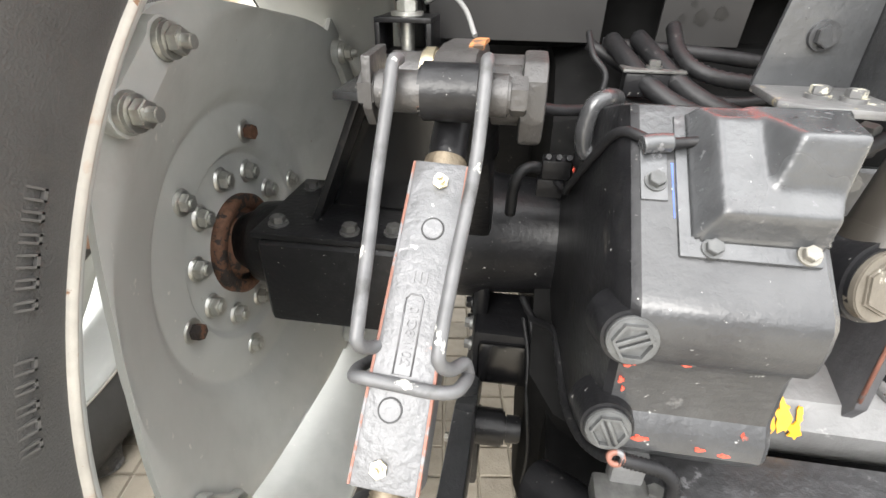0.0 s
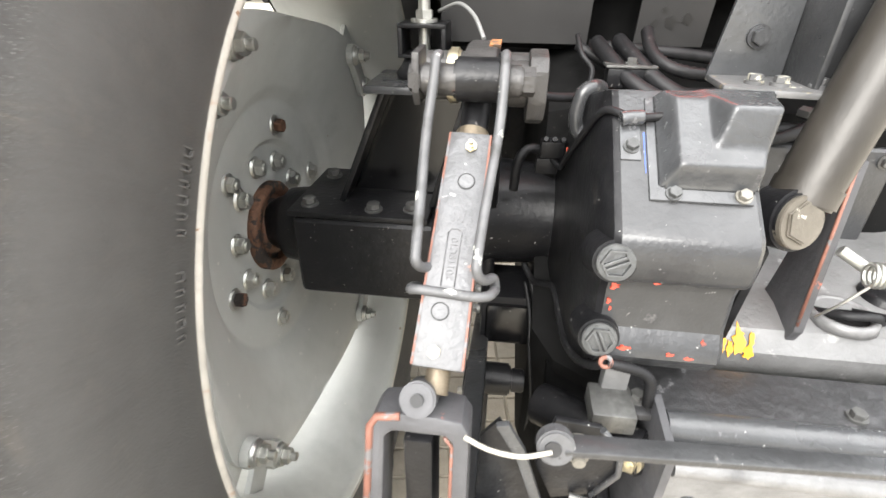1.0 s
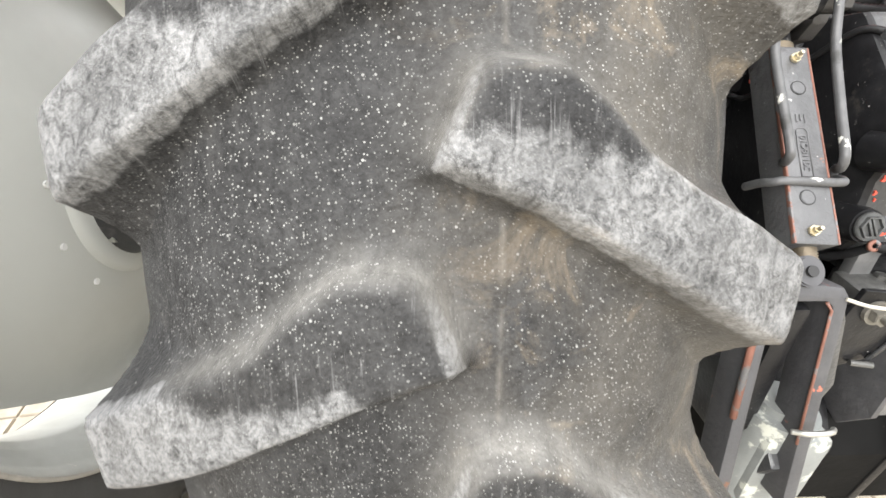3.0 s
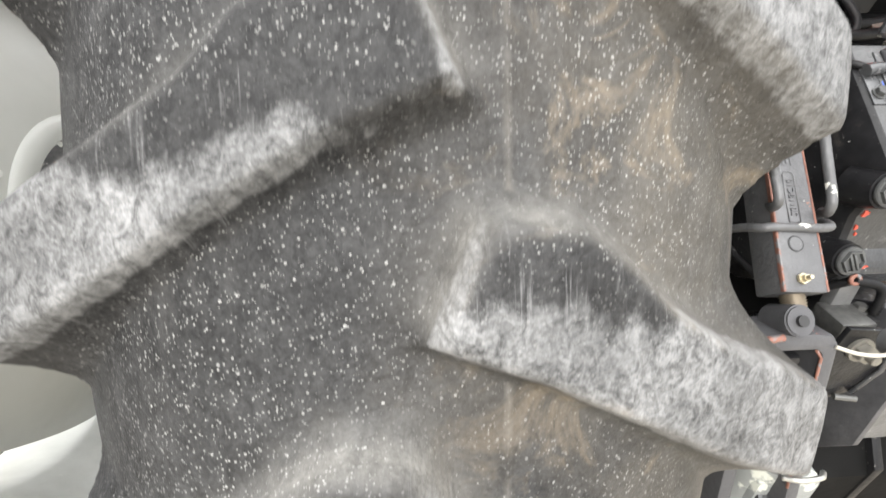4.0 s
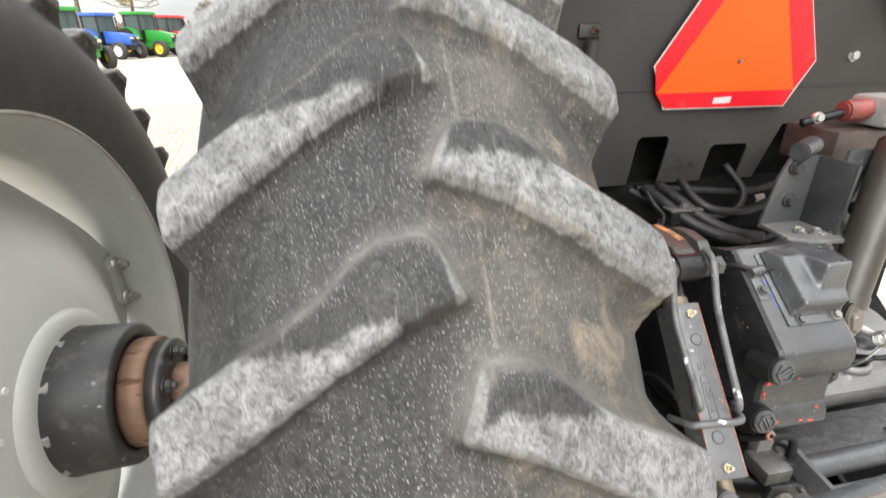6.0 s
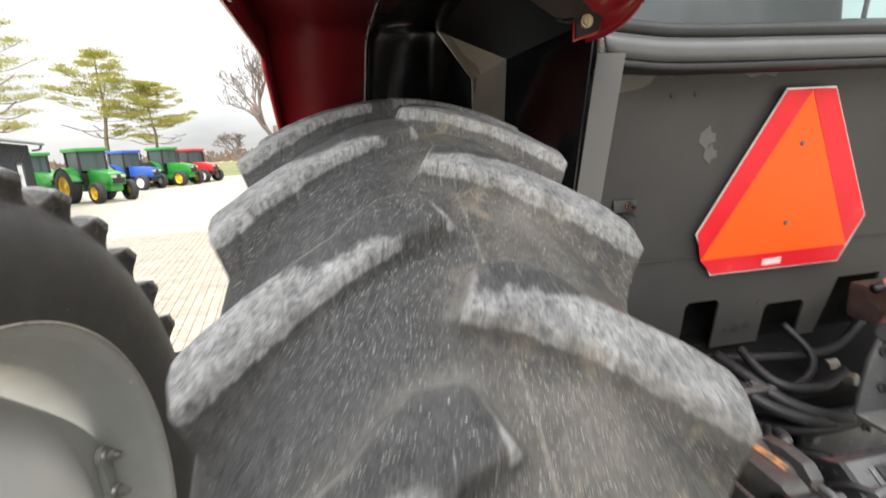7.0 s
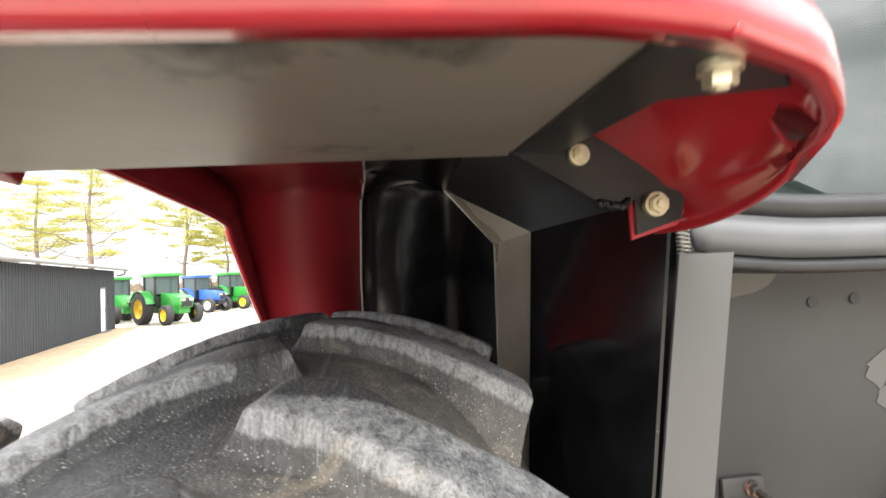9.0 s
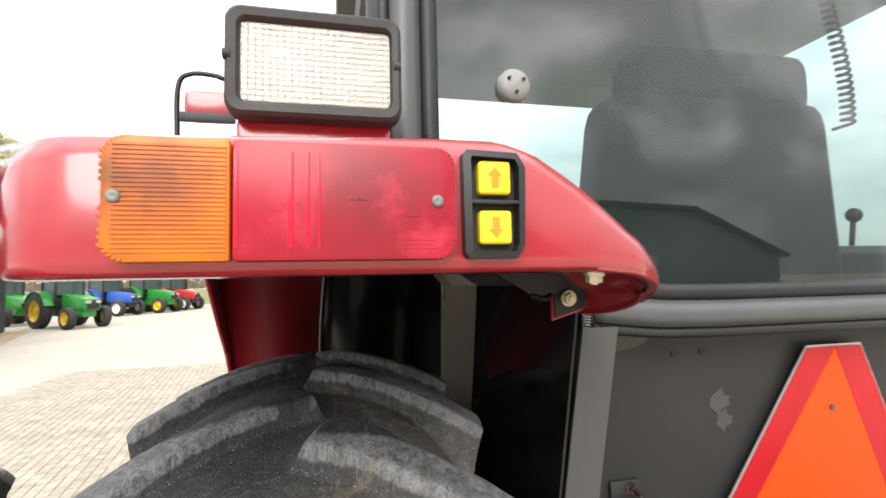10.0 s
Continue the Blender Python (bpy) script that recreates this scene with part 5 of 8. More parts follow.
bm = bmesh.new()
add_hex(bm, (0.314, 0.602, 1.182), (0.30, -0.90, 0.28), 0.025, 0.014)
add_cyl(bm, (0.313, 0.604, 1.181), (0.317, 0.594, 1.184), 0.031, seg=28, bevel=0.001)
part("cap", bm, M["cap_brown"], top_link, "dull grey-brown hexagon cap")
# plate beside it with a red edge and lynch pin
side_plate = thing("sway_plate", "dark steel plate with red chipped edge and holes", "plate")
bm = bmesh.new()
add_prism(bm, [(0.665, 1.235), (0.690, 1.235), (0.730, 1.02), (0.760, 0.90), (0.690, 0.88), (0.640, 1.00)], 0.014, Matrix.Translation((0.392, 0, 0)) @ YZ, 0.003)
part("plate", bm, M["yoke"], side_plate)
bm = bmesh.new()
add_tube(bm, [(0.394, 0.664, 1.232), (0.394, 0.655, 1.15), (0.394, 0.641, 1.01)], 0.0022, 8, smooth_line=False)
part("worn_edge", bm, M["chip"], side_plate)
bm = bmesh.new()
add_prism(bm, [(0.62, 1.13), (0.68, 1.16), (0.80, 1.00), (0.83, 0.90), (0.72, 0.88), (0.64, 0.98)], 0.012, Matrix.Translation((0.300, 0, 0)) @ YZ, 0.003)
part("inner_plate", bm, M["black"], side_plate)
for p in ((0.313, 0.685, 1.075), (0.313, 0.715, 1.005)):
    bm = bmesh.new()
    add_cyl(bm, Vector(p) - Vector((0.004, 0, 0)), Vector(p) + Vector((0.003, 0, 0)), 0.014, seg=24)
    part("hole_plug", bm, M["plug"], side_plate)
pin2 = thing("lynch_pin", "zinc lynch pin with coiled ring on a wire", "pin")
bm = bmesh.new()
for k in range(3):
    pts = [Vector((0.428 + 0.006 * k + 0.002 * math.cos(a), 0.615 + 0.014 * math.cos(a), 1.112 + 0.014 * math.sin(a))) for a in np.linspace(0, 6.2, 14)]
    add_tube(bm, pts, 0.0024, 6, 2)
part("ring", bm, M["zinc"], pin2)
bm = bmesh.new()
add_cyl(bm, (0.408, 0.650, 1.125), (0.452, 0.632, 1.100), 0.0075, seg=16, bevel=0.001)
part("shank", bm, M["zinc"], pin2)
bm = bmesh.new()
add_tube(bm, [(0.428, 0.605, 1.105), (0.410, 0.612, 1.07), (0.402, 0.630, 1.035)], 0.002, 6)
part("wire", bm, M["zinc"], pin2)
# bright drawbar casting on the floor side
draw = thing("drawbar_support", "grey cast drawbar support with yellow paint patch", "casting")
stations = [(0.255, 0.10), (0.275, 0.02), (0.30, 0.0), (0.62, 0.0), (0.66, 0.05), (0.70, 0.3)]
prof2 = [(1.20, 1.02), (0.80, 1.015), (0.700, 1.005), (0.655, 0.990), (0.638, 0.960), (0.640, 0.925), (0.655, 0.900), (0.72, 0.86), (1.20, 0.82)]
loft_x(stations, prof2, "casting", M["cast_pale"], draw)
yellow_bits = []
for k, (x0, x1, z0, z1) in enumerate(((0.301, 0.315, 0.958, 0.985), (0.3145, 0.324, 0.953, 0.976), (0.322, 0.340, 0.956, 0.993), (0.337, 0.352, 0.951, 0.972), (0.344, 0.352, 0.968, 0.988))):
    bm = bmesh.new()
    n = 15
    ring = [((x0 + x1) / 2 + (x1 - x0) / 2 * math.cos(2 * math.pi * i / n) * (0.85 + 0.28 * math.sin(i * 2.6 + k)), (z0 + z1) / 2 + (z1 - z0) / 2 * math.sin(2 * math.pi * i / n) * (0.85 + 0.25 * math.cos(i * 2.1 + 2 * k))) for i in range(n)]
    add_prism(bm, ring, 0.002)
    for v in bm.verts:
        x, z, d = v.co
        v.co = Vector((x, np.interp(z, [0.94, 0.96, 0.99, 1.005, 1.02], [0.634, 0.636, 0.653, 0.690, 0.79]) - 0.003 + d, z))
    yellow_bits.append(bm)
M["yellow"] = mat("yellow_warning_paint", (0.70, 0.33, 0.015), 0.5, 0, 0.25, 40, 0.2, spots=[((0.08, 0.07, 0.06), 0.36, 38, 0.5)])
for bm in yellow_bits:
    part("paint_patch", bm, M["yellow"], draw, "worn yellow paint patch")
bm = bmesh.new()
add_lathe(bm, [(1.000, 0.046), (1.012, 0.044), (1.016, 0.040), (1.014, 0.034), (0.998, 0.031)], 36, "z", close=True)
bmesh.ops.translate(bm, verts=bm.verts, vec=(0.478, 0.688, -0.006))
socket = part("socket", bm, M["cast_pale"], draw, "round cast pocket", True)
# black disc: the pocket's inner shade as colour
bm = bmesh.new()
add_cyl(bm, (0.478, 0.688, 1.000), (0.478, 0.688, 1.0045), 0.0315, seg=28)
part("socket_floor", bm, M["shaded_black"], socket)
bm = bmesh.new()
add_lathe(bm, [(0.955, 0.050), (0.975, 0.046), (0.985, 0.036), (1.015, 0.034), (1.018, 0.030), (1.018, 0.0)], 32, "z")
bmesh.ops.translate(bm, verts=bm.verts, vec=(0.560, 0.735, 0.0))
part("post", bm, M["black"], draw)
for x in (0.44, 0.50):
    bm = bmesh.new()
    add_tube(bm, [(x, 0.70, 1.00), (x + 0.02, 0.66, 1.02), (x + 0.06, 0.66, 1.02), (x + 0.10, 0.69, 0.99)], 0.006, 8)
    part("spring_clip", bm, M["hose"], draw)
# ledge plate under the housing
ledge = thing("step_plate", "rough black steel ledge plate below the housing", "plate")
bm = bmesh.new()
add_box(bm, (0.150, 0.505, 0.946), (0.62, 0.600, 0.957), 0.003)
part("plate", bm, M["rough_black"], ledge)
bm = bmesh.new()
add_box(bm, (0.112, 0.490, 0.935), (0.165, 0.545, 0.965), 0.004)
part("corner_block", bm, M["steel_dark"], ledge)
bm = bmesh.new()
add_box(bm, (0.128, 0.535, 0.955), (0.160, 0.555, 1.005), 0.003)
part("upright", bm, M["cast_pale"], ledge)
for p in ((0.172, 0.53), (0.43, 0.535)):
    bm = bmesh.new()
    add_bolt(bm, (p[0], p[1], 0.959), (0, 0, 1), 0.008)
    part("bolt", bm, M["steel_dark"], ledge)
# perforated bracket and bars at the bottom
perf = thing("perforated_bracket", "grey steel bracket with a row of holes", "bracket")
PM = Matrix.Translation((0.20, 0.452, 0.93)) @ Matrix.Rotation(radians(8), 4, "X")
bm = bmesh.new()
add_box(bm, (0.0, 0.0, -0.22), (0.52, 0.008, 0.0), 0.002, PM)
part("plate", bm, M["cast_pale"], perf)
bm = bmesh.new()
add_cyl(bm, PM @ Vector((0.0, 0.004, 0.004)), PM @ Vector((0.52, 0.004, 0.004)), 0.012, seg=24)
part("rolled_edge", bm, M["cast_pale"], perf)
bm = bmesh.new()
add_cyl(bm, (0.20, 0.50, 0.948), (0.70, 0.51, 0.945), 0.020, seg=28)
part("round_bar", bm, M["grey_worn"], perf)
for k in range(9):
    bm = bmesh.new()
    c = PM @ Vector((0.035 + 0.051 * k, -0.001, -0.062))
    add_lathe(bm, [(-0.001, 0.0090), (0.0012, 0.0085), (0.0012, 0.0068), (-0.0004, 0.0064), (-0.0006, 0.0)], 24, "z")
    bmesh.ops.transform(bm, matrix=Matrix.Translation(c) @ Matrix.Rotation(radians(98), 4, "X"), verts=bm.verts)
    part("punched_hole", bm, M["plug_dark"], perf)
for x in (0.185, 0.74):
    bm = bmesh.new()
    add_prism(bm, [(0.44, 0.97), (0.52, 0.98), (0.62, 0.92), (0.62, 0.74), (0.48, 0.70), (0.44, 0.76)], 0.010, Matrix.Translation((x, 0, 0)) @ YZ, 0.002)
    part("end_plate", bm, M["yoke"], perf)
bm = bmesh.new()
add_bolt(bm, (0.165, 0.480, 0.905), (-0.7, -0.7, 0.1), 0.011, stud=0.008)
part("nut", bm, M["brass"], perf, "yellow zinc nut")
bm = bmesh.new()
add_cyl(bm, (0.185, 0.49, 0.905), (0.06, 0.58, 0.88), 0.030, seg=28, bevel=0.003)
part("pivot_tube", bm, M["black"], perf)
# telescopic bar with an eye, and the white cable
tele = thing("stabiliser_bar", "flat dark stabiliser bar with round eye", "bar")
E0, E1 = Vector((0.052, 0.385, 1.035)), Vector((0.66, 0.455, 0.985))
bm = bmesh.new()
add_box(bm, (-0.004, -0.30, -0.011), (0.004, 0.30, 0.011), 0.002, Matrix.Translation((E0 + E1) / 2) @ (E1 - E0).to_track_quat("Y", "X").to_matrix().to_4x4())
part("flat_bar", bm, M["grey"], tele)
bm = bmesh.new()
add_cyl(bm, E0 + Vector((0, -0.008, 0.003)), E0 + Vector((0, 0.008, -0.003)), 0.018, seg=28, bevel=0.002)
part("eye", bm, M["arm"], tele)
bm = bmesh.new()
add_cyl(bm, E0 + Vector((-0.003, -0.0095, 0.003)), E0 + Vector((-0.003, 0.0, 0.0)), 0.008, seg=20)
part("eye_hole", bm, M["plug_dark"], tele)
bm = bmesh.new()
add_prism(bm, [(-0.004, 1.010), (0.010, 1.014), (0.030, 0.975), (0.066, 0.860), (0.048, 0.745), (0.030, 0.740), (0.054, 0.858), (0.020, 0.965)], 0.008, Matrix.Translation((0, 0.418, 0)) @ XZ, 0.002)
part("drop_strap", bm, M["grey_worn"], tele)
bm = bmesh.new()
add_prism(bm, [(0.000, 1.010), (0.022, 0.965), (0.055, 0.858), (0.032, 0.745), (-0.02, 0.70), (-0.02, 0.98)], 0.006, Matrix.Translation((0, 0.428, 0)) @ XZ, 0.001)
part("side_web", bm, M["black"], tele)
bm = bmesh.new()
add_prism(bm, [(0.060, 1.005), (0.110, 1.000), (0.135, 0.968), (0.138, 0.930), (0.112, 0.885), (0.070, 0.870), (0.045, 0.93)], 0.008, Matrix.Translation((0, 0.440, 0)) @ XZ, 0.002)
part("guide_plate", bm, M["black"], tele)
bm = bmesh.new()
add_tube(bm, [(0.110, 0.438, 1.000), (0.135, 0.438, 0.968), (0.138, 0.438, 0.930), (0.114, 0.438, 0.888)], 0.004, 8, smooth_line=False)
part("plate_edge", bm, M["grey_worn"], tele)
bm = bmesh.new()
add_bolt(bm, (0.086, 0.436, 0.972), (0, -1, 0.1), 0.012, stud=0.012)
part("nut", bm, M["zinc_dull"], tele, "dull zinc nut")
bm = bmesh.new()
add_cyl(bm, (0.090, 0.436, 0.884), (0.118, 0.430, 0.884), 0.0045, seg=12)
part("cotter", bm, M["steel_dark"], tele)
bm = bmesh.new()
add_tube(bm, [(-0.034, 0.375, 1.043), (-0.010, 0.368, 1.038), (0.020, 0.367, 1.035), (0.048, 0.374, 1.037)], 0.0023, 8)
tagged(bm_object("tether_cable", bm, M["white_rope"]), "short off-white tether cable to the stabiliser bar", "cable")
# pump and brackets below the axle
pump = thing("steering_pump", "black box pump with cylinder below the axle", "pump")
bm = bmesh.new()
add_box(bm, (-0.040, 0.860, 0.740), (0.085, 0.99, 0.862), 0.012)
part("box", bm, M["black"], pump)
bm = bmesh.new()
add_box(bm, (-0.028, 0.850, 0.752), (0.075, 0.864, 0.846), 0.010)
part("cover", bm, M["black_gloss"], pump)
bm = bmesh.new()
add_cyl(bm, (-0.055, 0.800, 0.700), (0.030, 0.800, 0.700), 0.033, seg=32, bevel=0.004)
part("cylinder", bm, M["black"], pump)
bm = bmesh.new()
add_cyl(bm, (0.030, 0.800, 0.700), (0.058, 0.800, 0.700), 0.024, seg=24, bevel=0.003)
part("end_fitting", bm, M["black"], pump)
bm = bmesh.new()
add_box(bm, (-0.066, 0.775, 0.560), (-0.012, 0.860, 0.690), 0.008)
part("bracket_block", bm, M["black"], pump)
for z in (0.585, 0.655):
    bm = bmesh.new()
    add_bolt(bm, (-0.067, 0.80, z), (-1, 0, 0), 0.008)
    part("bolt", bm, M["zinc_dull"], pump)
for p in ((-0.046, 0.90, 0.80), (-0.046, 0.90, 0.85)):
    bm = bmesh.new()
    add_bolt(bm, p, (-1, 0, 0), 0.009)
    part("bolt", bm, M["steel_dark"], pump)
trunk = thing("transmission_tunnel", "black lower transmission case behind the hitch", "gearbox")
loft_x([(0.06, 0.25), (0.10, 0.08), (0.16, 0.0), (0.80, 0.0), (0.9, 0.2)], [(2.6, 1.30), (1.10, 1.30), (0.95, 1.22), (0.93, 0.95), (0.80, 0.86), (0.72, 0.80), (0.72, 0.45), (0.85, 0.35), (2.6, 0.35)], "case", M["shaded_black"], trunk)
bm = bmesh.new()
add_box(bm, (0.30, 0.905, 0.98), (0.62, 0.925, 1.18), 0.012, None, 3)
lid = part("side_cover", bm, M["grey"], trunk)
for x in (0.32, 0.46, 0.60):
    for z in (1.0, 1.16):
        bm = bmesh.new()
        add_bolt(bm, (x, 0.904, z), (0, -1, 0), 0.009)
        part("cover_bolt", bm, M["steel_dark"], lid)

frame_low = thing("hitch_casting", "black cast drawbar frame under the transmission", "frame")
loft_x([(0.090, 0.25), (0.11, 0.05), (0.14, 0.0), (0.95, 0.0), (1.0, 0.2)], [(2.4, 0.80), (0.80, 0.80), (0.60, 0.74), (0.50, 0.70), (0.46, 0.64), (0.47, 0.50), (0.56, 0.40), (2.4, 0.36)], "casting", M["shaded_black"], frame_low)
for x in (0.16, 0.29, 0.45):
    bm = bmesh.new()
    add_prism(bm, [(0.47, 0.45), (0.455, 0.66), (0.50, 0.72), (0.60, 0.76), (0.66, 0.76), (0.66, 0.45)], 0.018, Matrix.Translation((x, 0, 0)) @ YZ, 0.004)
    part("rib", bm, M["black"], frame_low)

# black mass with straps added to block the bright gap ahead of the axle
tank = thing("dark_filler", "added black mass ahead of the rear axle", "tank")
bm = bmesh.new()
add_box(bm, (-0.46, 1.98, 0.42), (0.12, 2.75, 1.30), 0.09, None, 4)
part("body", bm, M["hose"], tank)
bm = bmesh.new()
add_box(bm, (-0.44, 1.96, 1.30), (0.12, 2.80, 1.78), 0.02)
part("cab_floor_support", bm, M["black"], tank)
for z in (0.62, 1.06):
    bm = bmesh.new()
    add_box(bm, (-0.47, 1.965, z), (0.125, 2.76, z + 0.05), 0.006)
    part("strap", bm, M["steel_dark"], tank)

# ---- cables and hoses ----


def hose(name, pts, r, material, label, category="hose", wave=0.0, group="hoses behind the hitch"):
    bm = bmesh.new()
    add_tube(bm, pts, r, 12 if r > 0.006 else 8, 8, wave=wave, pitch=0.007)
    return tagged(bm_object(name, bm, material), label, category, group)


hose("wiring_sleeve", [(0.040, 0.905, 0.915), (0.060, 0.86, 0.905), (0.083, 0.79, 0.945), (0.088, 0.74, 0.955), (0.092, 0.69, 0.945), (0.096, 0.64, 0.945), (0.104, 0.585, 0.965), (0.114, 0.545, 0.993), (0.121, 0.521, 1.020)], 0.0062, M["hose"], "black wiring sleeve down the housing", "cable", 0.05)
hose("wiring_sleeve", [(0.123, 0.519, 1.023), (0.134, 0.518, 1.021), (0.150, 0.519, 1.017), (0.166, 0.520, 1.011), (0.176, 0.518, 1.002), (0.179, 0.516, 0.985), (0.181, 0.516, 0.962)], 0.0062, M["hose"], "black corrugated wiring sleeve below the grommet", "cable", 0.16)
hose("wire", [(0.045, 0.88, 0.89), (0.058, 0.84, 0.84), (0.062, 0.80, 0.78), (0.075, 0.78, 0.66), (0.07, 0.80, 0.50)], 0.0035, M["hose"], "thin black wire below the axle", "cable")
hose("wire", [(0.055, 0.88, 0.90), (0.075, 0.82, 0.82), (0.080, 0.80, 0.70), (0.09, 0.80, 0.50)], 0.0045, M["hose"], "thin black wire below the axle", "cable")
bm = bmesh.new()
add_lathe(bm, [(-0.004, 0.0145), (0.004, 0.0135), (0.004, 0.0065), (-0.004, 0.0065)], 28, "z", close=True)
bmesh.ops.transform(bm, matrix=Matrix.Translation((0.1205, 0.5165, 1.0255)) @ Matrix.Rotation(radians(72), 4, "X") @ Matrix.Scale(0.62, 4), verts=bm.verts)
tagged(bm_object("grommet", bm, M["chip"]), "small red ring grommet on the wiring sleeve", "grommet")
hose("steel_pipe", [(0.112, 0.79, 1.282), (0.098, 0.765, 1.288), (0.084, 0.758, 1.280), (0.079, 0.756, 1.255), (0.083, 0.754, 1.232), (0.098, 0.750, 1.226)], 0.0105, M["grey"], "bent dark grey steel oil pipe", "pipe")
bm = bmesh.new()
add_hex(bm, (0.086, 0.752, 1.227), (1, -0.1, 0), 0.016, 0.018)
tagged(bm_object("pipe_fitting", bm, M["grey"]), "dark grey hexagon pipe fitting", "fitting")
for dx, dz in ((0.0, 0.0), (0.036, 0.004)):
    hose("hydraulic_hose", [(0.130 + dx, 1.00, 1.318 + dz), (0.146 + dx, 0.94, 1.300 + dz), (0.172 + dx, 0.895, 1.276 + dz), (0.205 + dx, 0.870, 1.258 + dz), (0.250 + dx, 0.850, 1.244 + dz), (0.300 + dx, 0.850, 1.235 + dz)], 0.0125, M["hose"], "thick black hydraulic hose")
hose("conduit", [(0.205, 0.98, 1.34), (0.206, 0.93, 1.315), (0.225, 0.90, 1.298), (0.262, 0.89, 1.289), (0.320, 0.89, 1.286), (0.40, 0.92, 1.29)], 0.0095, M["hose"], "black corrugated conduit behind the hitch", "conduit", 0.09)
hose("hydraulic_hose", [(0.015, 0.74, 1.283), (0.045, 0.755, 1.275), (0.085, 0.785, 1.270), (0.130, 0.83, 1.266)], 0.0062, M["hose"], "thin black hose from the lift arm")
hose("cable", [(0.088, 0.93, 1.335), (0.094, 0.90, 1.312), (0.112, 0.89, 1.290), (0.108, 0.885, 1.262), (0.098, 0.88, 1.235)], 0.0042, M["hose"], "thin black cable above the housing", "cable")
for pts, r in (([(0.12, 1.02, 1.310), (0.25, 1.0, 1.305), (0.38, 1.0, 1.292), (0.47, 1.0, 1.30), (0.56, 1.02, 1.34)], 0.010),
               ([(0.10, 1.02, 1.31), (0.20, 0.98, 1.262), (0.29, 0.965, 1.245), (0.36, 0.965, 1.258), (0.385, 0.98, 1.30), (0.37, 1.04, 1.35)], 0.0085),
               ([(0.14, 0.95, 1.25), (0.26, 0.91, 1.222), (0.36, 0.905, 1.205), (0.47, 0.91, 1.205)], 0.011),
               ([(0.20, 0.93, 1.20), (0.31, 0.90, 1.180), (0.42, 0.89, 1.195), (0.50, 0.90, 1.245)], 0.010),
               ([(0.19, 0.90, 1.165), (0.28, 0.865, 1.155), (0.36, 0.845, 1.12), (0.40, 0.84, 1.05)], 0.012),
               ([(0.24, 0.90, 1.13), (0.31, 0.855, 1.12), (0.37, 0.835, 1.08), (0.39, 0.83, 1.02)], 0.009)):
    hose("hydraulic_hose", pts, r, M["hose"], "black rubber hydraulic hose behind the housing")
for p, d, r, mm in (((0.40, 0.955, 1.285), (1, -0.4, 0.3), 0.012, "zinc_dull"), ((0.425, 0.935, 1.262), (0.3, -1, 0.2), 0.014, "zinc_dull"), ((0.450, 0.915, 1.232), (0.5, -1, 0), 0.010, "steel_dark"), ((0.30, 0.845, 1.150), (1, -0.2, -0.2), 0.015, "brass_worn")):
    bm = bmesh.new()
    add_hex(bm, p, d, r, 0.020)
    tagged(bm_object("hose_fitting", bm, M[mm]), "worn hexagon hose fitting behind the housing", "fitting", "hose fittings")
hose("cable", [(0.072, 0.90, 1.145), (0.030, 0.885, 1.160), (0.010, 0.875, 1.140), (0.006, 0.88, 1.085)], 0.0085, M["hose"], "short black cable loop above the axle", "cable")
hose("cable", [(-0.15, 1.03, 1.36), (-0.11, 0.98, 1.375), (-0.08, 0.94, 1.36), (-0.06, 0.90, 1.33)], 0.0035, M["flaked_grey"], "pale ribbed wire near the cab mount", "cable")
clampb = thing("hose_clamp", "black two-bolt clamp holding the hoses", "clamp")
bm = bmesh.new()
add_box(bm, (0.138, 0.895, 1.262), (0.208, 0.925, 1.292), 0.004)
part("block", bm, M["black"], clampb)
bm = bmesh.new()
add_box(bm, (0.134, 0.892, 1.293), (0.212, 0.928, 1.297), 0.001)
part("top_strap", bm, M["steel_dark"], clampb, "strap with worn yellowish edge")
bm = bmesh.new()
add_bolt(bm, (0.174, 0.908, 1.298), (0, 0, 1), 0.007)
part("bolt", bm, M["steel_dark"], clampb)
conn = thing("electrical_connector", "small black electrical connector block with pins", "connector")
bm = bmesh.new()
add_box(bm, (0.045, 0.865, 1.150), (0.085, 0.895, 1.178), 0.003)
part("block", bm, M["black"], conn)
bm = bmesh.new()
add_box(bm, (0.040, 0.870, 1.120), (0.078, 0.890, 1.148), 0.004)
part("bracket", bm, M["black"], conn)
for x in (0.052, 0.066, 0.080):
    bm = bmesh.new()
    add_cyl(bm, (x, 0.862, 1.185), (x, 0.874, 1.178), 0.004, seg=10)
    part("terminal", bm, M["black"], conn)
bm = bmesh.new()
add_cyl(bm, (0.088, 0.85, 1.172), (0.094, 0.842, 1.176), 0.0055, seg=16, bevel=0.001)
part("red_cap", bm, M["red_touch"], conn, "bright red cap")

# ---- angle bracket on the housing ----
angle = thing("angle_bracket", "dark grey folded steel angle bracket with bolts", "bracket")
bm = bmesh.new()
add_prism(bm, [(0.238, 1.306), (0.330, 1.306), (0.330, 1.440), (0.268, 1.440), (0.252, 1.40)], 0.007, Matrix.Translation((0, 0.768, 0)) @ XZ, 0.002)
part("upright", bm, M["grey_worn"], angle)
bm = bmesh.new()
add_prism(bm, [(0.240, 0.775), (0.236, 0.70), (0.260, 0.678), (0.400, 0.66), (0.405, 0.775)], 0.008, Matrix.Translation((0, 0, 1.300)), 0.002)
part("foot", bm, M["foot_worn"], angle, "foot plate with worn pale paint")
bm = bmesh.new()
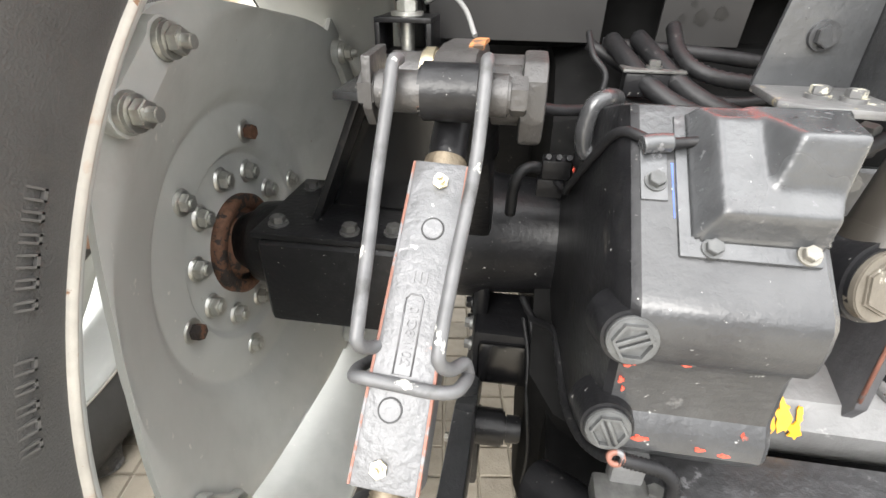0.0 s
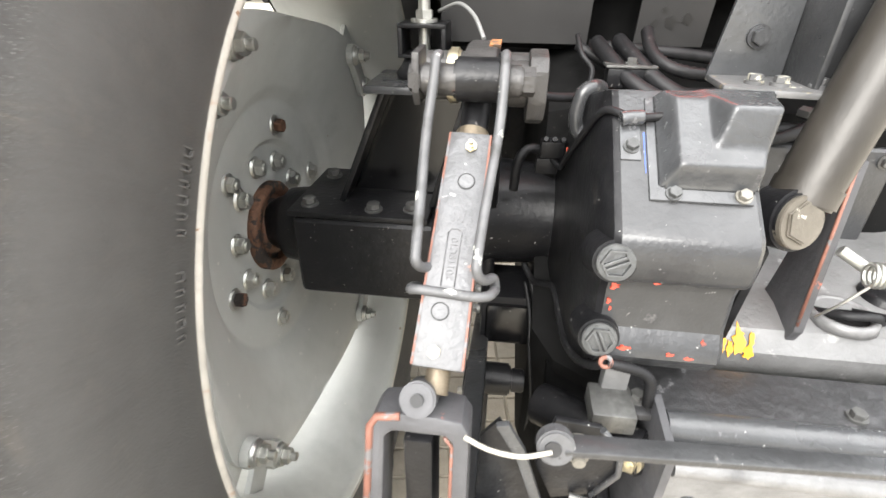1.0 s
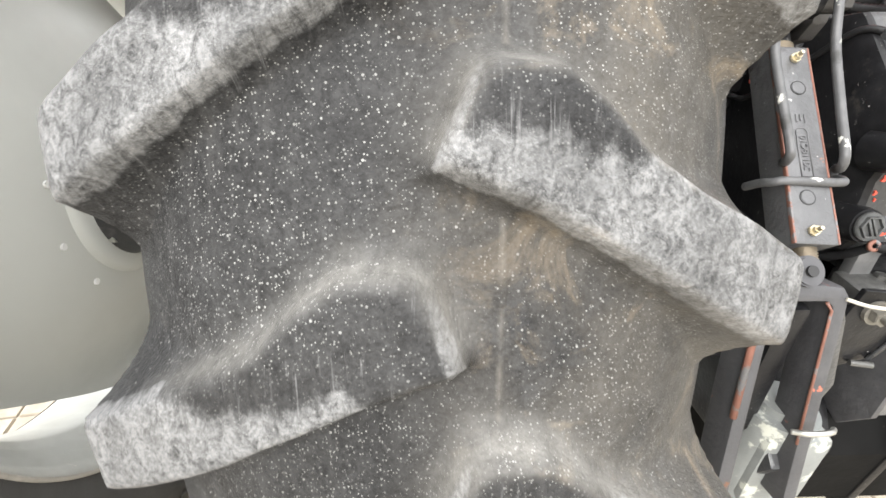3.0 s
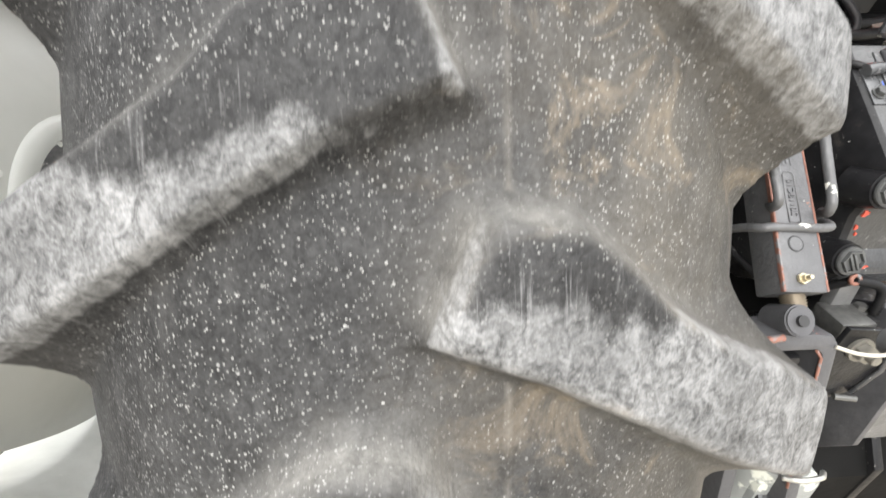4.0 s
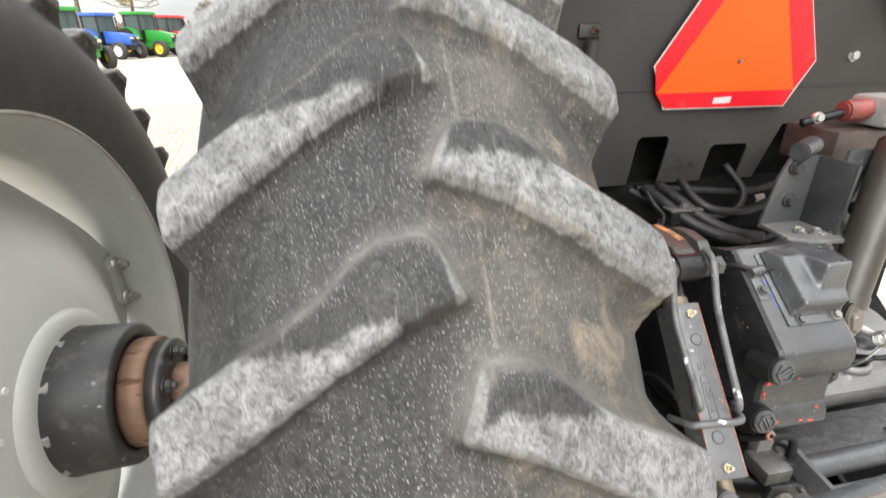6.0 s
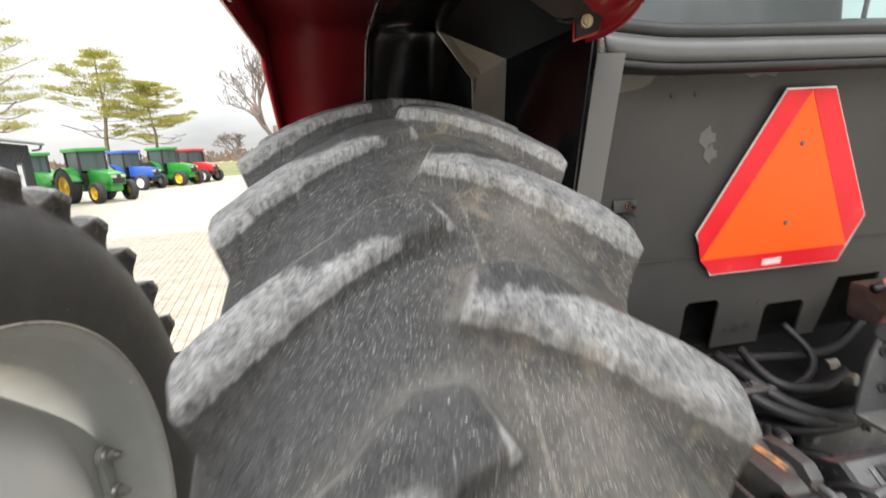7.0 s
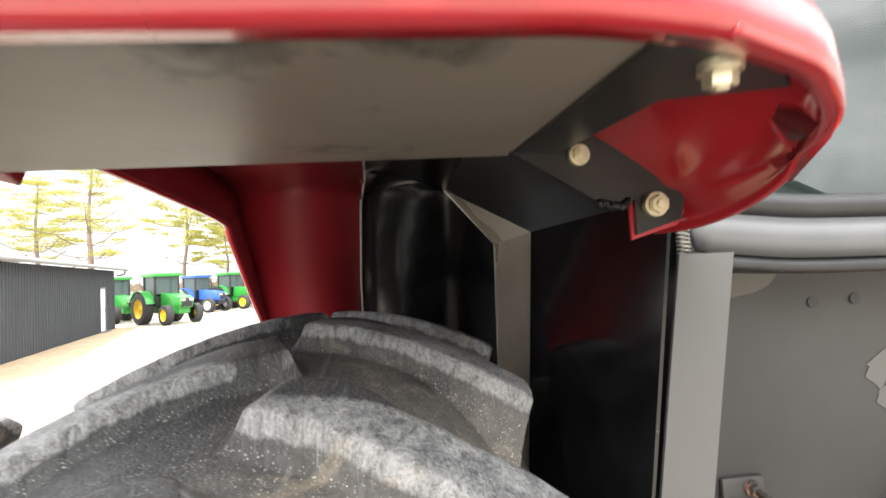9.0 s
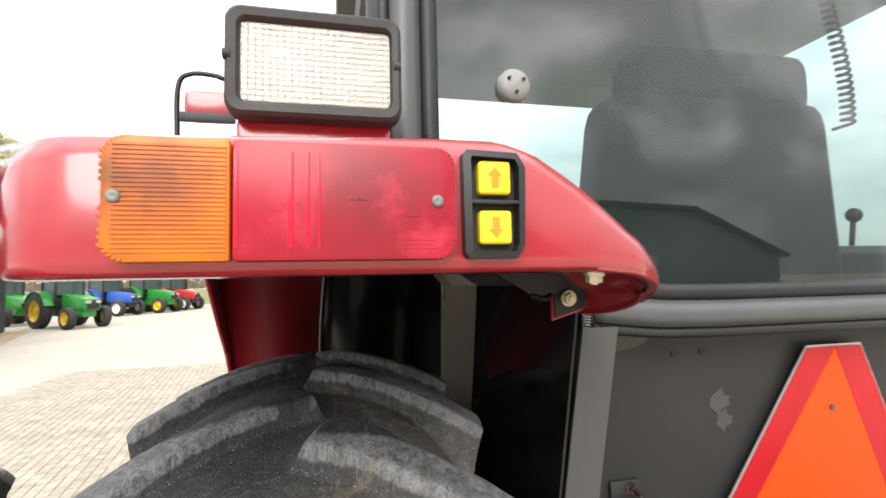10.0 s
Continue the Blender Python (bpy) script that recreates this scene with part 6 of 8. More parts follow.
add_prism(bm, [(0.775, 1.306), (0.690, 1.306), (0.690, 1.44), (0.775, 1.44)], 0.007, Matrix.Translation((0.330, 0, 0)) @ YZ, 0.002)
part("side_web", bm, M["grey"], angle)
bm = bmesh.new()
add_prism(bm, [(0.337, 1.306), (0.47, 1.306), (0.47, 1.46), (0.337, 1.46)], 0.007, Matrix.Translation((0, 0.720, 0)) @ XZ, 0.002)
part("side_plate", bm, M["grey"], angle)
for p, d in (((0.287, 0.765, 1.355), (0, -1, 0.05)), ((0.395, 0.717, 1.345), (0, -1, 0)), ((0.420, 0.717, 1.420), (0, -1, 0)), ((0.280, 0.765, 1.42), (0, -1, 0))):
    bm = bmesh.new()
    add_bolt(bm, p, d, 0.0095)
    part("bolt", bm, M["grey"], angle)
for x, y in ((0.275, 0.715), (0.300, 0.705), (0.34, 0.70)):
    bm = bmesh.new()
    add_bolt(bm, (x, y, 1.310), (0, 0, 1), 0.0075)
    part("foot_bolt", bm, M["foot_worn"], angle)
bm = bmesh.new()
add_cyl(bm, (0.270, 0.760, 1.450), (0.330, 0.790, 1.455), 0.018, seg=24, bevel=0.003)
part("top_roll", bm, M["grey"], angle)

# ---- remote valve couplers ----
valve = thing("remote_valve", "hydraulic remote valve with red-brown coupler", "valve")
bm = bmesh.new()
add_box(bm, (0.42, 0.82, 1.395), (0.56, 0.95, 1.470), 0.010)
part("body", bm, M["brown_valve"], valve)
bm = bmesh.new()
add_box(bm, (0.500, 0.800, 1.475), (0.575, 0.890, 1.535), 0.012)
part("block", bm, M["flaked_grey"], valve)
bm = bmesh.new()
add_cyl(bm, (0.445, 0.852, 1.505), (0.502, 0.848, 1.508), 0.021, seg=28, bevel=0.004)
part("coupler", bm, M["red_brown"], valve, "red-brown coupler")
bm = bmesh.new()
add_cyl(bm, (0.375, 0.870, 1.480), (0.448, 0.852, 1.502), 0.009, seg=16, bevel=0.002)
part("lever", bm, M["black"], valve)
for p in ((0.515, 0.798, 1.500), (0.555, 0.798, 1.500), (0.400, 0.860, 1.492)):
    bm = bmesh.new()
    add_bolt(bm, p, (0, -1, 0.2), 0.008)
    part("plug", bm, M["zinc"], valve)
bm = bmesh.new()
add_cyl(bm, (0.46, 0.76, 1.40), (0.60, 0.72, 1.47), 0.022, seg=24, bevel=0.003)
part("lower_body", bm, M["black"], valve)
bm = bmesh.new()
bmesh.ops.create_uvsphere(bm, u_segments=20, v_segments=12, radius=0.015, matrix=Matrix.Translation((0.500, 0.735, 1.445)))
part("knob", bm, M["flaked_grey"], valve, "pale worn ball knob", True)
hose("cable", [(0.66, 0.93, 1.66), (0.62, 0.90, 1.60), (0.585, 0.88, 1.55), (0.57, 0.86, 1.52)], 0.006, M["hose"], "black control cable to the valve", "cable")
hose("cable", [(0.72, 0.93, 1.70), (0.66, 0.90, 1.58), (0.62, 0.87, 1.50), (0.60, 0.85, 1.42)], 0.006, M["hose"], "black control cable to the valve", "cable")
hose("hydraulic_hose", [(0.55, 0.86, 1.42), (0.64, 0.82, 1.36), (0.74, 0.84, 1.30), (0.80, 0.95, 1.28)], 0.014, M["hose"], "black rubber hydraulic hose")
hose("hydraulic_hose", [(0.50, 0.84, 1.38), (0.58, 0.78, 1.32), (0.68, 0.80, 1.26), (0.78, 0.95, 1.25)], 0.014, M["hose"], "black rubber hydraulic hose")

# ---- rear plate of the cab with the slow-vehicle emblem ----


def lean(z):
    """How far back the leaning rear plate stands at a height."""
    return 1.032 - 0.177 * (z - 1.488)


def leaned(bm, out=0.0):
    for v in bm.verts:
        v.co.y += lean(v.co.z) - out
    return bm


M["oil_spot"] = mat("dark_oil_spot", (0.016, 0.0155, 0.015), 0.45, 0, 0.3, 60, 0.02)
M["peeled"] = mat("older_brown_grey_paint", (0.085, 0.078, 0.068), 0.5, 0, 0.2, 14, 0.04)
cab = thing("tractor_cab", "dark grey tractor cab rear wall with cut-outs and window", "cab")
bm = bmesh.new()
outline = [(-0.150, 1.306), (0.122, 1.306), (0.122, 1.418), (0.130, 1.428), (0.196, 1.428), (0.205, 1.418), (0.205, 1.306), (0.326, 1.306), (0.326, 1.390), (0.334, 1.400), (0.422, 1.400), (0.430, 1.390), (0.430, 1.306),
           (0.480, 1.306), (0.505, 1.445), (0.62, 1.445), (0.62, 1.36), (0.95, 1.36), (0.95, 1.895), (-0.150, 1.895)]
add_prism(bm, outline, 0.005, XZ)
part("rear_plate", leaned(bm), M["plate"], cab)
# black sheet added for the dark void behind the cut-outs
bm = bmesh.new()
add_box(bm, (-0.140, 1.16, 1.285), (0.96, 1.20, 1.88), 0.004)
part("bulkhead", bm, M["void_black"], cab, "added black sheet for the dark behind the cut-outs")
# fold line across the plate
bm = bmesh.new()
add_box(bm, (-0.150, -0.003, 1.533), (0.95, 0.0, 1.537), 0.001)
part("crease", leaned(bm), M["plate"], cab)
for x, z in ((0.017, 1.850), (0.064, 1.851), (0.58, 1.80), (-0.06, 1.56)):
    bm = bmesh.new()
    add_cyl(bm, (x, lean(z) - 0.0015, z), (x, lean(z) + 0.004, z), 0.006, seg=16)
    part("screw_hole", bm, M["plug_dark"], cab)
for x, z in ((0.615, 1.60), (0.640, 1.85)):
    bm = bmesh.new()
    add_bolt(bm, (x, lean(z), z), (0, -1, 0.1), 0.009)
    part("plate_bolt", bm, M["zinc"], cab)
for x, z, r in ((0.100, 1.772, 0.022), (0.112, 1.742, 0.018), (0.330, 1.70, 0.012)):
    bm = bmesh.new()
    n = 13
    ring = [(x + r * math.cos(2 * math.pi * k / n) * (0.8 + 0.3 * math.sin(k * 2.7)), z + r * math.sin(2 * math.pi * k / n) * (0.8 + 0.3 * math.cos(k * 1.9))) for k in range(n)]
    add_prism(bm, ring, 0.0008, XZ)
    part("stain", leaned(bm, 0.0009), M["flange_grey"], cab, "pale dried stain")
for x, z, r in ((0.235, 1.345, 0.007), (0.262, 1.346, 0.013), (0.288, 1.352, 0.011), (0.247, 1.366, 0.006), (0.310, 1.405, 0.010)):
    bm = bmesh.new()
    add_prism(bm, [(x + r * math.cos(2 * math.pi * k / 12) * (0.85 + 0.2 * math.sin(k * 2.7 + x * 50)), z + r * math.sin(2 * math.pi * k / 12) * (0.85 + 0.2 * math.cos(k * 1.9))) for k in range(12)], 0.0006, XZ)
    part("stain", leaned(bm, 0.0008), M["oil_spot"], cab, "dark oily spot")
for ring in ([(-0.135, 1.893), (-0.077, 1.892), (-0.03, 1.893), (0.011, 1.890), (0.010, 1.879), (-0.010, 1.884), (-0.024, 1.881), (-0.032, 1.870), (-0.048, 1.863), (-0.075, 1.859), (-0.128, 1.850)],
             [(0.134, 1.893), (0.230, 1.893), (0.219, 1.874), (0.195, 1.879), (0.170, 1.873), (0.150, 1.882)]):
    bm = bmesh.new()
    add_prism(bm, ring, 0.0006, XZ)
    part("peeled_patch", leaned(bm, 0.0010), M["peeled"], cab, "patch of older brown-grey paint")
# gas strut stub with bolts
strut = thing("strut_stub", "short grey stub with rusty studs on the rear wall", "strut")
bm = bmesh.new()
add_cyl(bm, (-0.052, lean(1.645) - 0.020, 1.640), (-0.050, lean(1.56) - 0.020, 1.560), 0.013, 0.016, seg=20, bevel=0.002)
part("stub", bm, M["plate"], strut)
for z in (1.655, 1.550):
    bm = bmesh.new()
    add_box(bm, (-0.078, lean(z) - 0.008, z - 0.012), (-0.030, lean(z), z + 0.014), 0.005)
    part("tab", bm, M["plate"], strut)
    bm = bmesh.new()
    add_bolt(bm, (-0.046, lean(z) - 0.010, z + 0.002), (0, -1, 0), 0.006)
    add_cyl(bm, (-0.046, lean(z) - 0.012, z + 0.002), (-0.044, lean(z) - 0.030, z + 0.000), 0.0038, seg=12, bevel=0.001)
    part("stud", bm, M["rust"] if z > 1.6 else M["zinc"], strut)
# emblem: red border pieces round the orange triangle, with a pale edge
emblem = thing("slow_vehicle_emblem", "orange triangle emblem with red reflective border", "emblem")
HEX = [(0.238, 1.852), (0.344, 1.852), (0.506, 1.592), (0.470, 1.491), (0.154, 1.493), (0.103, 1.586)]
bm = bmesh.new()
add_prism(bm, HEX, 0.0025, XZ)
part("backing", leaned(bm, 0.014), M["pale_edge"], emblem, "pale metal backing edge")
cxm, czm = 0.302, 1.64


def inset(p, k):
    d = Vector((cxm - p[0], czm - p[1]))
    d.normalize()
    return (p[0] + d.x * k, p[1] + d.y * k)


TRI = [(0.2925, 1.847), (0.477, 1.529), (0.124, 1.529)]
H2 = [inset(p, 0.004) for p in HEX]
for quad in ((H2[0], (0.2925, 1.849), TRI[2], H2[5]), ((0.2925, 1.849), H2[1], H2[2], TRI[1]), (TRI[2], TRI[1], H2[3], H2[4])):
    bm = bmesh.new()
    add_prism(bm, list(quad), 0.0012, XZ)
    part("red_border", leaned(bm, 0.0155), M["refl_red"], emblem, "dark red reflective strip")
bm = bmesh.new()
add_prism(bm, [inset(p, 0.001) for p in TRI], 0.0012, XZ)
part("orange_panel", leaned(bm, 0.0156), M["orange"], emblem, "fluorescent orange panel")
bm = bmesh.new()
add_prism(bm, [(0.273, 1.503), (0.318, 1.504), (0.318, 1.518), (0.273, 1.517)], 0.0008, XZ)
part("pale_label", leaned(bm, 0.0165), M["pink_label"], emblem, "faded pink label")
for x, z in ((0.298, 1.752), (0.306, 1.594)):
    bm = bmesh.new()
    add_cyl(bm, (x, lean(z) - 0.019, z), (x, lean(z) - 0.015, z), 0.005, seg=16, bevel=0.001)
    part("rivet", bm, M["steel_dark"], emblem)
# dark round cap beside the emblem
bm = bmesh.new()
add_lathe(bm, [(-0.06, 0.0), (-0.06, 0.085), (-0.05, 0.10), (0.01, 0.11), (0.02, 0.0)], 40, "z")
bmesh.ops.transform(bm, matrix=Matrix.Translation((0.72, 0.955, 1.78)) @ Matrix.Rotation(radians(90), 4, "X"), verts=bm.verts)
part("round_cover", bm, M["black"], cab, "black round cover", True)

# ---- window with rubber seal ----
lower = [(-0.345, 2.75), (-0.345, 2.20), (-0.342, 2.12), (-0.322, 2.055), (-0.265, 2.003), (-0.170, 1.966), (-0.085, 1.952), (0.0, 1.947), (0.20, 1.946), (1.05, 1.946)]
L3 = smooth_path([(x, 0, z) for x, z in lower], 8)


def over_fender(x):
    """Height of the fender's sloping panel, which the window's corner stays above."""
    return float(np.interp(x, [-0.318, -0.190, -0.150, -0.145], [2.066, 1.968, 1.938, 1.0]))


def ring_strip(inner, outer, y, depth, name, material):
    """A moulded strip that follows the window's lower edge between two offsets."""
    bm = bmesh.new()
    rows = []
    for i, p in enumerate(L3):
        t = (L3[min(i + 1, len(L3) - 1)] - L3[max(i - 1, 0)]).normalized()
        n = Vector((t.z, 0, -t.x))
        if n.dot(Vector((-1, 0, -1))) < 0:
            n = -n
        a, b = p + n * inner, p + n * outer
        a.z, b.z = max(a.z, over_fender(a.x)), max(b.z, over_fender(b.x) + 0.001)
        m = (a + b) / 2
        rows.append([bm.verts.new((a.x, y, a.z)), bm.verts.new((m.x, y - depth, m.z)), bm.verts.new((b.x, y, b.z)), bm.verts.new((b.x, y + 0.05, b.z)), bm.verts.new((a.x, y + 0.05, a.z))])
    for A1, B1 in zip(rows, rows[1:]):
        for k in range(5):
            f = bm.faces.new((A1[k], A1[(k + 1) % 5], B1[(k + 1) % 5], B1[k]))
            f.smooth = True
    bmesh.ops.recalc_face_normals(bm, faces=bm.faces)
    return part(name, bm, material, window)


window = thing("window_1", "tinted rear cab window in grey frame with black rubber seal", "window", kind="structure")
ring_strip(-0.004, 0.016, 0.900, 0.006, "window_seal", M["seal_black"])
ring_strip(0.017, 0.052, 0.900, 0.008, "window_frame", M["frame_grey"])
ring_strip(0.053, 0.066, 0.903, 0.004, "window_seal", M["seal_black"])
bm = bmesh.new()
add_box(bm, (0.02, 0.905, 1.8862), (1.05, 0.965, 1.8885), 0)
part("red_trim", bm, M["red"], window, "thin red trim line")
bm = bmesh.new()
gl = [bm.verts.new((p.x + 0.002, 0.912, max(p.z + 0.002, over_fender(p.x) + 0.012))) for p in L3] + [bm.verts.new((1.05, 0.912, 2.75))]
bm.faces.new(gl)
glass = part("pane", bm, M["glass"], window, "tinted glass pane")
glass.visible_shadow = False
knob = thing("window_knob", "pale round window catch with dots", "knob")
bm = bmesh.new()
add_lathe(bm, [(0.0, 0.021), (0.006, 0.021), (0.010, 0.019), (0.013, 0.012), (0.014, 0.0)], 32, "z")
bmesh.ops.transform(bm, matrix=Matrix.Translation((-0.243, 0.910, 2.203)) @ Matrix.Rotation(radians(90), 4, "X"), verts=bm.verts)
part("cap", bm, M["flaked_grey"], knob, "pale grey cap", True)
for k in range(3):
    a = k * 2.1 + 0.5
    bm = bmesh.new()
    add_cyl(bm, (-0.243 + 0.011 * math.cos(a), 0.8995, 2.203 + 0.011 * math.sin(a)), (-0.243 + 0.011 * math.cos(a), 0.894, 2.203 + 0.011 * math.sin(a)), 0.0022, seg=10)
    part("dot", bm, M["plug_dark"], knob)
# cab shell: posts, roof, far windows, floor line
for nm, lo, hi in (("rear_post", (-0.420, 0.905, 2.115), (-0.348, 0.985, 2.75)), ("front_post", (-0.40, 2.20, 2.12), (-0.35, 2.27, 2.75)), ("front_post", (1.05, 2.20, 1.6), (1.12, 2.27, 2.75)), ("rear_post", (1.06, 0.905, 1.30), (1.13, 0.985, 2.75)),
                   ("roof", (-0.45, 0.86, 2.75), (1.15, 2.35, 2.92)), ("side_wall", (-0.40, 0.99, 2.115), (-0.36, 2.20, 2.16)), ("side_wall", (1.08, 0.99, 1.55), (1.12, 2.20, 2.02)), ("dash", (-0.1, 2.05, 1.6), (0.9, 2.20, 1.95)), ("cab_floor", (-0.11, 1.06, 1.50), (1.12, 2.25, 1.55))):
    bm = bmesh.new()
    add_box(bm, lo, hi, 0.012)
    part(nm, bm, M["headliner"] if nm == "roof" else M["interior"], cab)
bm = bmesh.new()
add_box(bm, (-0.40, 0.95, 2.645), (0.66, 1.90, 2.745), 0.03)
part("headliner", bm, M["headliner"], cab, "grey cloth headliner")
seat = thing("operator_seat", "dark grey operator seat with headrest inside cab", "seat")
bm = bmesh.new()
add_box(bm, (-0.02, 1.10, 1.80), (0.52, 1.22, 2.30), 0.05, None, 4)
for v in bm.verts:
    k = (v.co.z - 1.80) / 0.48
    v.co.x = 0.25 + (v.co.x - 0.25) * (1.08 - 0.20 * k * k)
    v.co.y -= 0.02 * k
part("backrest", bm, M["seat_cloth"], seat, "", True)
bm = bmesh.new()
add_box(bm, (0.07, 1.085, 2.27), (0.46, 1.20, 2.395), 0.045, None, 4)
part("headrest", bm, M["seat_cloth"], seat, "", True)
bm = bmesh.new()
add_box(bm, (-0.02, 1.15, 1.70), (0.46, 1.65, 1.84), 0.05, None, 3)
part("cushion", bm, M["seat_cloth"], seat, "", True)
bm = bmesh.new()
add_box(bm, (0.06, 1.22, 1.55), (0.38, 1.55, 1.70), 0.02)
part("pedestal", bm, M["interior"], seat)
console = thing("side_console", "dark control console beside the seat", "console")
bm = bmesh.new()
add_box(bm, (0.56, 1.15, 1.56), (0.86, 1.75, 2.02), 0.04, None, 3)
part("body", bm, M["interior"], console)
for x, y in ((0.64, 1.25), (0.72, 1.35), (0.78, 1.28)):
    bm = bmesh.new()
    add_cyl(bm, (x, y, 2.01), (x, y - 0.01, 2.09), 0.006, seg=10)
    bmesh.ops.create_uvsphere(bm, u_segments=14, v_segments=8, radius=0.018, matrix=Matrix.Translation((x, y - 0.012, 2.10)))
    part("lever", bm, M["seal_black"], console, "", True)
bm = bmesh.new()
pts = [Vector((0.415 + 0.0095 * math.cos(a), 1.02 + 0.0095 * math.sin(a), 2.56 - 0.33 * a / (2 * math.pi * 28))) for a in np.linspace(0, 2 * math.pi * 28, 400)]
pts = [p + Vector((0.03 * math.sin(p.z * 9), 0, 0)) for p in pts]
add_tube(bm, pts + [Vector((0.42, 1.03, 2.22))], 0.0030, 6, smooth_line=False)
tagged(bm_object("coiled_cord", bm, M["seal_black"]), "black coiled microphone cord hanging in the cab", "cord")

# ---- fender ----
fender = thing("rear_fender", "red tractor fender with black inner liner over the tyre", "fender")
ARCH = [(0.80, 2.030), (0.90, 2.068), (1.00, 2.092), (1.12, 2.107), (1.30, 2.104), (1.42, 2.096), (1.475, 2.082), (1.500, 2.050), (1.555, 1.965), (1.62, 1.872), (1.74, 1.715), (1.82, 1.55), (1.86, 1.30)]
arch = [p for p in smooth_path([(y, z, 0) for y, z in ARCH], 4)]


def strip(xa, xb, name, material, th=0.004, label="", start=0.0):
    """A sheet that follows the arch between two lines across the tractor."""
    bm = bmesh.new()
    rows = []
    for i, p in enumerate(arch):
        k = i / (len(arch) - 1)
        if p.x < start:
            continue
        rows.append([bm.verts.new((xa[0] + (xa[1] - xa[0]) * k, p.x, p.y)), bm.verts.new((xb[0] + (xb[1] - xb[0]) * k, p.x, p.y))])
    for A1, B1 in zip(rows, rows[1:]):
        f = bm.faces.new((A1[0], A1[1], B1[1], B1[0]))
        f.smooth = True
    bmesh.ops.recalc_face_normals(bm, faces=bm.faces)
    bmesh.ops.solidify(bm, geom=list(bm.faces), thickness=th)
    return part(name, bm, material, fender, label)


strip((-0.720, -0.720), (-0.425, -0.520), "fender_top", M["red_shaded"])
strip((-0.423, -0.518), (-0.214, -0.05), "liner", M["black_gloss"], 0.003, "black sheet liner", 1.18)
bm = bmesh.new()
roof = [[bm.verts.new((-0.427 - 0.095 * i / (len(arch) - 1), p.x, p.y - 0.001)), bm.verts.new((-0.370, p.x, p.y * 0.6 + 2.051 * 0.4 - 0.001)), bm.verts.new((-0.314, p.x, 2.052))] for i, p in enumerate(arch) if 0.86 < p.x < 1.40]
for A1, B1 in zip(roof, roof[1:]):
    for k in range(2):
        bm.faces.new((A1[k], A1[k + 1], B1[k + 1], B1[k])).smooth = True
bmesh.ops.recalc_face_normals(bm, faces=bm.faces)
bmesh.ops.solidify(bm, geom=list(bm.faces), thickness=0.003)
part("roof_liner", bm, M["black_gloss"], fender, "black sheet liner")
bm = bmesh.new()
seam = [Vector((-0.424 - 0.095 * i / (len(arch) - 1), p.x - 0.004, p.y - 0.006)) for i, p in enumerate(arch)]
add_tube(bm, seam, 0.0025, 6, smooth_line=False)
part("liner_edge", bm, M["pale_edge"], fender, "bare bright sheet edge")
for i in (10, 16, 21, 26):
    bm = bmesh.new()
    p = seam[min(i, len(seam) - 1)]
    add_cyl(bm, p + Vector((-0.004, 0.003, 0.004)), p + Vector((-0.004, -0.004, -0.004)), 0.0045, seg=10)
    part("rivet", bm, M["rust"], fender)
# outer skirt, with its rolled lower lip
low_edge = [(0.70, 2.010), (0.85, 2.030), (1.00, 2.038), (1.20, 2.030), (1.413, 2.015), (1.45, 1.985), (1.57, 1.870), (1.70, 1.745), (1.80, 1.56), (1.84, 1.30)]
le = smooth_path([(0, y, z) for y, z in low_edge], 4)
bm = bmesh.new()
rows = []
for i, p in enumerate(le):
    q = arch[min(len(arch) - 1, round(i * (len(arch) - 1) / (len(le) - 1)))]
    up = Vector((-0.722, max(p.y + 0.03, q.x), max(q.y + 0.004, p.z + 0.05)))
    rows.append([bm.verts.new((-0.722, p.y, p.z)), bm.verts.new(up)])
for A1, B1 in zip(rows, rows[1:]):
    bm.faces.new((A1[0], A1[1], B1[1], B1[0])).smooth = True
bmesh.ops.recalc_face_normals(bm, faces=bm.faces)
bmesh.ops.solidify(bm, geom=list(bm.faces), thickness=0.005)
part("skirt", bm, M["red_shaded"], fender)
bm = bmesh.new()
add_tube(bm, [Vector((-0.724, p.y, p.z)) for p in le], 0.006, 8, smooth_line=False)
part("rolled_lip", bm, M["red"], fender)
# inner side panel with its folded end, sloping top and rear flange
bm = bmesh.new()
sec = [(0.868, -0.186, -0.2575), (1.18, -0.214, -0.250)]
rows = [[bm.verts.new((xb, y, 1.45)), bm.verts.new((xt, y, 1.952))] for y, xt, xb in sec]
for A1, B1 in zip(rows, rows[1:]):
    bm.faces.new((A1[0], A1[1], B1[1], B1[0]))
bmesh.ops.recalc_face_normals(bm, faces=bm.faces)
bmesh.ops.solidify(bm, geom=list(bm.faces), thickness=0.003)
part("inner_panel", bm, M["black_gloss"], fender, "black inner side panel")
# corner facet and front strip have the sky's sheen in their colour
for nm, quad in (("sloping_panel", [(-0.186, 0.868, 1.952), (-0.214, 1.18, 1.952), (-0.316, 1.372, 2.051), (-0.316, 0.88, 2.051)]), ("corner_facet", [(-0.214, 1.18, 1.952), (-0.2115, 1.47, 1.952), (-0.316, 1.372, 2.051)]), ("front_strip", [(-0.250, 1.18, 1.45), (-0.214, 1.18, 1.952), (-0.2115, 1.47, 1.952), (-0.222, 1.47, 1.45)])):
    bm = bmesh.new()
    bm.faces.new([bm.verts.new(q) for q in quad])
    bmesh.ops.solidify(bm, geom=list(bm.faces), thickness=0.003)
    part(nm, bm, M["black_satin"] if nm == "sloping_panel" else M["black_sheen"], fender, "folded satin black panel")
bm = bmesh.new()
add_tube(bm, [(-0.317, 1.373, 2.051), (-0.211, 1.471, 1.954), (-0.223, 1.471, 1.45)], 0.0022, 6, smooth_line=False)
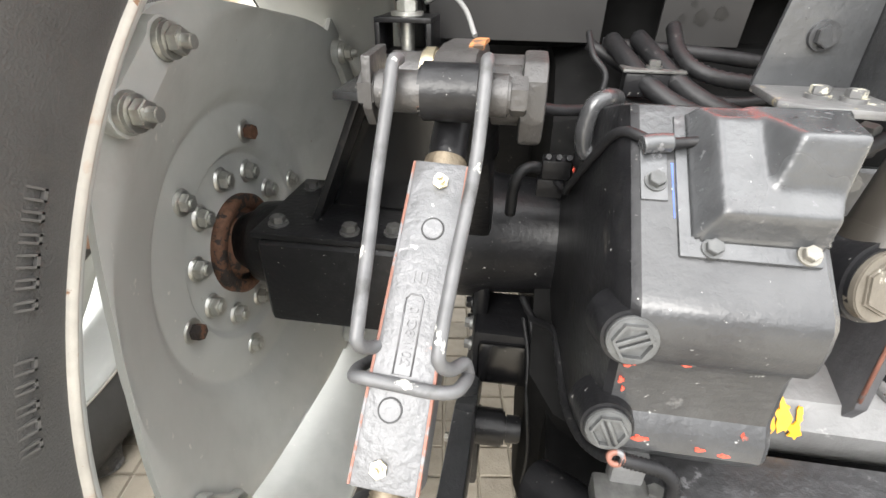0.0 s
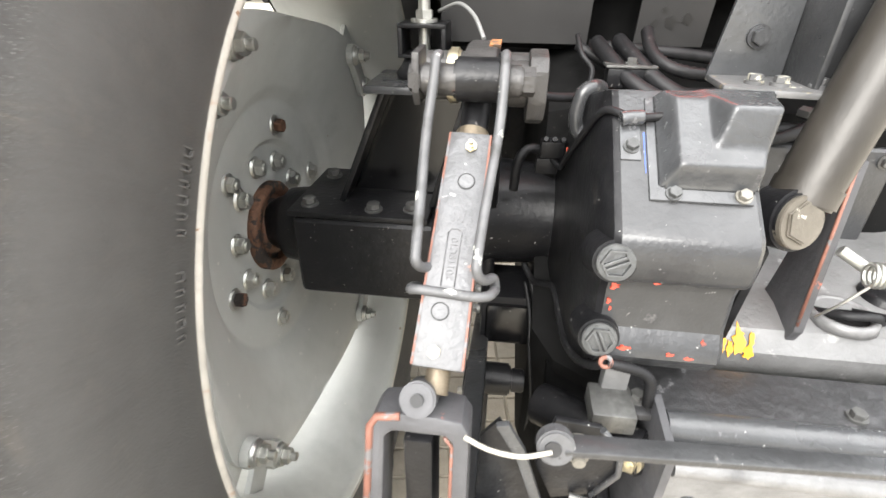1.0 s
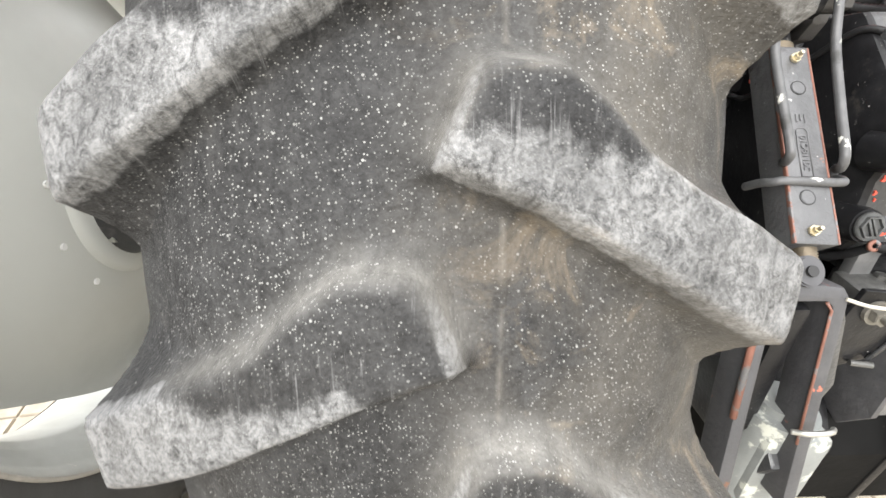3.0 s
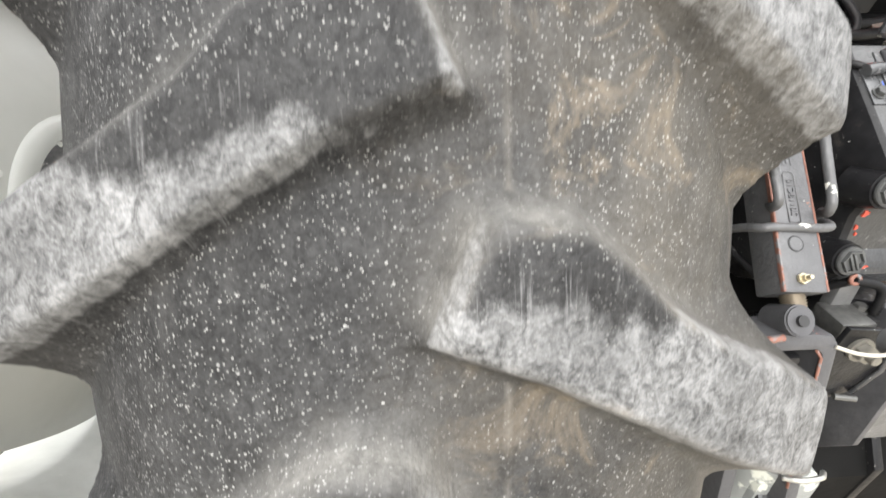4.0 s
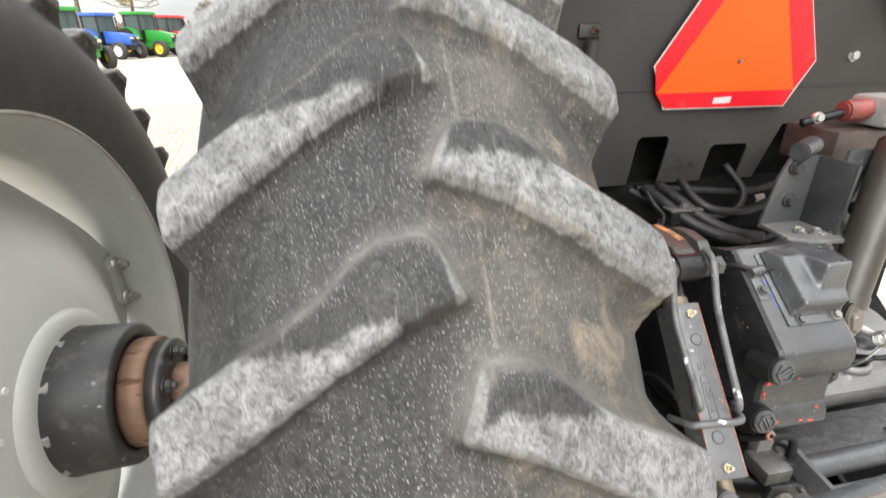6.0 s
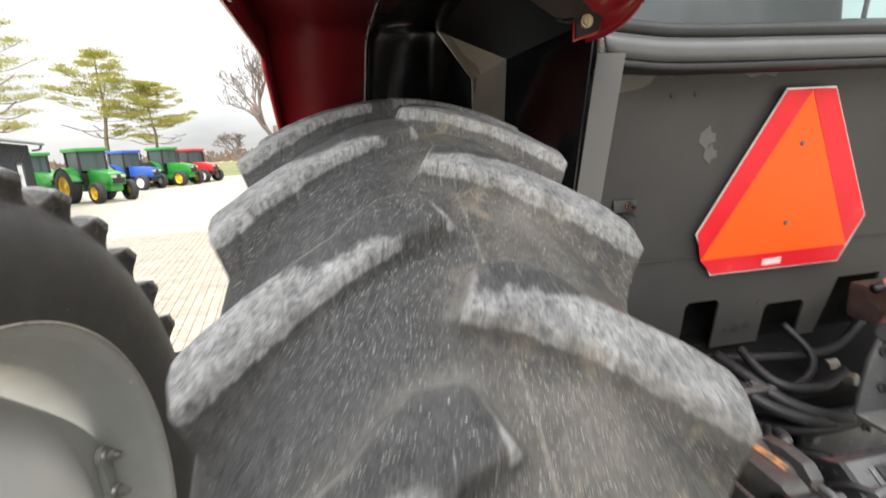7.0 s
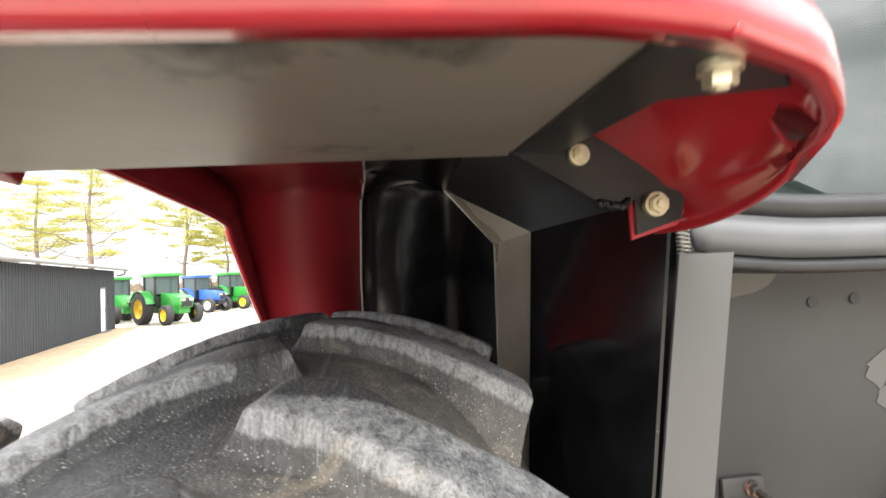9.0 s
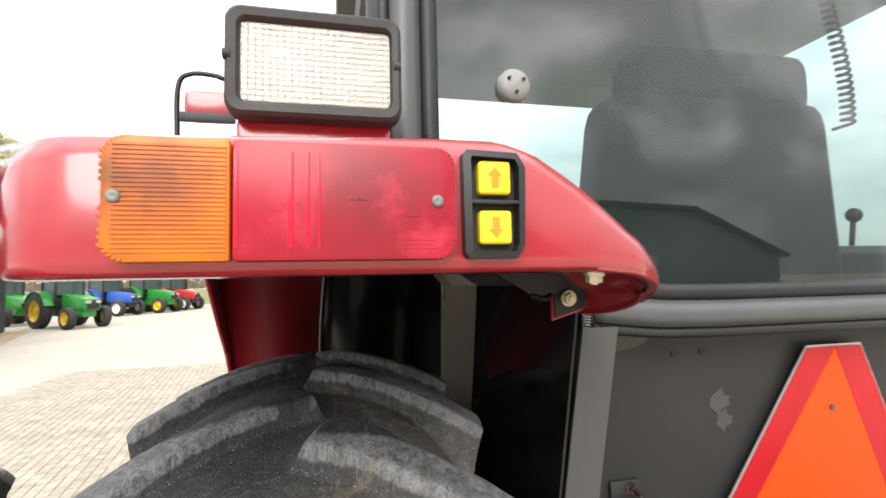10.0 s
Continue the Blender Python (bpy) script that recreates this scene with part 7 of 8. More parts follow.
part("panel_edge", bm, M["pale_edge"], fender, "bare bright sheet edge")
bm = bmesh.new()
add_prism(bm, [(-0.184, 1.905), (-0.139, 1.904), (-0.2145, 1.47), (-0.2535, 1.47)], 0.003, Matrix.Translation((0, 0.864, 0)) @ XZ)
part("rear_flange", bm, M["flange_grey"], fender, "plain grey folded flange")
bm = bmesh.new()
add_prism(bm, [(-0.140, 1.904), (-0.137, 1.904), (-0.2125, 1.47), (-0.2155, 1.47)], 0.15, Matrix.Translation((0, 0.868, 0)) @ XZ)
part("flange_web", bm, M["plate"], fender)
for p in ((-0.2135, 0.880, 1.757), (-0.240, 0.882, 1.60)):
    bm = bmesh.new()
    add_cyl(bm, p, (p[0] + 0.003, p[1], p[2]), 0.006, seg=16)
    part("panel_hole", bm, M["pale_edge"], fender)
# added black plate fills the dark gap above the sloping panel
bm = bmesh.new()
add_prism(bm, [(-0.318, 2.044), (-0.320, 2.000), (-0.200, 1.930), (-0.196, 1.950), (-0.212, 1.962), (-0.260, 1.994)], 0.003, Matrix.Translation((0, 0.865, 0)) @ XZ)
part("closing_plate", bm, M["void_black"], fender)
# cross plate with bolts behind the lamp
bm = bmesh.new()
add_prism(bm, [(-0.340, 2.000), (-0.319, 1.983), (-0.252, 1.942), (-0.234, 1.943), (-0.2295, 1.946), (-0.2295, 1.920), (-0.196, 1.930), (-0.190, 1.950), (-0.206, 1.957), (-0.235, 1.980), (-0.262, 1.996), (-0.310, 2.012)], 0.004, Matrix.Translation((0, 0.839, 0)) @ XZ)
part("cross_plate", bm, M["black_satin"], fender, "black bolted cross plate")
bm = bmesh.new()
add_prism(bm, [(-0.2318, 1.948), (-0.2318, 1.9165), (-0.196, 1.9265), (-0.185, 1.945), (-0.19, 1.965)], 0.003, Matrix.Translation((0, 0.8436, 0)) @ XZ)
part("hanging_tab", bm, M["red"], fender, "red tab under the cross plate")
for p, r in (((-0.2705, 0.836, 1.979), 0.0052), ((-0.217, 0.834, 1.941), 0.0060)):
    bm = bmesh.new()
    add_bolt(bm, p, (0, -1, -0.1), r, stud=0.004)
    part("bolt", bm, M["brass"], fender, "yellow zinc bolt")
# caulking squeezed out at the plate's corner
rng = random.Random(17)
bm = bmesh.new()
bead = [Vector((-0.258 + 0.003 * k, 0.8375 + rng.uniform(-0.002, 0.002), 1.944 - 0.0004 * k + rng.uniform(-0.003, 0.003))) for k in range(9)]
add_tube(bm, bead, 0.0028, 8, 4, wave=0.25, pitch=0.004)
part("sealant", bm, M["black"], fender, "lumpy black sealant", True)
spring = [Vector((-0.1755 + 0.0045 * math.cos(a), 0.872 + 0.0045 * math.sin(a), 1.926 - 0.026 * a / (2 * math.pi * 8))) for a in np.linspace(0, 2 * math.pi * 8, 97)]
bm = bmesh.new()
add_tube(bm, spring, 0.0011, 6, smooth_line=False)
tagged(bm_object("tension_spring", bm, M["zinc_dull"]), "small dull coil spring under the fender tab", "spring")

# ---- tail lamp housing ----
housing = thing("lamp_housing", "glossy red moulded lamp housing at the fender rear", "lamp housing")
secs = []
for x in np.concatenate([np.linspace(-0.680, -0.575, 22), np.linspace(-0.575, -0.365, 6)[1:], np.linspace(-0.365, -0.203, 20)[1:]]):
    k = min(1.0, (x + 0.680) / 0.093)
    zt = 1.981 + 0.064 * (1 - (1 - k) ** 2.4) ** 0.8 if k < 1 else np.interp(x, [-0.587, -0.38, -0.36, -0.34, -0.315, -0.275, -0.235, -0.212, -0.203], [2.045, 2.052, 2.0505, 2.0445, 2.031, 2.007, 1.982, 1.966, 1.957])
    yr = 0.628 + 0.152 * (1 - k) ** 2.6 if k < 1 else np.interp(x, [-0.587, -0.345, -0.30, -0.25, -0.222, -0.208, -0.203], [0.628, 0.628, 0.636, 0.655, 0.678, 0.700, 0.720])
    zb = np.interp(x, [-0.680, -0.66, -0.60, -0.30, -0.26, -0.225, -0.203], [1.968, 1.968, 1.967, 1.967, 1.964, 1.957, 1.947])
    h = zt - zb
    r = min(0.016, h * 0.45)
    sec = [(yr + 0.012, zb + 0.000), (yr + 0.004, zb + 0.001), (yr + 0.0005, zb + 0.004), (yr, zb + min(0.010, h * 0.3)), (yr, zt - r), (yr + r * 0.3, zt - r * 0.3), (yr + r, zt), (yr + 0.05, zt + 0.004 * min(1, h / 0.07)), (0.84, zt + 0.006 * min(1, h / 0.07)), (0.88, zt + 0.004 * min(1, h / 0.07))]
    secs.append((x, sec))
bm = bmesh.new()
rows = [[bm.verts.new((x, y, z)) for y, z in sec] for x, sec in secs]
for A1, B1 in zip(rows, rows[1:]):
    for k in range(len(A1) - 1):
        bm.faces.new((A1[k], A1[k + 1], B1[k + 1], B1[k])).smooth = True
last = rows[-1]
# rounded inboard end: the hood turns forward and its rim drops
top_line = smooth_path([(-0.203, 0.725, 1.9570), (-0.1955, 0.752, 1.9575), (-0.1905, 0.790, 1.9560), (-0.1910, 0.835, 1.9530), (-0.1955, 0.878, 1.9500)], 4)
low_line = smooth_path([(-0.203, 0.7205, 1.9500), (-0.1915, 0.747, 1.9390), (-0.1840, 0.790, 1.9290), (-0.1850, 0.835, 1.9230), (-0.1930, 0.878, 1.9225)], 4)
cols = [[last[2], last[3], last[4], last[5]]]
for a, b in zip(low_line[1:], top_line[1:]):
    cols.append([bm.verts.new(a.lerp(b, k) + Vector((0.0035 * math.sin(math.pi * k), 0, 0))) for k in (0.0, 0.34, 0.67, 1.0)])
for A1, B1 in zip(cols, cols[1:]):
    for k in range(3):
        bm.faces.new((A1[k], A1[k + 1], B1[k + 1], B1[k])).smooth = True
upper = [last[5], last[6], last[7], last[8], last[9]]
for q in range(len(cols) - 1):
    a, b = upper[min(4, q // 4)], upper[min(4, (q + 1) // 4)]
    quad = [cols[q][3], a, b, cols[q + 1][3]]
    quad = [v for n, v in enumerate(quad) if v not in quad[:n]]
    if len(quad) > 2:
        bm.faces.new(quad).smooth = True
bmesh.ops.recalc_face_normals(bm, faces=bm.faces)
skin = [v.co.copy() for v in bm.verts]
bmesh.ops.solidify(bm, geom=list(bm.faces), thickness=0.004)
for v in bm.verts:
    near = min(skin, key=lambda q: (q - v.co).length_squared)
    if (v.co - near).length > 0.0055:
        v.co = near + (v.co - near).normalized() * 0.002
part("shell", bm, M["red"], housing)
bm = bmesh.new()
add_tube(bm, [Vector((x, sec[0][0] - 0.008, sec[0][1] + 0.003)) for x, sec in secs if x > -0.30][:-1] + [a + Vector((-0.001, 0.001, 0.002)) for a in low_line[1:]], 0.0026, 10, 3)
part("rim_bead", bm, M["red"], housing, "", True)
bm = bmesh.new()
v = [bm.verts.new(p) for p in ((-0.665, 0.72, 1.9695), (-0.60, 0.640, 1.9695), (-0.318, 0.640, 1.9695), (-0.318, 0.856, 1.985), (-0.715, 0.856, 1.985))]
bm.faces.new(v)
bmesh.ops.solidify(bm, geom=list(bm.faces), thickness=0.003)
part("underside", bm, M["under_plate"], housing, "underside plate with reflected tan as its colour")
bm = bmesh.new()
bm.faces.new([bm.verts.new(p) for p in ((-0.3175, 0.640, 1.9700), (-0.285, 0.649, 1.9700), (-0.264, 0.661, 1.9695), (-0.244, 0.680, 1.9690), (-0.283, 0.706, 1.9740), (-0.283, 0.836, 1.9850), (-0.3175, 0.836, 1.9855))])
bmesh.ops.recalc_face_normals(bm, faces=bm.faces)
bmesh.ops.solidify(bm, geom=list(bm.faces), thickness=0.003)
part("underside", bm, M["black_satin"], housing, "black end of the underside plate")
bm = bmesh.new()
add_bolt(bm, (-0.286, 0.662, 1.9665), (0, 0.1, -1), 0.0052, stud=0.003)
part("bolt", bm, M["brass"], housing, "yellow zinc bolt")


def rounded(x0, x1, z0, z1, r, n=5, corners=(1, 1, 1, 1)):
    pts = []
    for (cx, cz, a0), on in zip(((x1 - r, z1 - r, 0), (x0 + r, z1 - r, 90), (x0 + r, z0 + r, 180), (x1 - r, z0 + r, 270)), corners):
        if on:
            pts += [(cx + r * math.cos(radians(a0 + 90 * k / n)), cz + r * math.sin(radians(a0 + 90 * k / n))) for k in range(n + 1)]
        else:
            pts.append({0: (x1, z1), 90: (x0, z1), 180: (x0, z0), 270: (x1, z0)}[a0])
    return pts


tail = thing("tail_lamp", "rectangular amber and red tail lamp with two screws", "lamp")
for x0, x1, nm, corners in ((-0.5735, -0.5145, "amber_lens", (0, 1, 1, 0)), (-0.5140, -0.3960, "red_lens", (1, 0, 0, 1))):
    bm = bmesh.new()
    add_prism(bm, rounded(x0, x1, 1.9750, 2.0385, 0.011, 6, corners), 0.012, Matrix.Translation((0, 0.617, 0)) @ XZ, 0.0030)
    part(nm, bm, M[nm], tail, nm.split("_")[0] + " ribbed plastic lens")
for k in range(24):
    z = 1.980 + k * 0.0023
    bm = bmesh.new()
    add_box(bm, (-0.568, 0.6163, z), (-0.5165, 0.6175, z + 0.0011), 0)
    part("rib", bm, M["amber_lens"], tail)
for x0, w in ((-0.5130, 0.0022), (-0.4865, 0.0028), (-0.4775, 0.0020), (-0.4715, 0.0014)):
    bm = bmesh.new()
    add_box(bm, (x0, 0.6167, 1.9815), (x0 + w, 0.6175, 2.0325), 0.0003)
    part("rib", bm, M["red_lens_rib"], tail)
# moulded cross mark and unreadable moulded lines on the red lens
for lo, hi in (((-0.4545, 2.0075), (-0.4455, 2.0081)), ((-0.4503, 2.0035), (-0.4497, 2.0121)), ((-0.4265, 1.9860), (-0.4085, 1.9868)), ((-0.4255, 1.9838), (-0.4095, 1.9845)), ((-0.4265, 1.9815), (-0.4075, 1.9822)), ((-0.4225, 1.992), (-0.4165, 1.9928)), ((-0.4240, 1.999), (-0.4180, 1.9998))):
    bm = bmesh.new()
    add_box(bm, (lo[0], 0.6166, lo[1]), (hi[0], 0.6173, hi[1]), 0)
    part("moulded_mark", bm, M["red_lens"], tail)
# short vertical ribs along the amber lens's outer edge
for k in range(14):
    z = 1.983 + 0.0036 * k
    if abs(z - 2.0075) > 0.005:
        bm = bmesh.new()
        add_box(bm, (-0.5742, 0.6180, z), (-0.5705, 0.626, z + 0.0020), 0.0003)
        part("edge_rib", bm, M["amber_lens"], tail)
for x in (-0.567, -0.407):
    bm = bmesh.new()
    add_lathe(bm, [(0.0, 0.0036), (0.0016, 0.0034), (0.0024, 0.0024), (0.0018, 0.0008), (0.0018, 0.0)], 20, "z")
    bmesh.ops.transform(bm, matrix=Matrix.Translation((x, 0.6175, 2.0075)) @ Matrix.Rotation(radians(90), 4, "X"), verts=bm.verts)
    part("screw", bm, M["zinc_dull"], tail, "bright cross-head screw", True)
switch = thing("hitch_switch", "black switch frame with two yellow buttons", "switch")
bm = bmesh.new()
ring_o = [(-0.3905, 1.9790), (-0.3880, 1.9755), (-0.3590, 1.9755), (-0.3545, 1.9830), (-0.3530, 2.0290), (-0.3580, 2.0375), (-0.3885, 2.0385), (-0.3910, 2.0360)]
ring_i = [(-0.3865, 1.9805), (-0.3855, 1.9795), (-0.3605, 1.9795), (-0.3585, 1.9835), (-0.3575, 2.0285), (-0.3600, 2.0335), (-0.3855, 2.0345), (-0.3867, 2.0335)]
loops = [[bm.verts.new((x, y, z)) for x, z in ring] for ring, y in ((ring_o, 0.630), (ring_o, 0.6195), (ring_i, 0.6180), (ring_i, 0.630))]
for A1, B1 in zip(loops, loops[1:] + loops[:1]):
    for k in range(8):
        bm.faces.new((A1[k], A1[(k + 1) % 8], B1[(k + 1) % 8], B1[k]))
bmesh.ops.recalc_face_normals(bm, faces=bm.faces)
add_box(bm, (-0.3875, 0.6185, 2.0070), (-0.3565, 0.630, 2.0092), 0.0006)
part("frame", bm, M["seal_black"], switch)
bm = bmesh.new()
add_box(bm, (-0.3868, 0.627, 1.9796), (-0.3576, 0.630, 2.0344), 0)
part("recess", bm, M["plug_dark"], switch)
for z, up in ((2.0225, 1), (1.9935, -1)):
    bm = bmesh.new()
    add_box(bm, (-0.3818, 0.6195, z - 0.0098), (-0.3620, 0.6280, z + 0.0098), 0.0026, None, 3)
    btn = part("button", bm, M["yellow_button"], switch, "yellow button with arrow")
    bm = bmesh.new()
    cx = -0.3720
    add_prism(bm, [(cx - 0.0022, z - 0.006 * up), (cx + 0.0022, z - 0.006 * up), (cx + 0.0022, z + 0.001 * up), (cx + 0.0045, z + 0.001 * up), (cx, z + 0.0060 * up), (cx - 0.0045, z + 0.001 * up), (cx - 0.0022, z + 0.001 * up)], 0.0005, Matrix.Translation((0, 0.6191, 0)) @ XZ)
    part("arrow", bm, M["arrow_ink"], btn)
# work lamp on the fender
work = thing("work_lamp", "black rectangular work lamp with ribbed clear lens", "lamp")
bm = bmesh.new()
loops = []
for y, x0, x1, z0, z1, rad, bow in ((0.792, -0.5515, -0.4025, 2.1045, 2.1985, 0.012, 0.004), (0.776, -0.5510, -0.4030, 2.1050, 2.1980, 0.012, 0.004), (0.7725, -0.5480, -0.4060, 2.1080, 2.1950, 0.010, 0.0035), (0.7735, -0.5420, -0.4110, 2.1150, 2.1885, 0.008, 0.003), (0.7790, -0.5395, -0.4130, 2.1180, 2.1860, 0.006, 0.003)):
    loops.append([bm.verts.new((x, y, z + (bow if z > 2.15 else -0.4 * bow) * (1 - ((x + 0.477) / 0.075) ** 2))) for x, z in rounded(x0, x1, z0, z1, rad, 6)])
# points along the long sides let them bow
for A1, B1 in zip(loops, loops[1:]):
    n = len(A1)
    for k in range(n):
        bm.faces.new((A1[k], A1[(k + 1) % n], B1[(k + 1) % n], B1[k])).smooth = True
bmesh.ops.recalc_face_normals(bm, faces=bm.faces)
bezel = part("bezel", bm, M["lamp_black"], work)
bezel.data.set_sharp_from_angle(angle=radians(35))
bm = bmesh.new()
A1 = [bm.verts.new((x, 0.788, z)) for x, z in rounded(-0.548, -0.408, 2.110, 2.196, 0.010)]
B1 = [bm.verts.new((-0.478 + (x + 0.478) * 0.62, 0.858, 2.152 + (z - 2.152) * 0.62)) for x, z in rounded(-0.548, -0.408, 2.110, 2.196, 0.010)]
for k in range(len(A1)):
    bm.faces.new((A1[k], A1[(k + 1) % len(A1)], B1[(k + 1) % len(A1)], B1[k]))
bm.faces.new(B1)
bmesh.ops.recalc_face_normals(bm, faces=bm.faces)
part("body", bm, M["lamp_black"], work)
bm = bmesh.new()
add_prism(bm, rounded(-0.5405, -0.4120, 2.1165, 2.1875, 0.006), 0.002, Matrix.Translation((0, 0.7805, 0)) @ XZ)
part("reflector", bm, M["reflector"], work, "bright reflector")
nx, nz = 21, 14
for ix in range(nx):
    for iz in range(nz):
        x0, z0 = -0.5392 + 0.1258 / nx * ix, 2.1182 + 0.0680 / nz * iz
        if iz == 0 and ix == 0:
            bm = bmesh.new()
            w, h = 0.1258 / nx, 0.0680 / nz
            base = [bm.verts.new(p) for p in ((0, 0, 0), (w, 0, 0), (w, 0, h), (0, 0, h))]
            mid = [bm.verts.new(p) for p in ((w * 0.15, -0.0011, h * 0.34), (w * 0.85, -0.0011, h * 0.34), (w * 0.85, -0.0011, h * 0.80), (w * 0.15, -0.0011, h * 0.80))]
            bm.faces.new(mid)
            for k in range(4):
                bm.faces.new((base[k], base[(k + 1) % 4], mid[(k + 1) % 4], mid[k]))
            bmesh.ops.recalc_face_normals(bm, faces=bm.faces)
            cell = part("lens_prism", bm, M["lens_clear"], work, "clear ribbed glass")
            cell.location = (x0, 0.7802, z0)
        else:
            c = new("lens_prism", cell.data)
            c.parent = work
            c.location = (x0, 0.7802, z0)
bm = bmesh.new()
add_prism(bm, [(-0.545, 2.056), (-0.412, 2.056), (-0.410, 2.108), (-0.546, 2.108)], 0.05, Matrix.Translation((0, 0.795, 0)) @ XZ, 0.006)
part("pedestal", bm, M["red"], work, "red mounting foot")
for x in (-0.549, -0.407):
    bm = bmesh.new()
    add_cyl(bm, (x - 0.003, 0.775, 2.155), (x + 0.003, 0.775, 2.155), 0.0045, seg=14)
    part("screw", bm, M["plug_dark"], work)
# mirror beyond the fender
mirror = thing("side_mirror", "red-backed side mirror on a wire arm", "mirror")
bm = bmesh.new()
add_box(bm, (-0.815, 1.60, 2.37), (-0.700, 1.66, 2.44), 0.02, None, 3)
part("shell", bm, M["red"], mirror)
bm = bmesh.new()
add_box(bm, (-0.82, 1.585, 2.355), (-0.695, 1.60, 2.378), 0.004)
part("rim", bm, M["seal_black"], mirror)
bm = bmesh.new()
add_tube(bm, [(-0.826, 1.60, 2.30), (-0.826, 1.60, 2.44), (-0.80, 1.60, 2.475), (-0.74, 1.60, 2.475), (-0.70, 1.60, 2.46), (-0.38, 1.75, 2.40)], 0.006, 8)
part("arm", bm, M["seal_black"], mirror)

# ---- yard and distance ----
shed = thing("shed", "long dark grey corrugated metal shed with white door", "building")
SA, SB = Vector((-15.2, 26.5, 0)), Vector((-10.4, 10.1, 0))
sd = (SB - SA).normalized()
sn = Vector((-sd.y, sd.x, 0))
if sn.x < 0:
    sn = -sn
SM = Matrix(((sd.x, -sn.x, 0, SA.x), (sd.y, -sn.y, 0, SA.y), (0, 0, 1, GROUND), (0, 0, 0, 1)))
LEN, WALL_H, DOOR0, DOOR1 = (SB - SA).length, 2.95, 1.62, 2.52


def corrugated(x0, x1, z0, z1, pitch=0.20, depth=0.035):
    bm = bmesh.new()
    n = max(1, int((x1 - x0) / pitch))
    prof = []
    for i in range(n):
        a = x0 + (x1 - x0) * i / n
        w = (x1 - x0) / n
        prof += [(a, 0.0), (a + w * 0.55, 0.0), (a + w * 0.65, -depth), (a + w * 0.90, -depth)]
    prof.append((x1, 0.0))
    lo = [bm.verts.new((x, y, z0)) for x, y in prof]
    hi = [bm.verts.new((x, y, z1)) for x, y in prof]
    for k in range(len(prof) - 1):
        bm.faces.new((lo[k], lo[k + 1], hi[k + 1], hi[k]))
    bmesh.ops.solidify(bm, geom=list(bm.faces), thickness=-0.01)
    bmesh.ops.transform(bm, matrix=SM, verts=bm.verts)
    bmesh.ops.recalc_face_normals(bm, faces=bm.faces)
    return bm


M["shed"] = mat("dark_grey_shed_cladding", (0.115, 0.125, 0.14), 0.45, 0.1, 0.12, 0.8, 0.05)
M["shed_roof"] = mat("grey_shed_roof", (0.24, 0.245, 0.25), 0.5, 0.2, 0.12, 0.8, 0.05)
part("wall", corrugated(DOOR1, LEN, 0, WALL_H), M["shed"], shed)
part("wall", corrugated(0, DOOR0, 0, WALL_H), M["shed"], shed)
part("wall", corrugated(DOOR0, DOOR1, 2.10, WALL_H), M["shed"], shed)
bm = bmesh.new()
add_box(bm, (-0.02, 0.02, 0), (0.05, 7.0, WALL_H), 0.01, SM)
part("end_wall", bm, M["shed"], shed)
bm = bmesh.new()
add_box(bm, (0.0, 6.9, 0), (LEN, 7.0, WALL_H), 0.01, SM)
part("rear_wall", bm, M["shed"], shed)
bm = bmesh.new()
add_box(bm, (DOOR0 + 0.04, -0.01, 0.06), (DOOR1 - 0.04, 0.05, 2.06), 0.01, SM)
door = part("door_leaf", bm, M["white"], shed, "plain white door")
bm = bmesh.new()
add_box(bm, (DOOR0 + 0.12, -0.06, 0.98), (DOOR0 + 0.18, -0.01, 1.10), 0.01, SM)
part("handle", bm, M["steel_dark"], door)
for lo, hi in (((DOOR0 - 0.04, -0.05, 0), (DOOR0 + 0.04, 0.02, 2.12)), ((DOOR1 - 0.04, -0.05, 0), (DOOR1 + 0.04, 0.02, 2.12)), ((DOOR0 - 0.04, -0.05, 2.06), (DOOR1 + 0.04, 0.02, 2.14)), ((DOOR0, -0.25, 0), (DOOR1, 0.05, 0.06))):
    bm = bmesh.new()
    add_box(bm, lo, hi, 0.006, SM)
    part("door_frame", bm, M["shed"], shed)
bm = bmesh.new()
pts = [(-0.45, WALL_H - 0.02), (-0.45, WALL_H + 0.12), (3.5, WALL_H + 0.85), (7.4, WALL_H + 0.10), (7.4, WALL_H - 0.02), (3.5, WALL_H + 0.72)]
add_prism(bm, pts, LEN + 0.7, SM @ Matrix.Translation((-0.35, 0, 0)) @ YZ)
part("roof", bm, M["shed_roof"], shed)
bm = bmesh.new()
add_cyl(bm, SM @ Vector((-0.35, -0.50, WALL_H + 0.04)), SM @ Vector((LEN, -0.50, WALL_H + 0.04)), 0.07, seg=12)
part("gutter", bm, M["shed_roof"], shed)
bm = bmesh.new()
add_tube(bm, [SM @ Vector(p) for p in ((-0.1, -0.48, WALL_H), (-0.1, -0.40, WALL_H - 0.2), (-0.1, -0.10, WALL_H - 0.25))], 0.05, 8)
part("downpipe", bm, M["shed_roof"], shed)
bm = bmesh.new()
add_box(bm, (0.75, -0.05, 0.95), (0.90, 0.0, 1.20), 0.01, SM)
part("meter_box", bm, M["steel_dark"], shed)
bm = bmesh.new()
add_prism(bm, [(0, 0), (LEN, 0), (LEN, -2.2), (0.4, -1.0)], 0.012, SM @ Matrix.Translation((0, -0.03, 0.002)))
M["gravel"] = mat("brown_gravel_strip", (0.36, 0.27, 0.17), 0.95, 0, 0.3, 6, 0.6, bscale=30)
tagged(bm_object("gravel_strip", bm, M["gravel"]), "brown gravel strip along the shed", "ground", kind="structure")

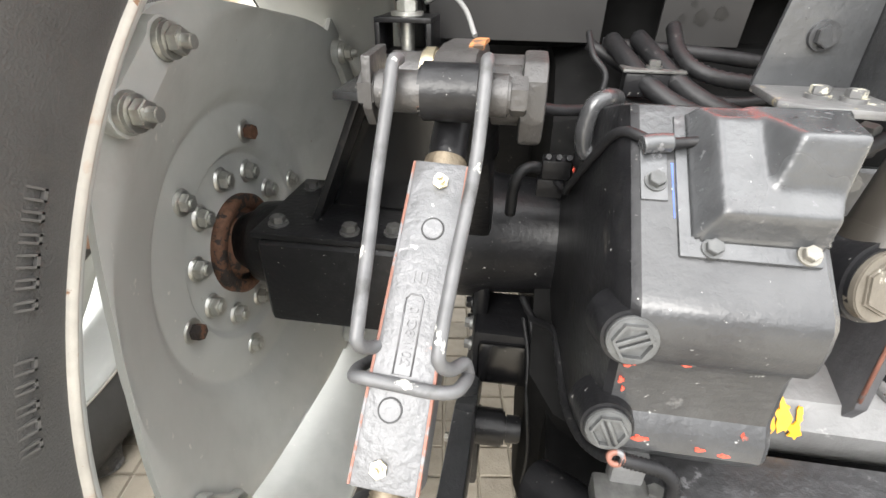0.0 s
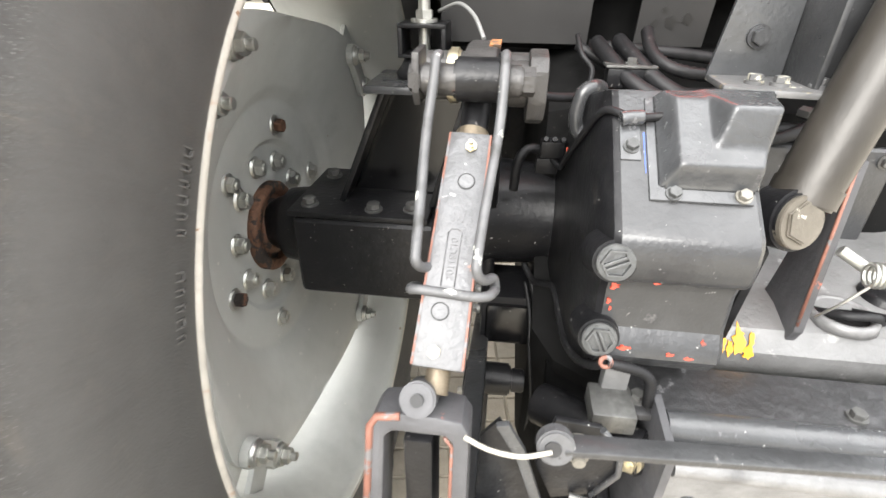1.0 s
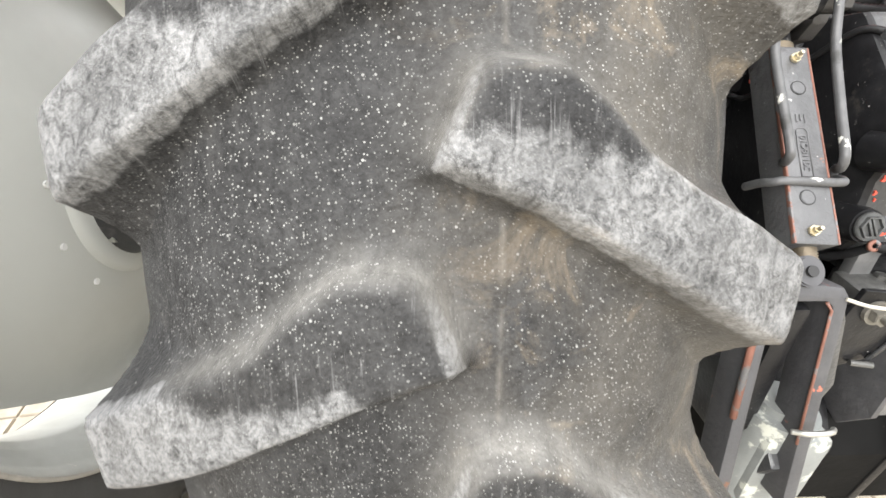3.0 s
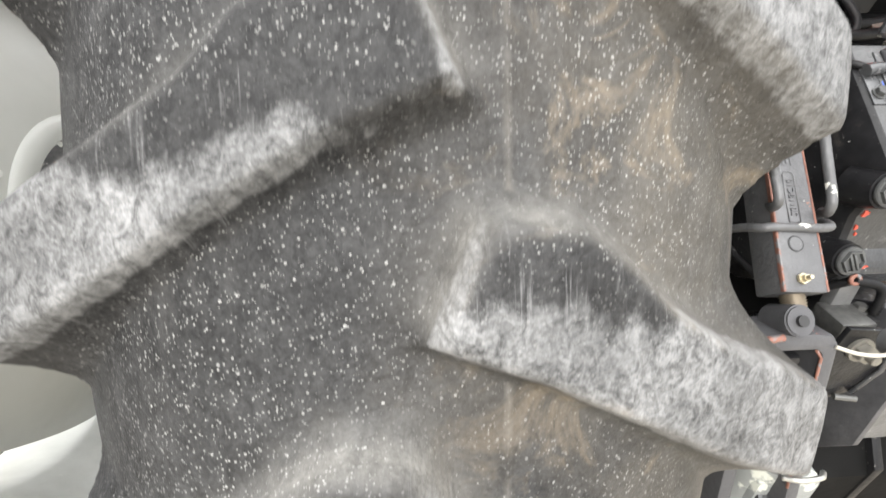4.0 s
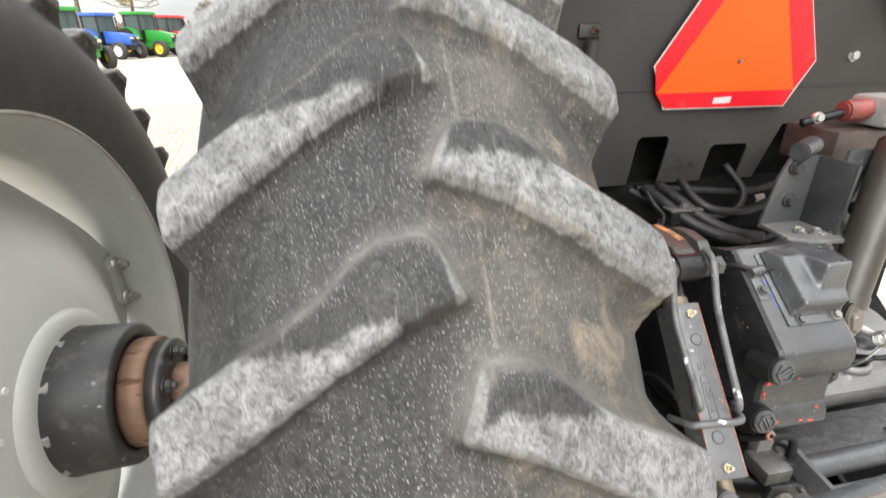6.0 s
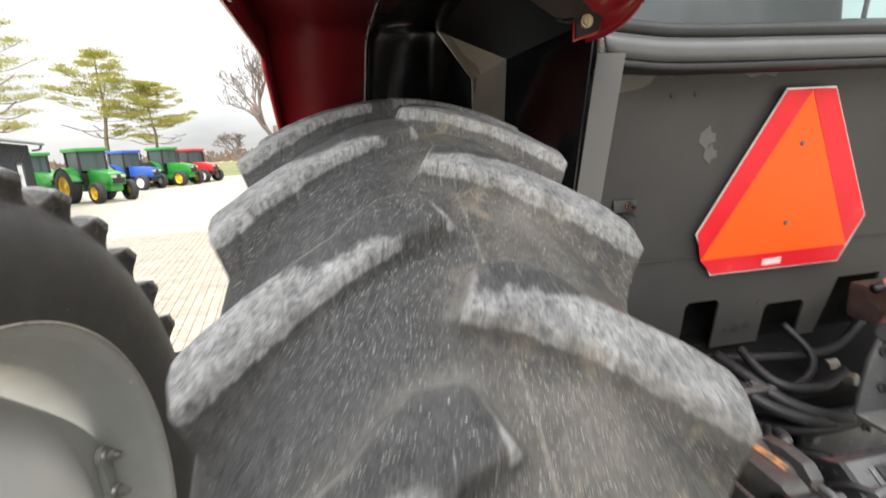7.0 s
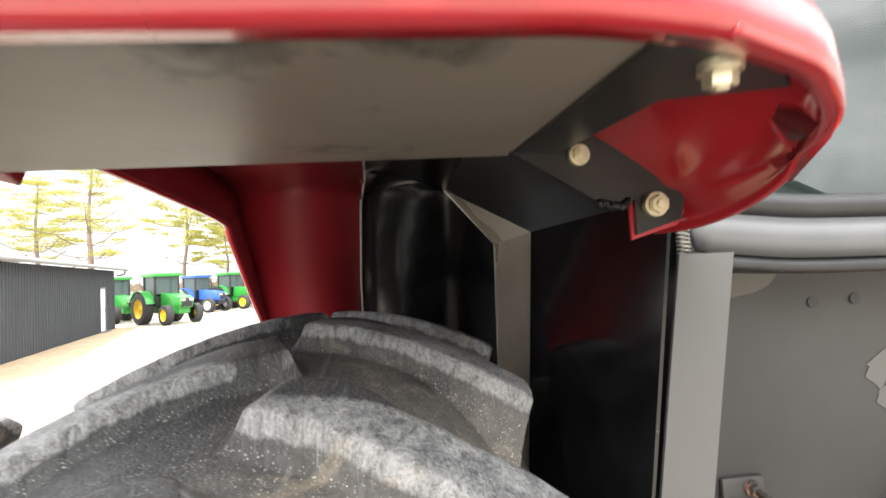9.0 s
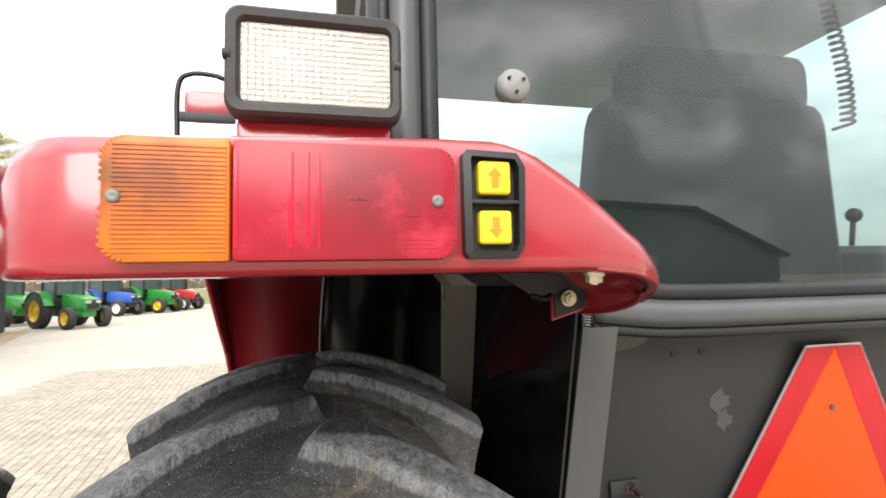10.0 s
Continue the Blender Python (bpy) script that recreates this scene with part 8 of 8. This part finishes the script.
M["tractor_glass"] = mat("dark_cab_glass", (0.06, 0.085, 0.085), 0.08, 0, 0.1, 2, 0.0)
M["far_tyre"] = mat("far_black_tyre", (0.03, 0.03, 0.03), 0.8, 0, 0.2, 10, 0.3)
M["green"] = mat("green_tractor_paint", (0.025, 0.24, 0.035), 0.35, 0, 0.1, 3, 0.0, coat=0.2)
M["rim_yellow"] = mat("yellow_wheel_paint", (0.78, 0.52, 0.02), 0.4, 0, 0.1, 6, 0.0)
M["blue"] = mat("blue_tractor_paint", (0.03, 0.10, 0.42), 0.35, 0, 0.1, 3, 0.0, coat=0.2)
M["far_red"] = mat("red_tractor_paint", (0.52, 0.03, 0.035), 0.35, 0, 0.1, 3, 0.0, coat=0.2)


def far_tractor(x, y, heading, paint, wheel_paint, label, s=1.0):
    e = thing("tractor", label, "tractor", "parked tractors", at=pose(x, y, GROUND, 0, 0, heading) @ Matrix.Diagonal((s, s, s, 1)))
    bm = bmesh.new()
    add_prism(bm, [(-0.15, 0.95), (1.75, 0.85), (1.85, 1.05), (1.75, 1.42), (0.9, 1.58), (-0.15, 1.66)], 0.72, Matrix.Translation((0, 0.36, 0)) @ Matrix(((1, 0, 0, 0), (0, 0, -1, 0), (0, 1, 0, 0), (0, 0, 0, 1))), 0.05)
    part("hood", bm, paint, e)
    bm = bmesh.new()
    add_box(bm, (1.70, -0.28, 0.92), (1.88, 0.28, 1.36), 0.03)
    part("grille", bm, M["seal_black"], e)
    bm = bmesh.new()
    add_box(bm, (-1.6, -0.30, 0.55), (1.6, 0.30, 0.98), 0.05)
    part("chassis", bm, M["seal_black"] if paint is not M["green"] else M["green"], e)
    for sx, sy in ((-0.15, -0.62), (-0.15, 0.62), (-1.30, -0.62), (-1.30, 0.62)):
        bm = bmesh.new()
        add_box(bm, (sx - 0.05, sy - 0.05, 1.2), (sx + 0.05, sy + 0.05, 2.55), 0.01)
        part("cab_post", bm, M["seal_black"], e)
    bm = bmesh.new()
    add_box(bm, (-1.45, -0.76, 2.55), (0.05, 0.76, 2.75), 0.07)
    part("cab_roof", bm, paint, e)
    for lo, hi in (((-0.14, -0.60, 1.62), (-0.11, 0.60, 2.55)), ((-1.30, -0.62, 1.3), (-0.15, -0.60, 2.55)), ((-1.30, 0.60, 1.3), (-0.15, 0.62, 2.55)), ((-1.32, -0.60, 1.5), (-1.29, 0.60, 2.55))):
        bm = bmesh.new()
        add_box(bm, lo, hi)
        part("cab_window", bm, M["tractor_glass"], e)
    bm = bmesh.new()
    add_box(bm, (-1.25, -0.58, 0.95), (-0.2, 0.58, 1.5), 0.05)
    part("cab_base", bm, M["seal_black"], e)
    for sy in (-1, 1):
        bm = bmesh.new()
        n = 14
        rows = []
        for k in range(n + 1):
            a = radians(15 + 140 * k / n)
            rows.append([bm.verts.new((-1.10 + 0.98 * math.cos(a), sy * w, 0.86 + 0.98 * math.sin(a))) for w in (0.62, 1.08)])
        for A1, B1 in zip(rows, rows[1:]):
            bm.faces.new((A1[0], A1[1], B1[1], B1[0]))
        bmesh.ops.recalc_face_normals(bm, faces=bm.faces)
        bmesh.ops.solidify(bm, geom=list(bm.faces), thickness=0.03)
        part("mudguard", bm, paint, e)
    for px, py, r, w in ((-1.10, 0.85, 0.86, 0.46), (-1.10, -0.85, 0.86, 0.46), (1.25, 0.78, 0.52, 0.34), (1.25, -0.78, 0.52, 0.34)):
        bm = bmesh.new()
        add_lathe(bm, [(-w / 2, r * 0.62), (-w / 2, r * 0.9), (-w * 0.38, r), (w * 0.38, r), (w / 2, r * 0.9), (w / 2, r * 0.62)], 36, "z")
        bmesh.ops.transform(bm, matrix=Matrix.Translation((px, py, r)) @ Matrix.Rotation(radians(90), 4, "X"), verts=bm.verts)
        wh = part("wheel", bm, M["far_tyre"], e)
        bm = bmesh.new()
        sgn = 1 if py > 0 else -1
        add_lathe(bm, [(-w * 0.42, r * 0.63), (-w * 0.1, r * 0.55), (-w * 0.1, r * 0.2), (-w * 0.3, r * 0.15), (-w * 0.3, 0.0)], 28, "z")
        bmesh.ops.transform(bm, matrix=Matrix.Translation((px, py, r)) @ Matrix.Rotation(radians(90 * sgn), 4, "X"), verts=bm.verts)
        bmesh.ops.recalc_face_normals(bm, faces=bm.faces)
        part("wheel_rim", bm, wheel_paint, wh)
    for sy in (-0.22, 0.22):
        bm = bmesh.new()
        add_box(bm, (1.80, sy - 0.12, 1.20), (1.90, sy + 0.12, 1.34), 0.02)
        part("headlight", bm, M["reflector"], e)
    bm = bmesh.new()
    add_cyl(bm, (0.3, 0.40, 1.5), (0.3, 0.40, 2.5), 0.05, seg=12)
    part("exhaust", bm, M["seal_black"], e)
    return e


far_tractor(-13.2, 27.9, -38, M["green"], M["rim_yellow"], "green tractor with yellow wheels parked on the yard")
far_tractor(-17.6, 31.2, -38, M["green"], M["rim_yellow"], "green tractor with yellow wheels behind the shed")
far_tractor(-15.2, 37.6, -25, M["blue"], M["white"], "blue tractor with white wheels parked in a row")
far_tractor(-13.6, 40.2, -25, M["green"], M["rim_yellow"], "large green tractor with yellow wheels parked in a row", 1.05)
far_tractor(-12.8, 43.4, -25, M["far_red"], M["white"], "red tractor with pale wheels parked in a row")
far_tractor(-13.2, 45.4, -40, M["far_red"], M["flaked_grey"], "red tractor parked at the end of the row")
car = thing("car", "small red car parked far off", "car", at=pose(-7.6, 57.0, GROUND, 0, 0, 10))
bm = bmesh.new()
add_prism(bm, [(-2.1, 0.35), (2.1, 0.35), (2.1, 0.75), (1.2, 0.9), (0.6, 1.4), (-1.0, 1.42), (-1.7, 0.95), (-2.1, 0.85)], 1.7, Matrix.Translation((0, 0.85, 0)) @ Matrix(((1, 0, 0, 0), (0, 0, -1, 0), (0, 1, 0, 0), (0, 0, 0, 1))), 0.08)
part("body", bm, M["far_red"], car)
for px in (-1.3, 1.3):
    for py in (-0.8, 0.8):
        bm = bmesh.new()
        add_cyl(bm, (px, py - 0.1, 0.32), (px, py + 0.1, 0.32), 0.32, seg=20)
        part("wheel", bm, M["far_tyre"], car)

# ---- trees ----
M["bark"] = mat("grey_brown_bark", (0.17, 0.13, 0.10), 0.9, 0, 0.3, 8, 0.6)
M["needles"] = mat("yellow_green_pine_needles", (0.29, 0.28, 0.065), 0.7, 0, 0.4, 0.9, 0.0)
vary(M["needles"], 0.25)
# thin needles let light through
nn = M["needles"].node_tree
n_tr, n_mx = nn.nodes.new("ShaderNodeBsdfTranslucent"), nn.nodes.new("ShaderNodeMixShader")
n_tr.inputs["Color"].default_value = (0.42, 0.40, 0.08, 1)
n_mx.inputs["Fac"].default_value = 0.45
n_out = next(n for n in nn.nodes if n.type == "OUTPUT_MATERIAL")
nn.links.new(nn.nodes["Principled BSDF"].outputs["BSDF"], n_mx.inputs[1])
nn.links.new(n_tr.outputs["BSDF"], n_mx.inputs[2])
nn.links.new(n_mx.outputs["Shader"], n_out.inputs["Surface"])
M["twig"] = mat("grey_brown_twigs", (0.20, 0.16, 0.14), 0.9, 0, 0.25, 3, 0.2)


def pine(x, y, height, spread, first, seed, lean_x=0.0):
    """A tall open pine: bare lower limbs, then level sprays of needles that step up to a rounded top."""
    rng = random.Random(seed)
    e = thing("pine_tree", "tall open pine tree with yellow-green needle sprays", "tree", "pines behind the yard")
    trunk = [Vector((x + lean_x * (k / 6) ** 1.4 + 0.12 * math.sin(k * 1.7 + seed), y, GROUND + height * k / 6)) for k in range(7)]
    tp = smooth_path(trunk, 4)
    bm = bmesh.new()
    rings = []
    for i, p in enumerate(tp):
        r = 0.20 * (height / 9) * (1 - 0.88 * i / (len(tp) - 1))
        rings.append([bm.verts.new(p + Vector((math.cos(a), math.sin(a), 0)) * r) for a in (2 * math.pi * k / 8 for k in range(8))])
    for A1, B1 in zip(rings, rings[1:]):
        for k in range(8):
            bm.faces.new((A1[k], A1[(k + 1) % 8], B1[(k + 1) % 8], B1[k])).smooth = True
    tips = []
    z = first * height
    while z < height * 0.985:
        k = z / height
        here = tp[min(len(tp) - 1, int(k * (len(tp) - 1)))]
        base = Vector((here.x, here.y, GROUND + z))
        turn = rng.uniform(0, 6.28)
        arms = rng.choice((3, 4, 4))
        for n in range(arms):
            a = turn + n * 6.283 / arms + rng.uniform(-0.4, 0.4)
            g = (k - first) / (1 - first)
            ln = spread * (0.30 + 0.70 * math.sin(math.pi * min(1, g * 0.80 + 0.22))) * rng.uniform(0.55, 1.12)
            d = Vector((math.cos(a), math.sin(a), rng.uniform(-0.02, 0.28) + 0.35 * max(0, g - 0.6)))
            pts = [base, base + d * ln * 0.5 + Vector((0, 0, -0.05 * ln)), base + d * ln + Vector((0, 0, 0.08 * ln))]
            add_tube(bm, pts, 0.040 * (1.25 - k) * height / 9, 4, 3)
            dead = g < 0.16 and rng.random() < 0.7
            for t in (0.32, 0.46, 0.58, 0.70, 0.80, 0.90, 1.0, 1.05):
                c = base + d * ln * t + Vector((0, 0, 0.08 * ln * t * t))
                side = Vector((-d.y, d.x, 0)) * rng.uniform(-0.34, 0.34) * ln * t
                if dead:
                    if t in (0.58, 0.8, 1.0):
                        add_tube(bm, [c, c + side * 0.5 + Vector((0, 0, rng.uniform(-0.1, 0.2))), c + side + d * 0.15 * ln], 0.012, 3, 2)
                    continue
                if rng.random() < 0.74:
                    tips.append((c + side + Vector((0, 0, rng.uniform(-0.06, 0.14))), ln * t))
                    if abs(side.length) > 0.3:
                        add_tube(bm, [c - d * 0.1 * ln, c + side * 0.6, c + side], 0.012, 3, 2)
        z += height * rng.uniform(0.050, 0.082)
    part("trunk", bm, M["bark"], e)
    size = height / 10
    vs, fs = [], []
    for c, out in tips:
        w0 = size * rng.uniform(0.20, 0.40)
        for _ in range(70):
            o = Vector((rng.gauss(0, w0), rng.gauss(0, w0), abs(rng.gauss(0, 0.10 * size)) - 0.02))
            d = Vector((rng.uniform(-1, 1), rng.uniform(-1, 1), rng.uniform(0.0, 1.0))).normalized() * rng.uniform(0.12, 0.24)
            w = d.orthogonal().normalized() * 0.030
            n = len(vs)
            vs += [c + o - w, c + o + w, c + o + d]
            fs.append((n, n + 1, n + 2))
    me = bpy.data.meshes.new("needle_clumps")
    me.from_pydata(vs, [], fs)
    me.materials.append(M["needles"])
    cr = new("crown", me)
    cr.parent = e
    return e


pine(-15.8, 44.0, 7.9, 2.9, 0.42, 3, 0.1)
pine(-19.8, 45.0, 10.6, 3.5, 0.38, 8, 0.5)
pine(-27.8, 45.0, 14.4, 4.4, 0.34, 5, 0.3)
pine(-33.5, 47.0, 12.5, 4.2, 0.32, 11, 0.0)


def bare_tree(x, y, height, seed):
    rng = random.Random(seed)
    e = thing("bare_tree", "leafless tree with fine grey-brown branches", "tree")
    bm = bmesh.new()

    def grow(p, d, ln, r, depth):
        q = p + d * ln
        mid = p.lerp(q, 0.5) + Vector((rng.uniform(-1, 1), rng.uniform(-1, 1), rng.uniform(-0.5, 1))) * ln * 0.06
        add_tube(bm, [p, mid, q], r, 5 if depth > 3 else 3, 2)
        if depth == 0:
            return
        for _ in range(rng.choice((2, 3, 3)) if depth > 1 else 3):
            nd = (d + Vector((rng.uniform(-1, 1), rng.uniform(-1, 1), rng.uniform(-0.35, 0.75))) * 0.75).normalized()
            grow(p.lerp(q, rng.uniform(0.55, 1.0)), nd, ln * rng.uniform(0.6, 0.82), max(0.012, r * 0.60), depth - 1)

    grow(Vector((x, y, GROUND)), Vector((-0.05, 0, 1)), height * 0.26, 0.26, 7)
    part("crown", bm, M["twig"], e)
    return e


bare_tree(-5.2, 38.0, 15.0, 4)
bare_tree(-17.6, 84.0, 9.0, 9)
# far woods and field
rng = random.Random(21)
vs, fs = [], []
for k in range(5200):
    x = rng.uniform(-330, 260)
    top = 5.0 + 2.5 * noise.noise(Vector((x * 0.02, 0, 0))) + rng.uniform(-1.5, 2.5)
    y = rng.uniform(250, 300)
    z = rng.uniform(0.2, 1.0) * top
    w = rng.uniform(0.4, 1.6)
    n = len(vs)
    vs += [(x - w, y, max(GROUND, z - rng.uniform(1, 3))), (x + w, y, max(GROUND, z - rng.uniform(1, 3))), (x + rng.uniform(-w, w), y, z)]
    fs.append((n, n + 1, n + 2))
me = bpy.data.meshes.new("far_woods")
me.from_pydata(vs, [], fs)
M["woods"] = mat("brown_far_woods", (0.17, 0.125, 0.09), 0.9, 0, 0.4, 0.1, 0.0)
me.materials.append(M["woods"])
tagged(new("far_woods", me), "brown leafless woods on the horizon", "woods", kind="stuff")
bm = bmesh.new()
add_prism(bm, [(-330, 250), (260, 250), (260, 62), (-9.0, 62), (-10.5, 54), (-60, 54), (-330, 60)], 0.02, Matrix.Translation((0, 0, GROUND)))
M["grass"] = mat("dull_spring_grass", (0.16, 0.17, 0.055), 0.95, 0, 0.35, 0.6, 0.3, spots=[((0.28, 0.22, 0.11), 0.34, 0.05, 0.95)])
tagged(bm_object("field", bm, M["grass"]), "dull green and straw coloured field", "field", kind="structure")
# barn behind the camera, seen in the rear window
barn = thing("barn", "dark gabled barn across the yard", "building")
bm = bmesh.new()
add_prism(bm, [(8.5, GROUND), (29.0, GROUND), (29.0, 3.1), (22.4, 6.0), (15.5, 6.3), (8.5, 3.4)], 11.0, Matrix.Translation((0, -36.0, 0)) @ XZ, 0.02)
part("walls", bm, M["shed"], barn)
bm = bmesh.new()
add_prism(bm, [(8.0, 3.3), (15.5, 6.42), (22.4, 6.12), (29.5, 3.0), (29.5, 3.2), (22.4, 6.32), (15.5, 6.62), (8.0, 3.5)], 11.8, Matrix.Translation((0, -36.4, 0)) @ XZ)
part("roof", bm, M["seal_black"], barn)
bm = bmesh.new()
add_box(bm, (15.4, -25.05, GROUND), (19.6, -24.95, 3.2), 0.01)
part("sliding_door", bm, M["shed_roof"], barn)

# ---- stamped squares of the yard ----
PITCH = 0.112
bm = bmesh.new()
h, g = PITCH / 2, 0.005
lowv = [bm.verts.new((sx * (h - g * 0.5), sy * (h - g * 0.5), -0.012)) for sx, sy in ((-1, -1), (1, -1), (1, 1), (-1, 1))]
topv = [bm.verts.new((sx * (h - g * 1.3), sy * (h - g * 1.3), 0.0)) for sx, sy in ((-1, -1), (1, -1), (1, 1), (-1, 1))]
bm.faces.new(topv)
for k in range(4):
    bm.faces.new((lowv[k], lowv[(k + 1) % 4], topv[(k + 1) % 4], topv[k]))
tile_me = bpy.data.meshes.new("paving_square")
bm.to_mesh(tile_me)
bm.free()
tile_me.materials.append(M["stamped"])
rng = random.Random(5)
TURN_T = Matrix.Rotation(radians(9), 4, "Z")
near, far_v, far_f = 0, [], []
for iy in range(-6, 130):
    for ix in range(-60, 22):
        p = TURN_T @ Vector((ix * PITCH, iy * PITCH, 0))
        if not (-6.5 < p.x < 1.6 and -0.4 < p.y < 13.5):
            continue
        dz = rng.uniform(-0.0022, 0.0022)
        tiltx, tilty = rng.uniform(-0.8, 0.8), rng.uniform(-0.8, 0.8)
        m = pose(p.x, p.y, GROUND + 0.010 + dz, tiltx, tilty, 9)
        if near < 300 and ((-0.62 < p.x < 0.12 and 0.75 < p.y < 2.45) or (-1.32 < p.x < -0.72 and 1.7 < p.y < 4.6)):
            t = new("paving_square", tile_me)
            t.parent = ground
            t.matrix_basis = m
            near += 1
        else:
            n = len(far_v)
            far_v += [m @ v.co for v in tile_me.vertices]
            far_f += [tuple(n + i for i in f.vertices) for f in tile_me.polygons]
me = bpy.data.meshes.new("paving_squares")
me.from_pydata(far_v, [], far_f)
me.materials.append(M["stamped"])
rest = new("paving_squares", me)
rest.parent = ground
rest["kind"] = "stuff"
